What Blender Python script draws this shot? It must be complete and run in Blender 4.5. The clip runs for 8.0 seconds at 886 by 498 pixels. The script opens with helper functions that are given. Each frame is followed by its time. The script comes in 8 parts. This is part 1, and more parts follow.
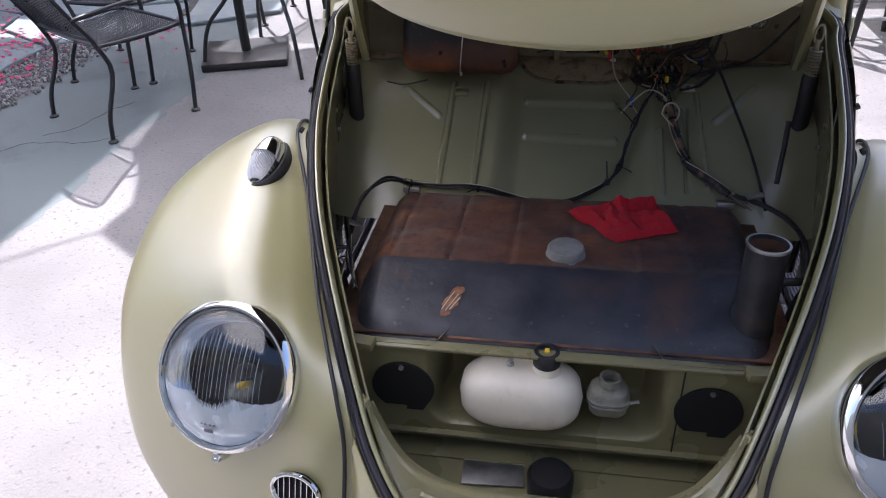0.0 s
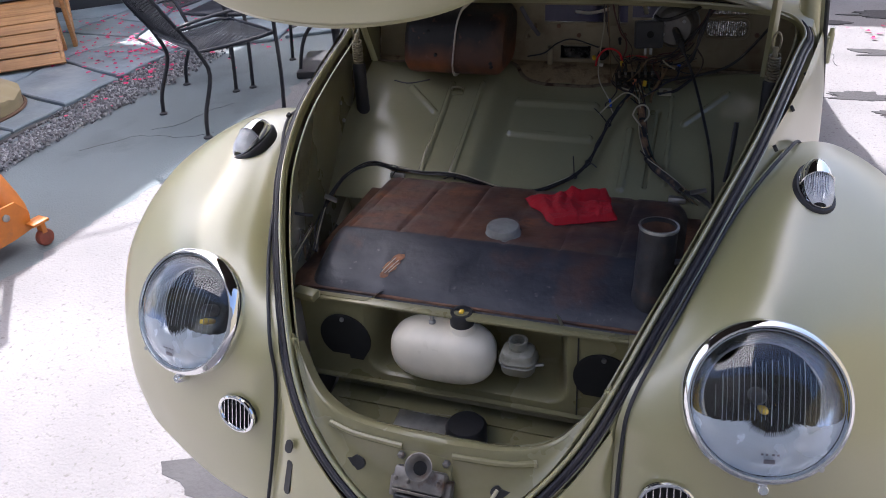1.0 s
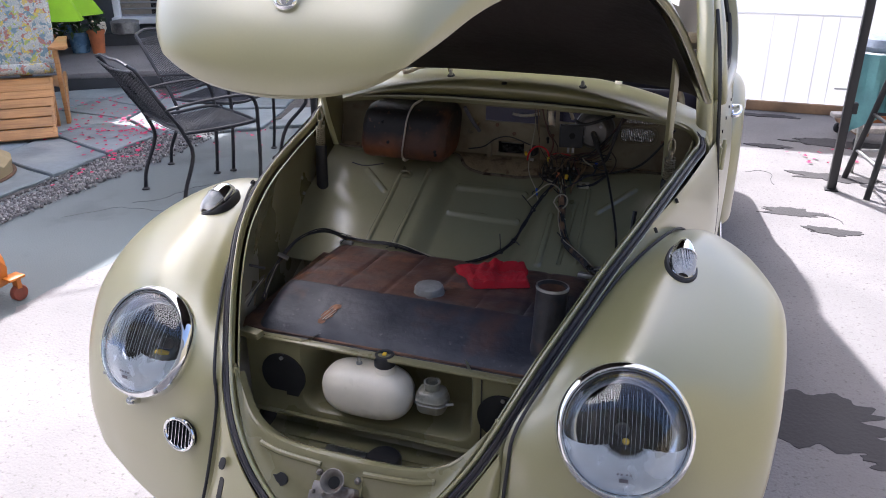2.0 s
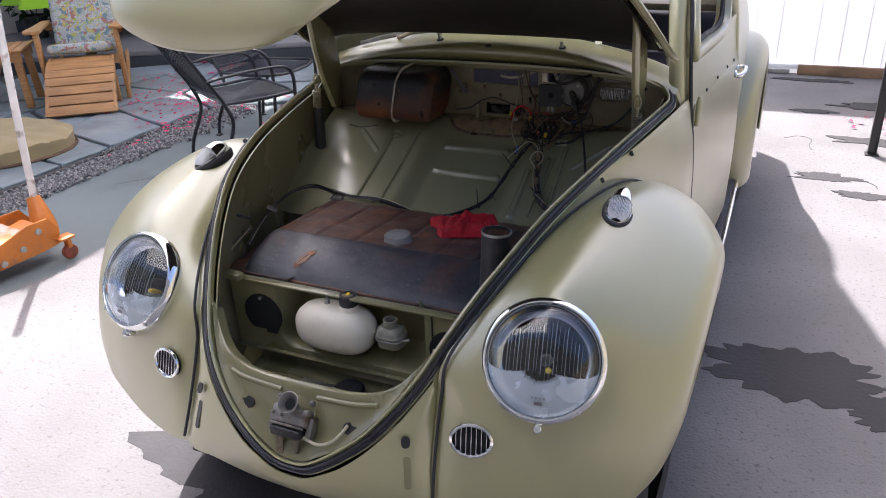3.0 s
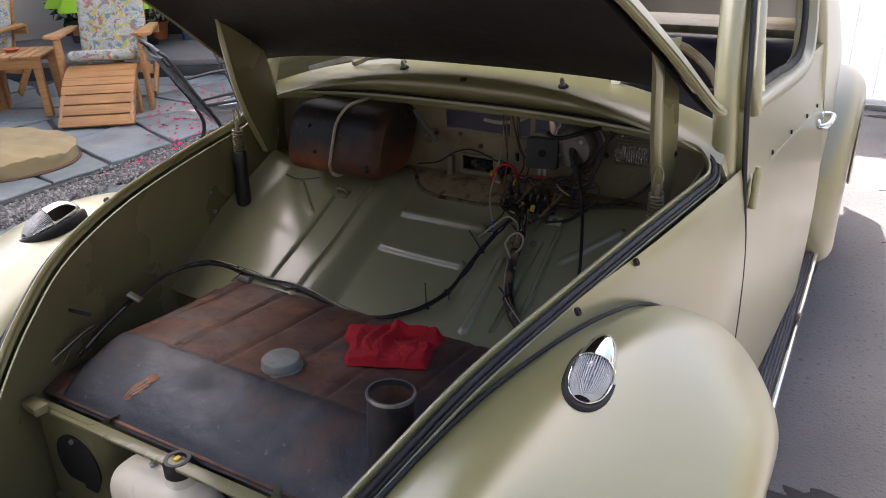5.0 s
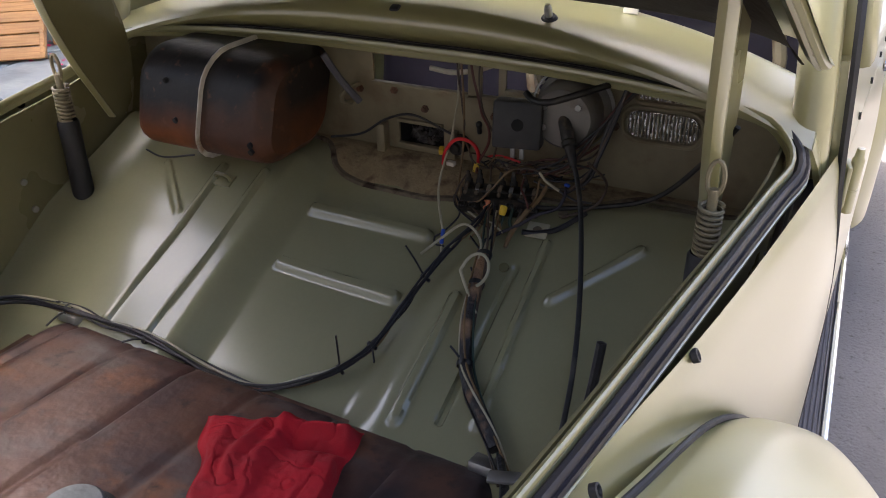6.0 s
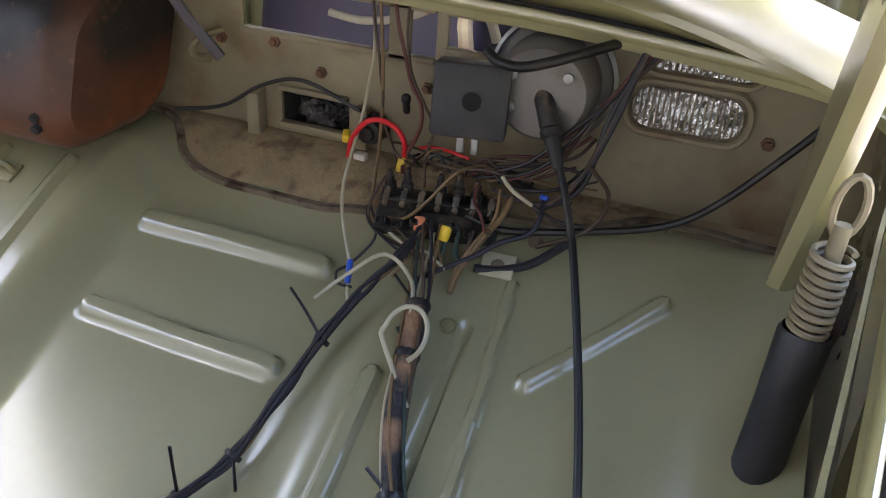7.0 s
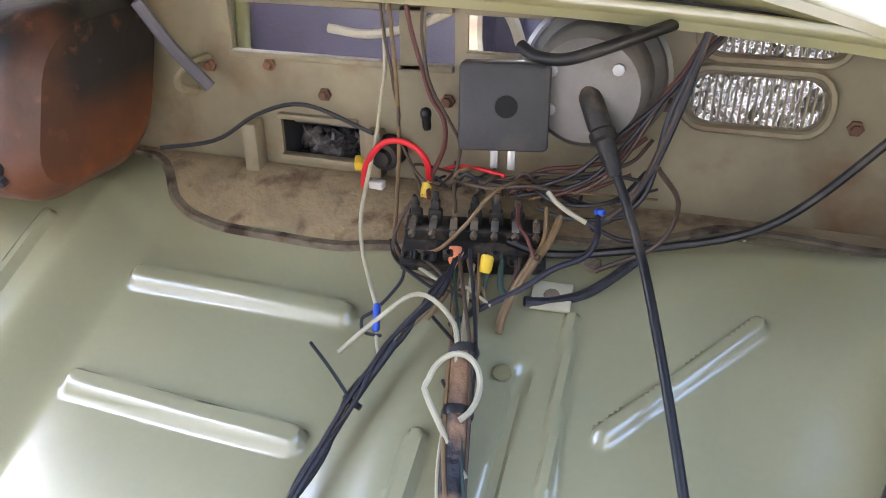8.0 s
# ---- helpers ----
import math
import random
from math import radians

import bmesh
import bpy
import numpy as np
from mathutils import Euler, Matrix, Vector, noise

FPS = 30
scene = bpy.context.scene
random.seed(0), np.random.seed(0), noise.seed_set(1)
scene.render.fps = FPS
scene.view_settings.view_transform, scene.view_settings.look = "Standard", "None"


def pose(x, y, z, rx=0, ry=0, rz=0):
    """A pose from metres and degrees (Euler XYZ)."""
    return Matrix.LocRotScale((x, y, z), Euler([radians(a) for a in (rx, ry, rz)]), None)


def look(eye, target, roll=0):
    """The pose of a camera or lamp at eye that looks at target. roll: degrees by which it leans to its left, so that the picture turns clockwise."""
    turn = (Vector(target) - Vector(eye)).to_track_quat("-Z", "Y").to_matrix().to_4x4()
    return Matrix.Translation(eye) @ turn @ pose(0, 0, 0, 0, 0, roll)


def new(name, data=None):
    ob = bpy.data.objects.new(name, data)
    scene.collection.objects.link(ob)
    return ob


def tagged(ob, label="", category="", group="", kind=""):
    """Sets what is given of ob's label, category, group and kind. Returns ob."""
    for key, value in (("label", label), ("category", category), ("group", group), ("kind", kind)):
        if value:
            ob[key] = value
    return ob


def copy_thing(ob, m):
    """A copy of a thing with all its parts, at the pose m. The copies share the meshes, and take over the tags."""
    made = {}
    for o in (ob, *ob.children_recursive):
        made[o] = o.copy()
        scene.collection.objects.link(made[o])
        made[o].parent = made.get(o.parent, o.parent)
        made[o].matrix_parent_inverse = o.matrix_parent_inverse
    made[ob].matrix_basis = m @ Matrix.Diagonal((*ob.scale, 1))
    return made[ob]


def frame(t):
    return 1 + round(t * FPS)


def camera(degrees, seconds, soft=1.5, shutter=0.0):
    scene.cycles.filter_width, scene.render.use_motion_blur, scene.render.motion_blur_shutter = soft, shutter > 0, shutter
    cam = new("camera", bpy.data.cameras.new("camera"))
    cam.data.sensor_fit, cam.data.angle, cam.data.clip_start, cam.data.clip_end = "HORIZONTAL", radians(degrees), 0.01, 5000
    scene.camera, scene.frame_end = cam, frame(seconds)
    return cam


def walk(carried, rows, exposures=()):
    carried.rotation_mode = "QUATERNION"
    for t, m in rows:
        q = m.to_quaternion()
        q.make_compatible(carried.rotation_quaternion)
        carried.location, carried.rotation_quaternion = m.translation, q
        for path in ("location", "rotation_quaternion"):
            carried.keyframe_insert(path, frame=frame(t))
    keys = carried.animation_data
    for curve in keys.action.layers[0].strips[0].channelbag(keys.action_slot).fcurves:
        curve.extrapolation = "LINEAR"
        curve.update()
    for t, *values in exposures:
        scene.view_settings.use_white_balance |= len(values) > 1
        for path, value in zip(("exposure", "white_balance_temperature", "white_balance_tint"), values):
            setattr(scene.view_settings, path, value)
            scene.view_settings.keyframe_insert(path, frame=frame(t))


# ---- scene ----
cam = camera(59.9, 8.0, soft=1.0)
PATH = [
    (0, (0.001, -1.022, 1.409), (-0.302, 0.629, 0.322), -2.2),
    (0.5, (0.17, -1.061, 1.399), (-0.241, 0.596, 0.358), -4.4),
    (1, (0.343, -1.123, 1.415), (-0.274, 0.475, 0.382), -4.4),
    (1.5, (0.426, -1.194, 1.434), (-0.115, 0.52, 0.556), -2.2),
    (2, (0.506, -1.309, 1.438), (-0.087, 0.425, 0.637), 0.0),
    (2.2, (0.533, -1.357, 1.439), (-0.035, 0.374, 0.614), -0.0),
    (3.3, (0.808, -1.337, 1.42), (-0.004, 0.279, 0.566), -2.2),
    (3.5, (0.801, -1.292, 1.409), (0.005, 0.334, 0.56), -0.8),
    (4, (0.752, -1.139, 1.404), (-0.038, 0.514, 0.603), 0.4),
    (4.5, (0.747, -0.92, 1.373), (-0.059, 0.716, 0.552), -1.7),
    (5, (0.737, -0.687, 1.348), (-0.187, 0.886, 0.529), -1.4),
    (5.2, (0.703, -0.596, 1.33), (-0.178, 0.995, 0.498), -0.8),
    (6.3, (0.465, -0.091, 1.206), (-0.326, 1.435, 0.183), -0.7),
    (6.5, (0.422, -0.03, 1.176), (-0.298, 1.539, 0.167), 3.1),
    (7, (0.361, 0.065, 1.12), (-0.17, 1.699, 0.097), 4.5),
    (7.5, (0.328, 0.128, 1.091), (-0.264, 1.762, 0.102), 0.2),
    (8, (0.312, 0.13, 1.07), (-0.242, 1.809, 0.134), -0.3),
]
EXPOSURES = [(0.0, 1.12, 5880, 18), (2.0, 1.18, 5950, 17), (3.5, 1.15, 6200, 17), (5.0, 1.35, 6450, 16), (6.3, 2.3, 6500, 15), (7.0, 3.36, 6400, 13), (7.5, 3.95, 6400, 14), (8.0, 4.5, 6200, 15)]
walk(cam, [(t, look(eye, target, roll)) for t, eye, target, roll in PATH], EXPOSURES)

# ---- light ----
SUN_TO = Vector((-0.46, 0.57, 1.0)).normalized()
world = bpy.data.worlds.new("sky")
scene.world = world
world.use_nodes = True
_sky = world.node_tree.nodes.new("ShaderNodeTexSky")
_sky.sky_type, _sky.sun_disc = "NISHITA", False
_sky.dust_density, _sky.ozone_density = 4.5, 0.5
_sky.sun_elevation = math.asin(SUN_TO.z)
_sky.sun_rotation = math.atan2(SUN_TO.x, SUN_TO.y)
_bg = world.node_tree.nodes["Background"]
_bg.inputs["Strength"].default_value = 0.15
world.node_tree.links.new(_sky.outputs[0], _bg.inputs["Color"])
sun_data = bpy.data.lights.new("sun", "SUN")
sun_data.energy, sun_data.angle, sun_data.color = 5.0, radians(0.53), (1.0, 0.965, 0.91)
sun = new("sun", sun_data)
sun.matrix_world = look(SUN_TO * 20, (0, 0, 0))
scene.view_settings.exposure = 0.0

# ---- building tools ----
def crom(points, n):
    """A smooth curve of n points through the given ones."""
    p = [Vector(q) for q in points]
    p = [p[0] * 2 - p[1]] + p + [p[-1] * 2 - p[-2]]
    out = []
    for i in range(n):
        s = i / (n - 1) * (len(p) - 3)
        k = min(int(s), len(p) - 4)
        f = s - k
        a, b, c, d = p[k:k + 4]
        out.append(0.5 * (2 * b + (c - a) * f + (2 * a - 5 * b + 4 * c - d) * f * f + (3 * b - a - 3 * c + d) * f ** 3))
    return out


def even(points, n):
    """The smooth curve through the points, resampled at n even steps of length."""
    q = crom(points, max(40, 8 * len(points)))
    d = [0.0]
    for a, b in zip(q, q[1:]):
        d.append(d[-1] + (b - a).length)
    out, j = [], 0
    for i in range(n):
        s = d[-1] * i / (n - 1)
        while j < len(q) - 2 and d[j + 1] < s:
            j += 1
        f = (s - d[j]) / max(d[j + 1] - d[j], 1e-9)
        out.append(q[j].lerp(q[j + 1], f))
    return out


def mx(p):
    return Vector((-p[0], p[1], p[2]))


def sheet(rows, thick=0.0, closed=False, bm=None, side=1.0):
    """A surface through rows of points; thick gives it a second skin and closes the rim."""
    bm = bm or bmesh.new()
    m, n = len(rows), len(rows[0])
    g = [[bm.verts.new(p) for p in r] for r in rows]
    span = range(n if closed else n - 1)
    for i in range(m - 1):
        for j in span:
            bm.faces.new((g[i][j], g[i][(j + 1) % n], g[i + 1][(j + 1) % n], g[i + 1][j]))
    if thick:
        nor = [[Vector() for _ in r] for r in rows]
        for i in range(m):
            for j in range(n):
                a = Vector(rows[min(i + 1, m - 1)][j]) - Vector(rows[max(i - 1, 0)][j])
                b = Vector(rows[i][(j + 1) % n if closed else min(j + 1, n - 1)]) - Vector(rows[i][(j - 1) % n if closed else max(j - 1, 0)])
                c = a.cross(b)
                nor[i][j] = c.normalized() if c.length > 1e-12 else Vector((0, 0, 1))
        h = [[bm.verts.new(Vector(rows[i][j]) + nor[i][j] * thick * side) for j in range(n)] for i in range(m)]
        for i in range(m - 1):
            for j in span:
                bm.faces.new((h[i][j], h[i + 1][j], h[i + 1][(j + 1) % n], h[i][(j + 1) % n]))
        for j in span:
            k = (j + 1) % n
            bm.faces.new((g[0][j], h[0][j], h[0][k], g[0][k]))
            bm.faces.new((g[-1][j], g[-1][k], h[-1][k], h[-1][j]))
        if not closed:
            for i in range(m - 1):
                bm.faces.new((g[i][0], g[i + 1][0], h[i + 1][0], h[i][0]))
                bm.faces.new((g[i][-1], h[i][-1], h[i + 1][-1], g[i + 1][-1]))
    return bm


def frames(path, up=(0, 0, 1)):
    """Along a path: place, tangent, side and up at each point."""
    out, u = [], Vector(up)
    for i, p in enumerate(path):
        t = (Vector(path[min(i + 1, len(path) - 1)]) - Vector(path[max(i - 1, 0)])).normalized()
        s = t.cross(u)
        if s.length < 1e-6:
            s = t.orthogonal()
        s.normalize()
        w = s.cross(t).normalized()
        u = w
        out.append((Vector(p), t, s, w))
    return out


def sweep(path, section, bm=None, up=(0, 0, 1), caps=True, ring=False):
    """A closed section of (side, up) points carried along a path."""
    bm = bm or bmesh.new()
    fr = frames(path, up)
    rows = [[p + s * a + w * b for a, b in section] for p, t, s, w in fr]
    g = [[bm.verts.new(q) for q in r] for r in rows]
    n, m = len(section), len(g)
    for i in range(m if ring else m - 1):
        for j in range(n):
            bm.faces.new((g[i][j], g[(i + 1) % m][j], g[(i + 1) % m][(j + 1) % n], g[i][(j + 1) % n]))
    if caps and not ring:
        bm.faces.new(g[0])
        bm.faces.new(g[-1][::-1])
    return bm


def smooth(a, b, v):
    t = max(0.0, min(1.0, (v - a) / (b - a)))
    return t * t * (3 - 2 * t)


def disc(r, n=8, sx=1.0, sy=1.0):
    return [(r * sx * math.cos(2 * math.pi * k / n), r * sy * math.sin(2 * math.pi * k / n)) for k in range(n)]


def tube(path, r, n=8, bm=None, up=(0, 0, 1), steps=0, ring=False):
    if steps:
        path = even(path, steps)
    return sweep(path, disc(r, n), bm, up, ring=ring)


def lathe(profile, m=Matrix(), n=32, bm=None, arc=1.0):
    """A profile of (radius, height) turned about the local z axis of m."""
    bm = bm or bmesh.new()
    k = n if arc >= 1 else n + 1
    g = []
    for r, z in profile:
        if r < 1e-6:
            v = bm.verts.new(m @ Vector((0, 0, z)))
            g.append([v] * k)
        else:
            g.append([bm.verts.new(m @ Vector((r * math.cos(2 * math.pi * arc * j / n), r * math.sin(2 * math.pi * arc * j / n), z))) for j in range(k)])
    for a, b in zip(g, g[1:]):
        for j in range(n):
            q = (a[j], a[(j + 1) % k], b[(j + 1) % k], b[j])
            q = list(dict.fromkeys(q))
            if len(q) > 2:
                bm.faces.new(q)
    return bm


def box(size, m=Matrix(), bevel=0.0, bm=None, seg=2):
    """A box with its middle at m, with rounded edges."""
    b = bmesh.new()
    bmesh.ops.create_cube(b, size=1.0, matrix=Matrix.Diagonal((*size, 1)))
    if bevel:
        bmesh.ops.bevel(b, geom=b.edges[:], offset=bevel, segments=seg, affect="EDGES", profile=0.5)
    b.transform(m)
    if bm is None:
        return b
    return merge(bm, b)


def merge(bm, other):
    me = bpy.data.meshes.new("tmp")
    other.to_mesh(me)
    other.free()
    bm.from_mesh(me)
    bpy.data.meshes.remove(me)
    return bm


def rounded(w, h, r, n=5):
    """The outline of a rounded rectangle, as (x, y) points."""
    out = []
    for cx, cy, a in ((w / 2 - r, h / 2 - r, 0), (-w / 2 + r, h / 2 - r, 90), (-w / 2 + r, -h / 2 + r, 180), (w / 2 - r, -h / 2 + r, 270)):
        for k in range(n):
            b = radians(a + 90 * k / (n - 1))
            out.append((cx + r * math.cos(b), cy + r * math.sin(b)))
    return out


def prism(outline, depth, m=Matrix(), bm=None, bevel=0.0):
    """An outline of (x, y) points given a depth along local z of m."""
    b = bmesh.new()
    lo = [b.verts.new((x, y, 0)) for x, y in outline]
    hi = [b.verts.new((x, y, depth)) for x, y in outline]
    b.faces.new(lo[::-1])
    b.faces.new(hi)
    n = len(outline)
    for i in range(n):
        b.faces.new((lo[i], lo[(i + 1) % n], hi[(i + 1) % n], hi[i]))
    if bevel:
        e = [e for e in b.edges if abs(e.verts[0].co.z - e.verts[1].co.z) < 1e-7]
        bmesh.ops.bevel(b, geom=e, offset=bevel, segments=2, affect="EDGES", profile=0.5)
    b.transform(m)
    return b if bm is None else merge(bm, b)


def mesh_of(name, bm, material, smooth=True, angle=40):
    bmesh.ops.recalc_face_normals(bm, faces=bm.faces[:])
    if smooth:
        lim = radians(angle)
        for f in bm.faces:
            f.smooth = True
        for e in bm.edges:
            e.smooth = not (len(e.link_faces) == 2 and e.calc_face_angle(0) > lim)
    me = bpy.data.meshes.new(name)
    bm.to_mesh(me)
    bm.free()
    for mat in (material if isinstance(material, (list, tuple)) else [material]):
        me.materials.append(mat)
    return me


def part(name, bm, material, parent, label="", smooth=True, angle=40):
    ob = new(name, mesh_of(name, bm, material, smooth, angle))
    ob.parent = parent
    return tagged(ob, label) if label else ob


def thing(name, label, category, at=(0, 0, 0), rz=0, group="", kind=""):
    ob = new(name)
    ob.empty_display_size = 0.1
    ob.matrix_world = pose(*at, 0, 0, rz)
    return tagged(ob, label, category, group, kind)


def solo(name, bm, material, label, category, at=None, group="", kind="", smooth=True, angle=40):
    ob = new(name, mesh_of(name, bm, material, smooth, angle))
    if at is not None:
        ob.matrix_world = at
    return tagged(ob, label, category, group, kind)


# ---- materials ----
def material(name, color, rough=0.5, metal=0.0, var=0.12, scale=6.0, fine=90.0, bump=0.1, bump_scale=None, rough_var=0.12,
             stain=None, stain_amount=0.5, stain_scale=3.0, coat=0.0, transmission=0.0, spec=0.5, space="Object", coat_rough=0.12, coat_ior=1.5):
    """A surface with colour that varies at two scales, uneven gloss, fine relief, and stains of another colour."""
    mat = bpy.data.materials.new(name)
    mat.use_nodes = True
    nt = mat.node_tree
    N, L = nt.nodes, nt.links
    b = N["Principled BSDF"]
    co = N.new("ShaderNodeTexCoord").outputs[space]

    def noise_at(s, detail=5):
        t = N.new("ShaderNodeTexNoise")
        t.inputs["Scale"].default_value, t.inputs["Detail"].default_value = s, detail
        L.new(co, t.inputs["Vector"])
        return t.outputs["Fac"]

    def ramp(src, a, c, lo, hi):
        r = N.new("ShaderNodeMapRange")
        r.inputs["From Min"].default_value, r.inputs["From Max"].default_value = a, c
        r.inputs["To Min"].default_value, r.inputs["To Max"].default_value = lo, hi
        L.new(src, r.inputs["Value"])
        return r.outputs["Result"]

    def mix(fac, x, y, mode="MIX"):
        m = N.new("ShaderNodeMix")
        m.data_type, m.blend_type = "RGBA", mode
        for sock, v in ((m.inputs["Factor"], fac), (m.inputs["A"], x), (m.inputs["B"], y)):
            if isinstance(v, (int, float)):
                sock.default_value = v
            elif isinstance(v, tuple):
                sock.default_value = (*v[:3], 1)
            else:
                L.new(v, sock)
        return m.outputs["Result"]

    large, small = noise_at(scale), noise_at(fine, 3)
    dark = tuple(c * (1 - var) for c in color)
    light = tuple(min(1, c * (1 + var)) for c in color)
    col = mix(ramp(large, 0.35, 0.65, 0, 1), dark, light)
    col = mix(ramp(small, 0.3, 0.7, 0, var), col, tuple(c * 0.55 for c in color))
    if stain:
        s = noise_at(stain_scale, 8)
        col = mix(ramp(s, 0.62 - 0.25 * stain_amount, 0.72 - 0.1 * stain_amount, 0, 1), col, stain)
    L.new(col, b.inputs["Base Color"])
    L.new(ramp(large, 0.3, 0.7, max(0.02, rough - rough_var), min(1, rough + rough_var)), b.inputs["Roughness"])
    b.inputs["Metallic"].default_value = metal
    b.inputs["Coat Weight"].default_value = coat
    b.inputs["Coat Roughness"].default_value = coat_rough
    b.inputs["Coat IOR"].default_value = coat_ior
    b.inputs["Transmission Weight"].default_value = transmission
    b.inputs["Specular IOR Level"].default_value = spec
    if bump:
        bp = N.new("ShaderNodeBump")
        bp.inputs["Strength"].default_value, bp.inputs["Distance"].default_value = bump, 0.01
        L.new(noise_at(bump_scale or fine, 6), bp.inputs["Height"])
        L.new(bp.outputs["Normal"], b.inputs["Normal"])
    return mat


def glass(name, color=(1, 1, 1), rough=0.0, ior=1.45):
    mat = bpy.data.materials.new(name)
    mat.use_nodes = True
    b = mat.node_tree.nodes["Principled BSDF"]
    b.inputs["Base Color"].default_value = (*color, 1)
    b.inputs["Roughness"].default_value = rough
    b.inputs["Transmission Weight"].default_value = 1.0
    b.inputs["IOR"].default_value = ior
    return mat


OLIVE = material("olive_paint", (0.312, 0.290, 0.128), rough=0.36, var=0.06, scale=3, fine=300, bump=0.015, bump_scale=400, rough_var=0.06, spec=1.0, coat=0.9, coat_rough=0.31, coat_ior=1.95)
# The same olive, darkened in its colour for the shade inside the opening.
OLIVE_SHADED = material("shaded_olive_paint", (0.205, 0.188, 0.098), rough=0.28, var=0.08, scale=5, fine=120, bump=0.03, bump_scale=60, rough_var=0.1, coat=0.2)
CREAM = material("old_cream_paint", (0.27, 0.228, 0.142), rough=0.5, var=0.18, scale=9, fine=90, bump=0.08, stain=(0.17, 0.105, 0.055), stain_amount=0.35, stain_scale=13)
CHROME = material("chrome", (0.86, 0.87, 0.88), rough=0.07, metal=1.0, var=0.03, bump=0.0, rough_var=0.03)
LATCH = material("worn_latch_metal", (0.21, 0.195, 0.175), rough=0.5, metal=0.45, var=0.25, scale=40, bump=0.15, stain=(0.10, 0.06, 0.04), stain_amount=0.3, stain_scale=35)
STEEL = material("dull_steel", (0.42, 0.42, 0.41), rough=0.42, metal=0.9, var=0.2, scale=30, bump=0.1)
RUBBER = material("black_rubber", (0.022, 0.022, 0.026), rough=0.55, var=0.25, scale=20, bump=0.06)
SEAL = material("weather_seal", (0.026, 0.024, 0.031), rough=0.42, var=0.3, scale=12, bump=0.08)
BLACK = material("black_paint", (0.018, 0.018, 0.02), rough=0.4, var=0.2, bump=0.05)
# Brown lining taken near black for the shade under the hood.
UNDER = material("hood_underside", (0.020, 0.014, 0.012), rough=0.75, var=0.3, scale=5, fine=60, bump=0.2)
DARK = material("dark_interior", (0.02, 0.019, 0.02), rough=0.8, var=0.2, bump=0.1)
RUBBER_GREY = material("grey_rubber", (0.10, 0.095, 0.11), rough=0.55, var=0.2, bump=0.1)
WHITE_PLASTIC = material("white_plastic", (0.84, 0.77, 0.63), rough=0.38, var=0.06, scale=14, bump=0.03, stain=(0.55, 0.48, 0.36), stain_amount=0.2, stain_scale=9)
SEAT = material("purple_vinyl", (0.030, 0.024, 0.042), rough=0.5, var=0.15, bump=0.1)
# Near-black metal: the dark reflection in the bowl is put into its colour.
REFLECT = material("lamp_reflector", (0.034, 0.036, 0.032), rough=0.10, metal=1.0, var=0.04, bump=0.0)
AMBER = material("amber_bulb", (0.85, 0.55, 0.06), rough=0.2, var=0.05, bump=0.0)
GLASS = glass("clear_glass")


def thin_glass(name):
    """A pane too thin to bend the view: clear, with a mirror sheen that grows towards the edge."""
    mat = bpy.data.materials.new(name)
    mat.use_nodes = True
    nt = mat.node_tree
    N, L = nt.nodes, nt.links
    N.remove(N["Principled BSDF"])
    f, t, g, m = N.new("ShaderNodeLayerWeight"), N.new("ShaderNodeBsdfTransparent"), N.new("ShaderNodeBsdfGlossy"), N.new("ShaderNodeMixShader")
    p, s = N.new("ShaderNodeMath"), N.new("ShaderNodeMath")
    p.operation, s.operation = "POWER", "MULTIPLY_ADD"
    p.inputs[1].default_value, s.inputs[1].default_value, s.inputs[2].default_value = 5.0, 0.9, 0.05
    L.new(f.outputs["Facing"], p.inputs[0])
    L.new(p.outputs[0], s.inputs[0])
    t.inputs["Color"].default_value = (0.96, 0.97, 0.98, 1)
    g.inputs["Roughness"].default_value = 0.01
    L.new(s.outputs[0], m.inputs[0])
    L.new(t.outputs[0], m.inputs[1])
    L.new(g.outputs[0], m.inputs[2])
    L.new(m.outputs[0], N["Material Output"].inputs["Surface"])
    return mat


LAMP_PANE = thin_glass("lamp_pane")
SILVERED = material("silvered_metal", (0.62, 0.64, 0.67), rough=0.16, metal=1.0, var=0.08, scale=25, bump=0.02, bump_scale=40, rough_var=0.05)
FLUTE = material("glass_flute", (0.50, 0.55, 0.58), rough=0.12, transmission=0.55, var=0.05, bump=0.0)
RIBBED = material("ribbed_glass", (0.90, 0.91, 0.92), rough=0.08, transmission=0.35, var=0.02, scale=60, bump=0.10, bump_scale=160, rough_var=0.04)
# Pale blue in place of sky and ground light caught by the prisms.
PRISM = material("prismatic_glass", (0.74, 0.81, 0.87), rough=0.22, transmission=0.35, var=0.10, scale=22, bump=0.12, bump_scale=90)
CONCRETE = material("concrete", (0.211, 0.200, 0.197), rough=0.88, var=0.20, scale=1.4, fine=140, bump=0.55, bump_scale=110, stain=(0.130, 0.118, 0.112), stain_amount=0.15, stain_scale=60)
PATIO = material("patio_concrete", (0.148, 0.172, 0.173), rough=0.8, var=0.14, scale=1.2, fine=150, bump=0.35, bump_scale=120, stain=(0.11, 0.126, 0.128), stain_amount=0.30, stain_scale=2.6)
WHITE_WALL = material("white_wall_paint", (0.82, 0.82, 0.82), rough=0.6, var=0.03, scale=2, bump=0.05)


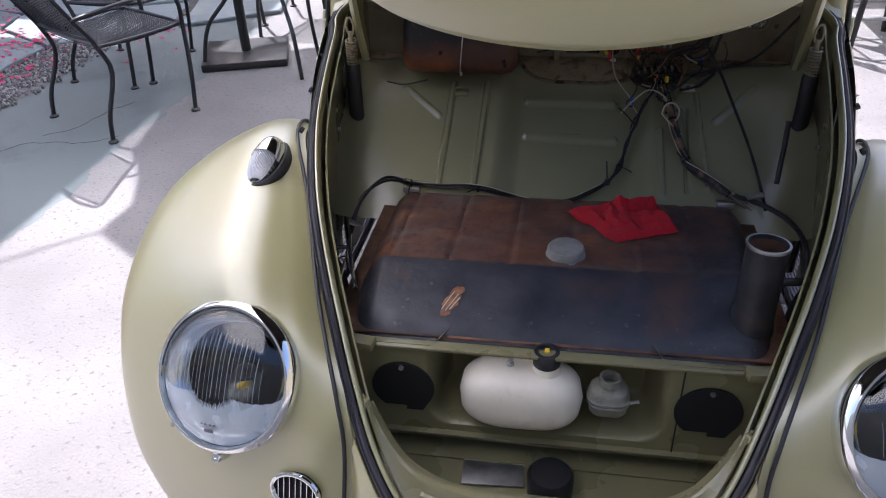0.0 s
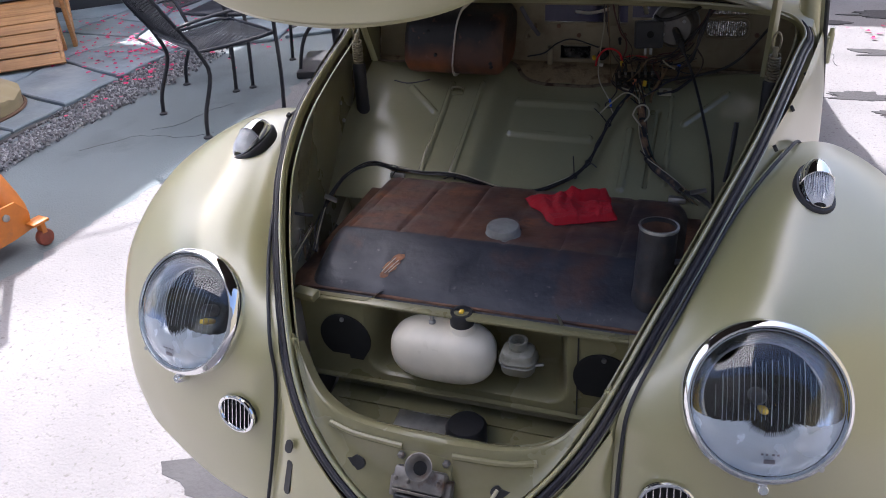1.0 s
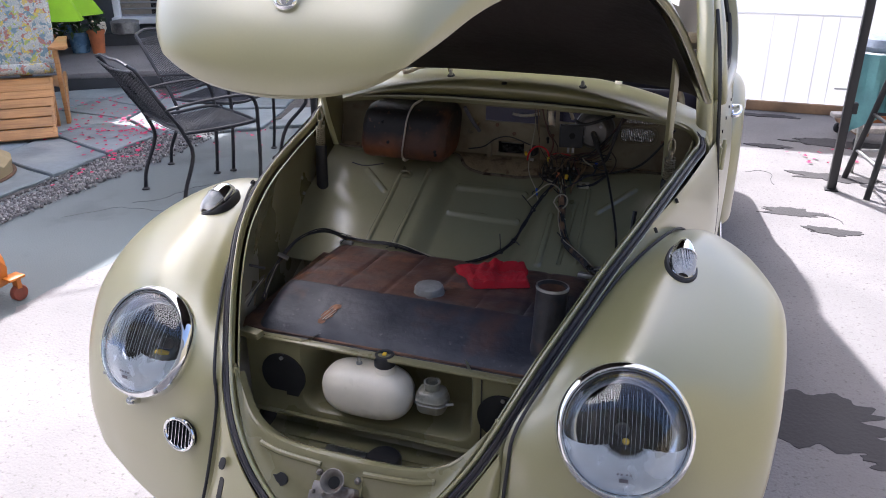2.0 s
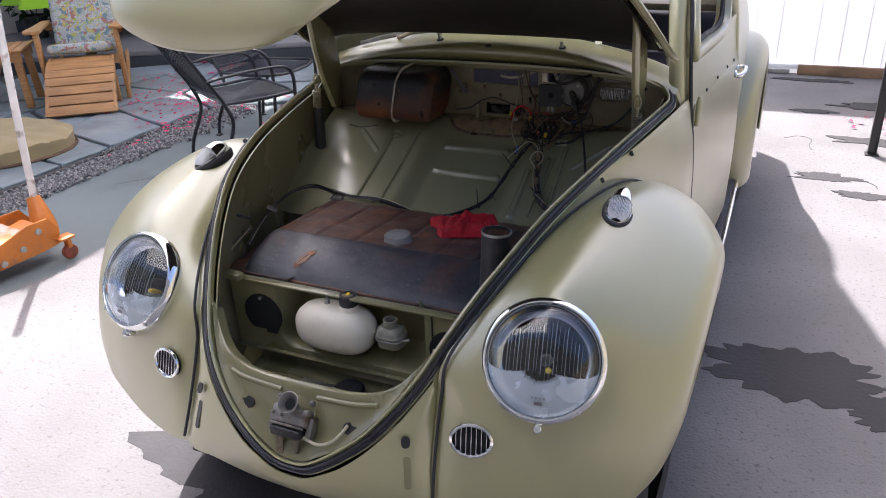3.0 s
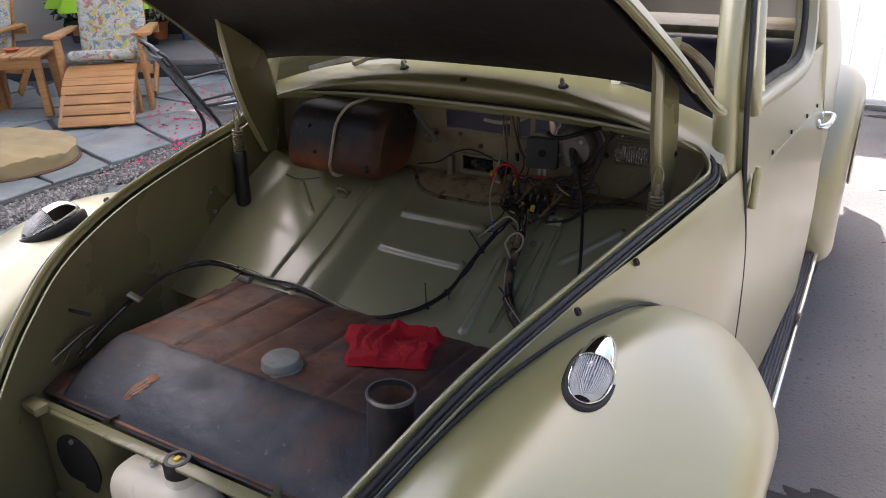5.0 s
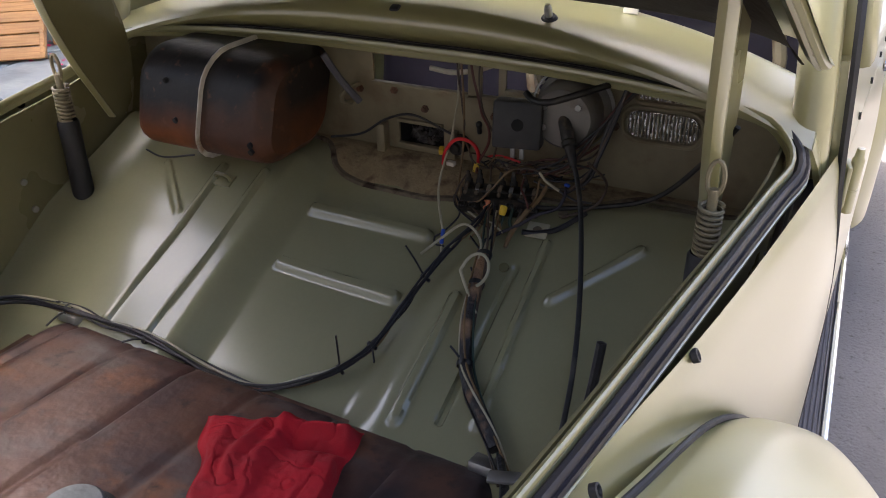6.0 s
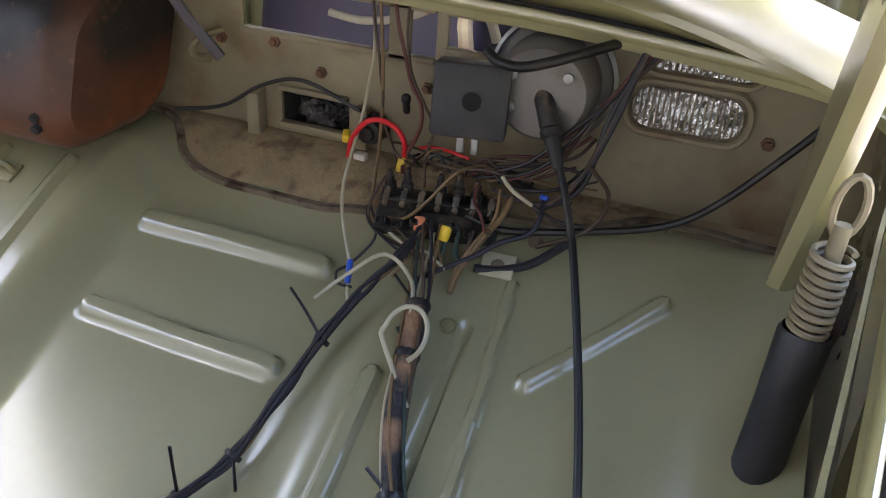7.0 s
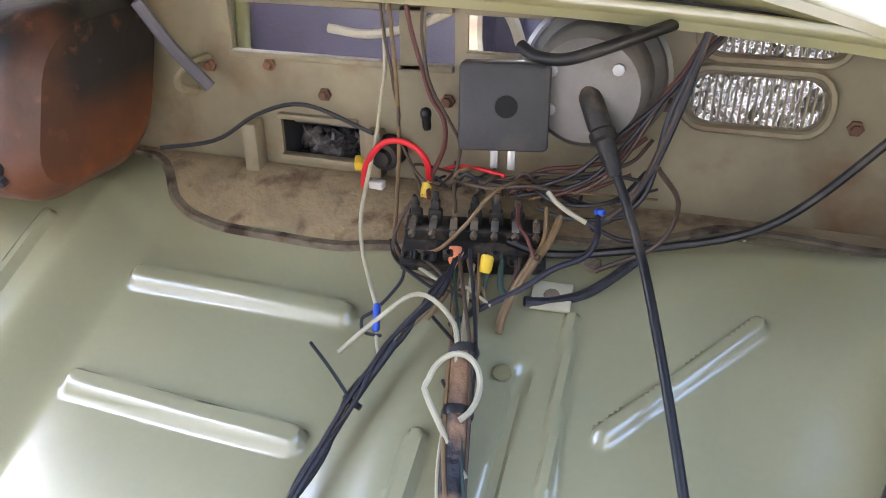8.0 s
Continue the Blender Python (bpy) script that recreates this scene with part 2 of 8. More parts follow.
def tarp(name, color, through_share):
    """Thin woven white sheeting that lets part of the light behind it through."""
    mat = bpy.data.materials.new(name)
    mat.use_nodes = True
    nt = mat.node_tree
    N, L = nt.nodes, nt.links
    N.remove(N["Principled BSDF"])
    co = N.new("ShaderNodeTexCoord").outputs["Object"]
    nz = N.new("ShaderNodeTexNoise")
    nz.inputs["Scale"].default_value, nz.inputs["Detail"].default_value = 2.5, 6
    L.new(co, nz.inputs["Vector"])
    mixer = N.new("ShaderNodeMix")
    mixer.data_type = "RGBA"
    L.new(nz.outputs["Fac"], mixer.inputs["Factor"])
    mixer.inputs["A"].default_value = (*(c * 0.94 for c in color), 1)
    mixer.inputs["B"].default_value = (*color, 1)
    d, t, m = N.new("ShaderNodeBsdfDiffuse"), N.new("ShaderNodeBsdfTranslucent"), N.new("ShaderNodeMixShader")
    L.new(mixer.outputs["Result"], d.inputs["Color"])
    L.new(mixer.outputs["Result"], t.inputs["Color"])
    m.inputs[0].default_value = through_share
    L.new(d.outputs[0], m.inputs[1])
    L.new(t.outputs[0], m.inputs[2])
    L.new(m.outputs[0], N["Material Output"].inputs["Surface"])
    return mat


TARP = tarp("white_tarp", (0.88, 0.88, 0.89), 0.26)
SHADE_CLOTH = tarp("shade_cloth", (0.93, 0.92, 0.90), 0.86)
TUB = material("luggage_floor_paint", (0.275, 0.265, 0.158), rough=0.2, var=0.06, scale=5, fine=200, bump=0.015, bump_scale=30, rough_var=0.06, coat=0.75, coat_rough=0.26, coat_ior=1.65)
HOLE = material("black_board", (0.008, 0.008, 0.008), rough=0.9, var=0.2, bump=0.0)
GRIME = material("grimy_metal", (0.21, 0.165, 0.11), rough=0.85, var=0.4, scale=40, bump=0.4, stain=(0.05, 0.03, 0.02), stain_amount=0.6, stain_scale=40)
DUST = material("ledge_dust", (0.31, 0.235, 0.135), rough=0.9, var=0.2, scale=26, fine=140, bump=0.3, stain=(0.15, 0.095, 0.055), stain_amount=0.36, stain_scale=48)
FOIL = material("foil", (0.72, 0.72, 0.73), rough=0.18, metal=1.0, var=0.10, scale=80, bump=1.0, bump_scale=55)
RUST = material("rusty_steel", (0.17, 0.085, 0.05), rough=0.75, var=0.35, scale=18, bump=0.25, stain=(0.05, 0.03, 0.025), stain_amount=0.5, stain_scale=14)
CAPGREY = material("grey_cap", (0.30, 0.30, 0.28), rough=0.55, metal=0.3, var=0.2, scale=40, bump=0.1)
NECK = material("dark_neck_steel", (0.045, 0.045, 0.05), rough=0.45, metal=0.3, var=0.3, scale=30, bump=0.1, stain=(0.13, 0.07, 0.045), stain_amount=0.45, stain_scale=16)
SCRATCH = material("bare_metal", (0.62, 0.55, 0.46), rough=0.4, metal=0.4, var=0.1, bump=0.0)
SCUFF = material("rusty_scuff", (0.30, 0.13, 0.06), rough=0.7, var=0.35, scale=60, bump=0.2, stain=(0.10, 0.06, 0.045), stain_amount=0.4, stain_scale=90)
RED_CLOTH = material("red_cotton", (0.50, 0.012, 0.022), rough=0.9, var=0.12, scale=30, fine=500, bump=0.3, bump_scale=700)
CLOUDY = material("cloudy_plastic", (0.27, 0.26, 0.21), rough=0.35, var=0.15, scale=30, bump=0.05, stain=(0.25, 0.22, 0.15), stain_amount=0.4, stain_scale=20)
STRAP = material("white_strap", (0.66, 0.62, 0.55), rough=0.8, var=0.15, scale=40, bump=0.2, stain=(0.35, 0.25, 0.17), stain_amount=0.3, stain_scale=30)
BLACK_PLASTIC = material("black_plastic", (0.010, 0.010, 0.011), rough=0.45, var=0.3, scale=30, bump=0.08, stain=(0.05, 0.042, 0.034), stain_amount=0.2, stain_scale=25)
RELAY = material("dusty_black_plastic", (0.030, 0.030, 0.032), rough=0.55, var=0.25, scale=30, bump=0.06, stain=(0.07, 0.06, 0.05), stain_amount=0.2, stain_scale=20)
GAUGE = material("grey_gauge_metal", (0.20, 0.19, 0.175), rough=0.5, metal=0.4, var=0.15, scale=30, bump=0.08, stain=(0.16, 0.13, 0.10), stain_amount=0.3, stain_scale=25)
TAPE = material("loom_tape", (0.018, 0.018, 0.024), rough=0.45, var=0.3, scale=50, bump=0.3, bump_scale=160)
TAPE_WORN = material("worn_loom_tape", (0.022, 0.020, 0.022), rough=0.55, var=0.3, scale=40, bump=0.4, bump_scale=150, stain=(0.30, 0.17, 0.09), stain_amount=0.55, stain_scale=28)
ORANGE_PLASTIC = material("orange_plastic", (0.65, 0.20, 0.08), rough=0.45, var=0.1, bump=0.0)
YELLOW_PLASTIC = material("yellow_plastic", (0.75, 0.50, 0.03), rough=0.45, var=0.1, bump=0.0)
BLUE_PLASTIC = material("blue_plastic", (0.03, 0.10, 0.55), rough=0.4, var=0.1, bump=0.0)
WIRE_WHITE = material("cream_wire", (0.46, 0.42, 0.29), rough=0.5, var=0.15, scale=40, bump=0.0)
WIRE_TAN = material("tan_wire", (0.20, 0.125, 0.055), rough=0.55, var=0.25, scale=40, bump=0.0)
WIRE_BROWN = material("brown_wire", (0.070, 0.045, 0.030), rough=0.55, var=0.25, scale=40, bump=0.0)
WIRE_BLACK = material("black_wire_skin", (0.015, 0.014, 0.018), rough=0.45, var=0.2, bump=0.0)
WIRE_GREEN = material("green_wire", (0.03, 0.055, 0.042), rough=0.5, var=0.2, bump=0.0)
WIRE_DARKRED = material("dark_red_wire", (0.11, 0.032, 0.024), rough=0.5, var=0.25, bump=0.0)
FILM = material("dark_film", (0.045, 0.042, 0.042), rough=0.22, var=0.5, scale=40, bump=0.3, bump_scale=90, stain=(0.22, 0.20, 0.19), stain_amount=0.35, stain_scale=30)
WIRE_VIOLET = material("violet_wire", (0.020, 0.017, 0.028), rough=0.5, var=0.2, bump=0.0)
FUSE_DUST = material("dusty_fuse_block", (0.022, 0.019, 0.016), rough=0.6, var=0.4, scale=60, bump=0.2, stain=(0.10, 0.075, 0.05), stain_amount=0.45, stain_scale=70)
WIRE_RED = material("red_wire_skin", (0.62, 0.012, 0.02), rough=0.4, var=0.1, bump=0.0)


def two_tone(name, top, bottom, split, axis, soft, rough=0.4, metal=0.0, patch=None, wob=0.02, space="Object"):
    """Paint that changes along an axis at an uneven line, with patches of a third colour."""
    mat = bpy.data.materials.new(name)
    mat.use_nodes = True
    nt = mat.node_tree
    N, L = nt.nodes, nt.links
    b = N["Principled BSDF"]
    co = N.new("ShaderNodeTexCoord").outputs[space]
    sep = N.new("ShaderNodeSeparateXYZ")
    L.new(co, sep.inputs[0])
    nz = N.new("ShaderNodeTexNoise")
    nz.inputs["Scale"].default_value, nz.inputs["Detail"].default_value = 9.0, 6.0
    L.new(co, nz.inputs["Vector"])
    ma = N.new("ShaderNodeMath")
    ma.operation = "MULTIPLY_ADD"
    L.new(nz.outputs["Fac"], ma.inputs[0])
    ma.inputs[1].default_value = wob * 2
    L.new(sep.outputs[axis], ma.inputs[2])
    mr = N.new("ShaderNodeMapRange")
    mr.inputs["From Min"].default_value, mr.inputs["From Max"].default_value = split + wob - soft, split + wob + soft
    L.new(ma.outputs[0], mr.inputs["Value"])

    def mixed(fac, a, c):
        m = N.new("ShaderNodeMix")
        m.data_type = "RGBA"
        L.new(fac, m.inputs["Factor"])
        for sock, v in ((m.inputs["A"], a), (m.inputs["B"], c)):
            if isinstance(v, tuple):
                sock.default_value = (*v, 1)
            else:
                L.new(v, sock)
        return m.outputs["Result"]

    def noisy(s, lo, hi, detail=7):
        t = N.new("ShaderNodeTexNoise")
        t.inputs["Scale"].default_value, t.inputs["Detail"].default_value = s, detail
        L.new(co, t.inputs["Vector"])
        r = N.new("ShaderNodeMapRange")
        r.inputs["From Min"].default_value, r.inputs["From Max"].default_value = lo, hi
        L.new(t.outputs["Fac"], r.inputs["Value"])
        return r.outputs["Result"]

    low = mixed(noisy(24, 0.35, 0.7), bottom, tuple(c * 0.55 for c in bottom))
    high = mixed(noisy(17, 0.35, 0.7), top, tuple(c * 0.6 for c in top))
    col = mixed(mr.outputs["Result"], low, high)
    if patch:
        col = mixed(noisy(7, 0.53, 0.64), col, patch)
        col = mixed(noisy(60, 0.62, 0.75), col, tuple(min(1, c * 1.8) for c in patch))
    L.new(col, b.inputs["Base Color"])
    L.new(noisy(12, -0.2, 1.2), b.inputs["Roughness"]) if rough is None else None
    if rough is not None:
        b.inputs["Roughness"].default_value = rough
    b.inputs["Metallic"].default_value = metal
    bp = N.new("ShaderNodeBump")
    bp.inputs["Strength"].default_value, bp.inputs["Distance"].default_value = 0.12, 0.01
    L.new(noisy(70, 0, 1), bp.inputs["Height"])
    L.new(bp.outputs["Normal"], b.inputs["Normal"])
    return mat




def tank_paint(name):
    """Old tank steel: black front shoulder, rusty top with grey primer patches, blacker towards the filler."""
    mat = bpy.data.materials.new(name)
    mat.use_nodes = True
    nt = mat.node_tree
    N, L = nt.nodes, nt.links
    b = N["Principled BSDF"]
    co = N.new("ShaderNodeTexCoord").outputs["Object"]
    sep = N.new("ShaderNodeSeparateXYZ")
    L.new(co, sep.inputs[0])

    def noisy(s, lo, hi, stretch=(1, 1, 1), detail=7):
        mp, t, r = N.new("ShaderNodeMapping"), N.new("ShaderNodeTexNoise"), N.new("ShaderNodeMapRange")
        mp.inputs["Scale"].default_value = stretch
        L.new(co, mp.inputs["Vector"])
        t.inputs["Scale"].default_value, t.inputs["Detail"].default_value = s, detail
        L.new(mp.outputs[0], t.inputs["Vector"])
        r.inputs["From Min"].default_value, r.inputs["From Max"].default_value = lo, hi
        L.new(t.outputs["Fac"], r.inputs["Value"])
        return r.outputs["Result"]

    def edge(axis, at, soft, wob, scale):
        """0 below, 1 above an uneven line across the axis."""
        t, m, r = N.new("ShaderNodeTexNoise"), N.new("ShaderNodeMath"), N.new("ShaderNodeMapRange")
        t.inputs["Scale"].default_value, t.inputs["Detail"].default_value = scale, 6
        L.new(co, t.inputs["Vector"])
        m.operation, m.inputs[1].default_value = "MULTIPLY_ADD", 2 * wob
        L.new(t.outputs["Fac"], m.inputs[0])
        L.new(sep.outputs[axis], m.inputs[2])
        r.inputs["From Min"].default_value, r.inputs["From Max"].default_value = at + wob - soft, at + wob + soft
        L.new(m.outputs[0], r.inputs["Value"])
        return r.outputs["Result"]

    def mixed(fac, a, c):
        m = N.new("ShaderNodeMix")
        m.data_type = "RGBA"
        L.new(fac, m.inputs["Factor"])
        for sock, v in ((m.inputs["A"], a), (m.inputs["B"], c)):
            if isinstance(v, tuple):
                sock.default_value = (*v, 1)
            else:
                L.new(v, sock)
        return m.outputs["Result"]

    def times(p, q):
        m = N.new("ShaderNodeMath")
        m.operation = "MULTIPLY"
        L.new(p, m.inputs[0])
        L.new(q, m.inputs[1])
        return m.outputs[0]

    top = mixed(noisy(14, 0.38, 0.66), (0.165, 0.078, 0.050), (0.092, 0.050, 0.042))
    top = mixed(noisy(6, 0.54, 0.68, (1, 2, 1)), top, (0.135, 0.112, 0.102))
    top = mixed(noisy(9, 0.60, 0.72, (1, 1.6, 1)), top, (0.26, 0.105, 0.048))
    top = mixed(noisy(45, 0.56, 0.74), top, (0.055, 0.036, 0.032))
    top = mixed(times(edge("X", 0.20, 0.07, 0.09, 9), noisy(10, 0.25, 0.55)), top, (0.030, 0.029, 0.036))
    front = mixed(noisy(16, 0.35, 0.70, (1, 1, 2)), (0.026, 0.029, 0.041), (0.052, 0.054, 0.066))
    front = mixed(noisy(8, 0.58, 0.72), front, (0.090, 0.048, 0.038))
    front = mixed(noisy(70, 0.66, 0.76), front, (0.12, 0.115, 0.12))
    L.new(mixed(edge("Y", -0.038, 0.0035, 0.004, 26), front, top), b.inputs["Base Color"])
    rg = N.new("ShaderNodeMapRange")
    rg.inputs["To Min"].default_value, rg.inputs["To Max"].default_value = 0.30, 0.62
    L.new(noisy(18, 0.3, 0.7), rg.inputs["Value"])
    L.new(rg.outputs["Result"], b.inputs["Roughness"])
    b.inputs["Metallic"].default_value = 0.12
    bp = N.new("ShaderNodeBump")
    bp.inputs["Strength"].default_value, bp.inputs["Distance"].default_value = 0.16, 0.01
    L.new(noisy(60, 0, 1), bp.inputs["Height"])
    L.new(bp.outputs["Normal"], b.inputs["Normal"])
    return mat


TANK = tank_paint("tank_steel")
# Orange-brown fibre that turns near black towards the top.
FIBRE = two_tone("dark_topped_fibre", (0.014, 0.011, 0.010), (0.22, 0.068, 0.022), 0.050, "Z", 0.024, rough=0.55, patch=(0.075, 0.030, 0.016), wob=0.022)

DAMP = material("damp_concrete", (0.036, 0.033, 0.034), rough=0.75, var=0.2, scale=4, fine=60, bump=0.3, bump_scale=70)
GRAVEL_BED = material("grit", (0.16, 0.16, 0.16), rough=0.9, var=0.3, scale=60, bump=0.6)
DIRT = material("joint_dirt", (0.075, 0.07, 0.065), rough=0.95, var=0.35, scale=20, bump=0.6)
SLATE = material("slate", (0.19, 0.225, 0.24), rough=0.55, var=0.25, scale=3, fine=30, bump=0.35, bump_scale=18, stain=(0.25, 0.27, 0.27), stain_amount=0.35, stain_scale=2.5)
PETAL = material("petals_pink", (0.58, 0.012, 0.10), rough=0.6, var=0.2, bump=0.0)
STUCCO = material("beige_stucco", (0.55, 0.50, 0.42), rough=0.9, var=0.08, scale=2, fine=80, bump=0.3, bump_scale=90)
DARK_STONE = material("dark_painted_stone", (0.055, 0.06, 0.065), rough=0.7, var=0.25, scale=4, bump=0.2)
BLIND = material("window_blind", (0.45, 0.47, 0.50), rough=0.6, var=0.05, bump=0.0)
LEAF = material("leaf_green", (0.07, 0.14, 0.035), rough=0.5, var=0.4, scale=12, bump=0.0)
LEAF_DARK = material("leaf_dark", (0.035, 0.075, 0.03), rough=0.5, var=0.4, scale=12, bump=0.0)
LEAF_LIME = material("leaf_lime", (0.22, 0.34, 0.03), rough=0.5, var=0.35, scale=12, bump=0.0)
BARK = material("bark", (0.10, 0.07, 0.05), rough=0.9, var=0.3, scale=30, bump=0.5)
BLUE_POT = material("blue_glaze", (0.10, 0.20, 0.32), rough=0.25, var=0.2, scale=12, bump=0.03)
TERRA = material("terracotta", (0.50, 0.16, 0.06), rough=0.8, var=0.15, scale=14, bump=0.1)
DARK_POT = material("dark_pot", (0.05, 0.05, 0.055), rough=0.6, var=0.2, bump=0.1)
LIME_CLOTH = material("lime_canvas", (0.33, 0.62, 0.02), rough=0.8, var=0.08, scale=5, bump=0.1)
TEAK_OLD = material("weathered_wood", (0.26, 0.16, 0.09), rough=0.75, var=0.3, scale=5, fine=40, bump=0.3)
IRON = material("black_iron", (0.022, 0.023, 0.028), rough=0.38, metal=0.2, var=0.2, scale=20, bump=0.08)
KHAKI = material("khaki_canvas", (0.30, 0.235, 0.125), rough=0.9, var=0.12, scale=4, fine=200, bump=0.2, bump_scale=260)
KHAKI_DARK = material("brown_hem", (0.13, 0.075, 0.045), rough=0.9, var=0.2, bump=0.2)
JACK = material("orange_enamel", (0.58, 0.18, 0.022), rough=0.45, var=0.12, scale=12, bump=0.06, stain=(0.20, 0.11, 0.06), stain_amount=0.25, stain_scale=9)
JACK_WORN = material("scraped_orange", (0.58, 0.24, 0.06), rough=0.5, var=0.2, scale=12, bump=0.1, stain=(0.55, 0.50, 0.44), stain_amount=0.8, stain_scale=12)
WORN_RED = material("rusty_red_wheel", (0.24, 0.06, 0.035), rough=0.6, var=0.3, scale=20, bump=0.1)
HANDLE = material("chipped_white_paint", (0.70, 0.66, 0.62), rough=0.5, var=0.06, scale=20, bump=0.05, stain=(0.22, 0.15, 0.11), stain_amount=0.25, stain_scale=16)
WORN_WOOD = material("pale_worn_wood", (0.50, 0.42, 0.34), rough=0.7, var=0.2, scale=14, bump=0.2)
TEAL_CLOTH = material("teal_cloth", (0.16, 0.36, 0.36), rough=0.9, var=0.15, scale=8, bump=0.2)
BLUEGREY_CLOTH = material("bluegrey_cloth", (0.18, 0.21, 0.26), rough=0.9, var=0.2, scale=20, bump=0.3)
PALE_PAD = material("pale_carpet", (0.50, 0.46, 0.42), rough=0.95, var=0.2, scale=30, bump=0.5)
REDWOOD = material("redwood", (0.28, 0.10, 0.04), rough=0.6, var=0.25, scale=10, bump=0.15)


def grained_wood(name, light, dark, rough=0.5):
    mat = material(name, light, rough=rough, var=0.15, scale=5, bump=0.08)
    nt = mat.node_tree
    N, L = nt.nodes, nt.links
    b = N["Principled BSDF"]
    co = N.new("ShaderNodeTexCoord").outputs["Object"]
    rnd = N.new("ShaderNodeObjectInfo").outputs["Random"]
    mp = N.new("ShaderNodeMapping")
    mp.inputs["Scale"].default_value = (3.0, 60.0, 60.0)
    L.new(co, mp.inputs["Vector"])
    nz = N.new("ShaderNodeTexNoise")
    nz.noise_dimensions = "4D"
    nz.inputs["Scale"].default_value, nz.inputs["Detail"].default_value = 1.6, 5.0
    L.new(mp.outputs[0], nz.inputs["Vector"])
    mul = N.new("ShaderNodeMath")
    mul.operation, mul.inputs[1].default_value = "MULTIPLY", 40.0
    L.new(rnd, mul.inputs[0])
    L.new(mul.outputs[0], nz.inputs["W"])
    old = b.inputs["Base Color"].links[0].from_socket
    mr = N.new("ShaderNodeMapRange")
    mr.inputs["From Min"].default_value, mr.inputs["From Max"].default_value = 0.42, 0.72
    mr.inputs["To Max"].default_value = 0.8
    L.new(nz.outputs["Fac"], mr.inputs["Value"])
    m = N.new("ShaderNodeMix")
    m.data_type = "RGBA"
    L.new(mr.outputs["Result"], m.inputs["Factor"])
    L.new(old, m.inputs["A"])
    m.inputs["B"].default_value = (*dark, 1)
    L.new(m.outputs["Result"], b.inputs["Base Color"])
    return mat


TEAK = grained_wood("oiled_teak", (0.46, 0.235, 0.085), (0.27, 0.12, 0.04))


def by_cells(name, colors, scale, rough, smooth_mix=0.0, lines=None):
    """Colour by cells: for gravel and for patterned cloth."""
    mat = bpy.data.materials.new(name)
    mat.use_nodes = True
    nt = mat.node_tree
    N, L = nt.nodes, nt.links
    b = N["Principled BSDF"]
    b.inputs["Roughness"].default_value = rough
    co = N.new("ShaderNodeTexCoord").outputs["Object"]
    if scale is None:
        src = N.new("ShaderNodeNewGeometry").outputs["Random Per Island"]
    else:
        nz = N.new("ShaderNodeTexNoise")
        nz.inputs["Scale"].default_value, nz.inputs["Detail"].default_value = scale * 0.35, 2.0
        L.new(co, nz.inputs["Vector"])
        mixv = N.new("ShaderNodeMix")
        mixv.data_type = "RGBA"
        mixv.inputs["Factor"].default_value = smooth_mix
        L.new(co, mixv.inputs["A"])
        L.new(nz.outputs["Color"], mixv.inputs["B"])
        vo = N.new("ShaderNodeTexVoronoi")
        vo.inputs["Scale"].default_value = scale
        L.new(mixv.outputs["Result"], vo.inputs["Vector"])
        sp = N.new("ShaderNodeSeparateColor")
        L.new(vo.outputs["Color"], sp.inputs[0])
        src = sp.outputs[0]
    cr = N.new("ShaderNodeValToRGB")
    cr.color_ramp.interpolation = "CONSTANT" if scale else "LINEAR"
    while len(cr.color_ramp.elements) < len(colors):
        cr.color_ramp.elements.new(0.5)
    for i, c in enumerate(colors):
        cr.color_ramp.elements[i].position = i / len(colors)
        cr.color_ramp.elements[i].color = (*c, 1)
    L.new(src, cr.inputs["Fac"])
    out = cr.outputs["Color"]
    if lines:
        wv = N.new("ShaderNodeMath")
        wv.operation = "SINE"
        sc = N.new("ShaderNodeMath")
        sc.operation, sc.inputs[1].default_value = "MULTIPLY", lines[1]
        L.new(vo.outputs["Distance"], sc.inputs[0])
        L.new(sc.outputs[0], wv.inputs[0])
        gt = N.new("ShaderNodeMath")
        gt.operation, gt.inputs[1].default_value = "GREATER_THAN", 0.35
        L.new(wv.outputs[0], gt.inputs[0])
        m = N.new("ShaderNodeMix")
        m.data_type = "RGBA"
        L.new(gt.outputs[0], m.inputs["Factor"])
        L.new(out, m.inputs["A"])
        m.inputs["B"].default_value = (*lines[0], 1)
        out = m.outputs["Result"]
    L.new(out, b.inputs["Base Color"])
    return mat


GRAVEL = by_cells("gravel_stone", ((0.07, 0.07, 0.075), (0.14, 0.14, 0.145), (0.21, 0.205, 0.20), (0.36, 0.35, 0.34), (0.11, 0.10, 0.10)), None, 0.8)
PAISLEY = by_cells("paisley_cloth", ((0.50, 0.50, 0.44), (0.60, 0.57, 0.47), (0.42, 0.45, 0.43), (0.70, 0.50, 0.02), (0.58, 0.56, 0.48), (0.14, 0.24, 0.28), (0.52, 0.52, 0.46), (0.42, 0.50, 0.03), (0.46, 0.12, 0.06), (0.55, 0.53, 0.45)), 46.0, 0.9, 0.10, ((0.22, 0.27, 0.29), 230.0))
TAN_WALL = material("tan_wall", (0.28, 0.255, 0.185), rough=0.9, var=0.08, scale=2, fine=80, bump=0.3, bump_scale=90)

# ---- setting ----
def slab_sheet(name, x0, y0, x1, y1, z, step, mat, rough=0.004):
    nx, ny = max(2, int((x1 - x0) / step)), max(2, int((y1 - y0) / step))
    rows = [[(x0 + (x1 - x0) * i / nx, y0 + (y1 - y0) * j / ny, z + rough * noise.noise((i * 0.31, j * 0.31, 1.7))) for i in range(nx + 1)] for j in range(ny + 1)]
    return sheet(rows)


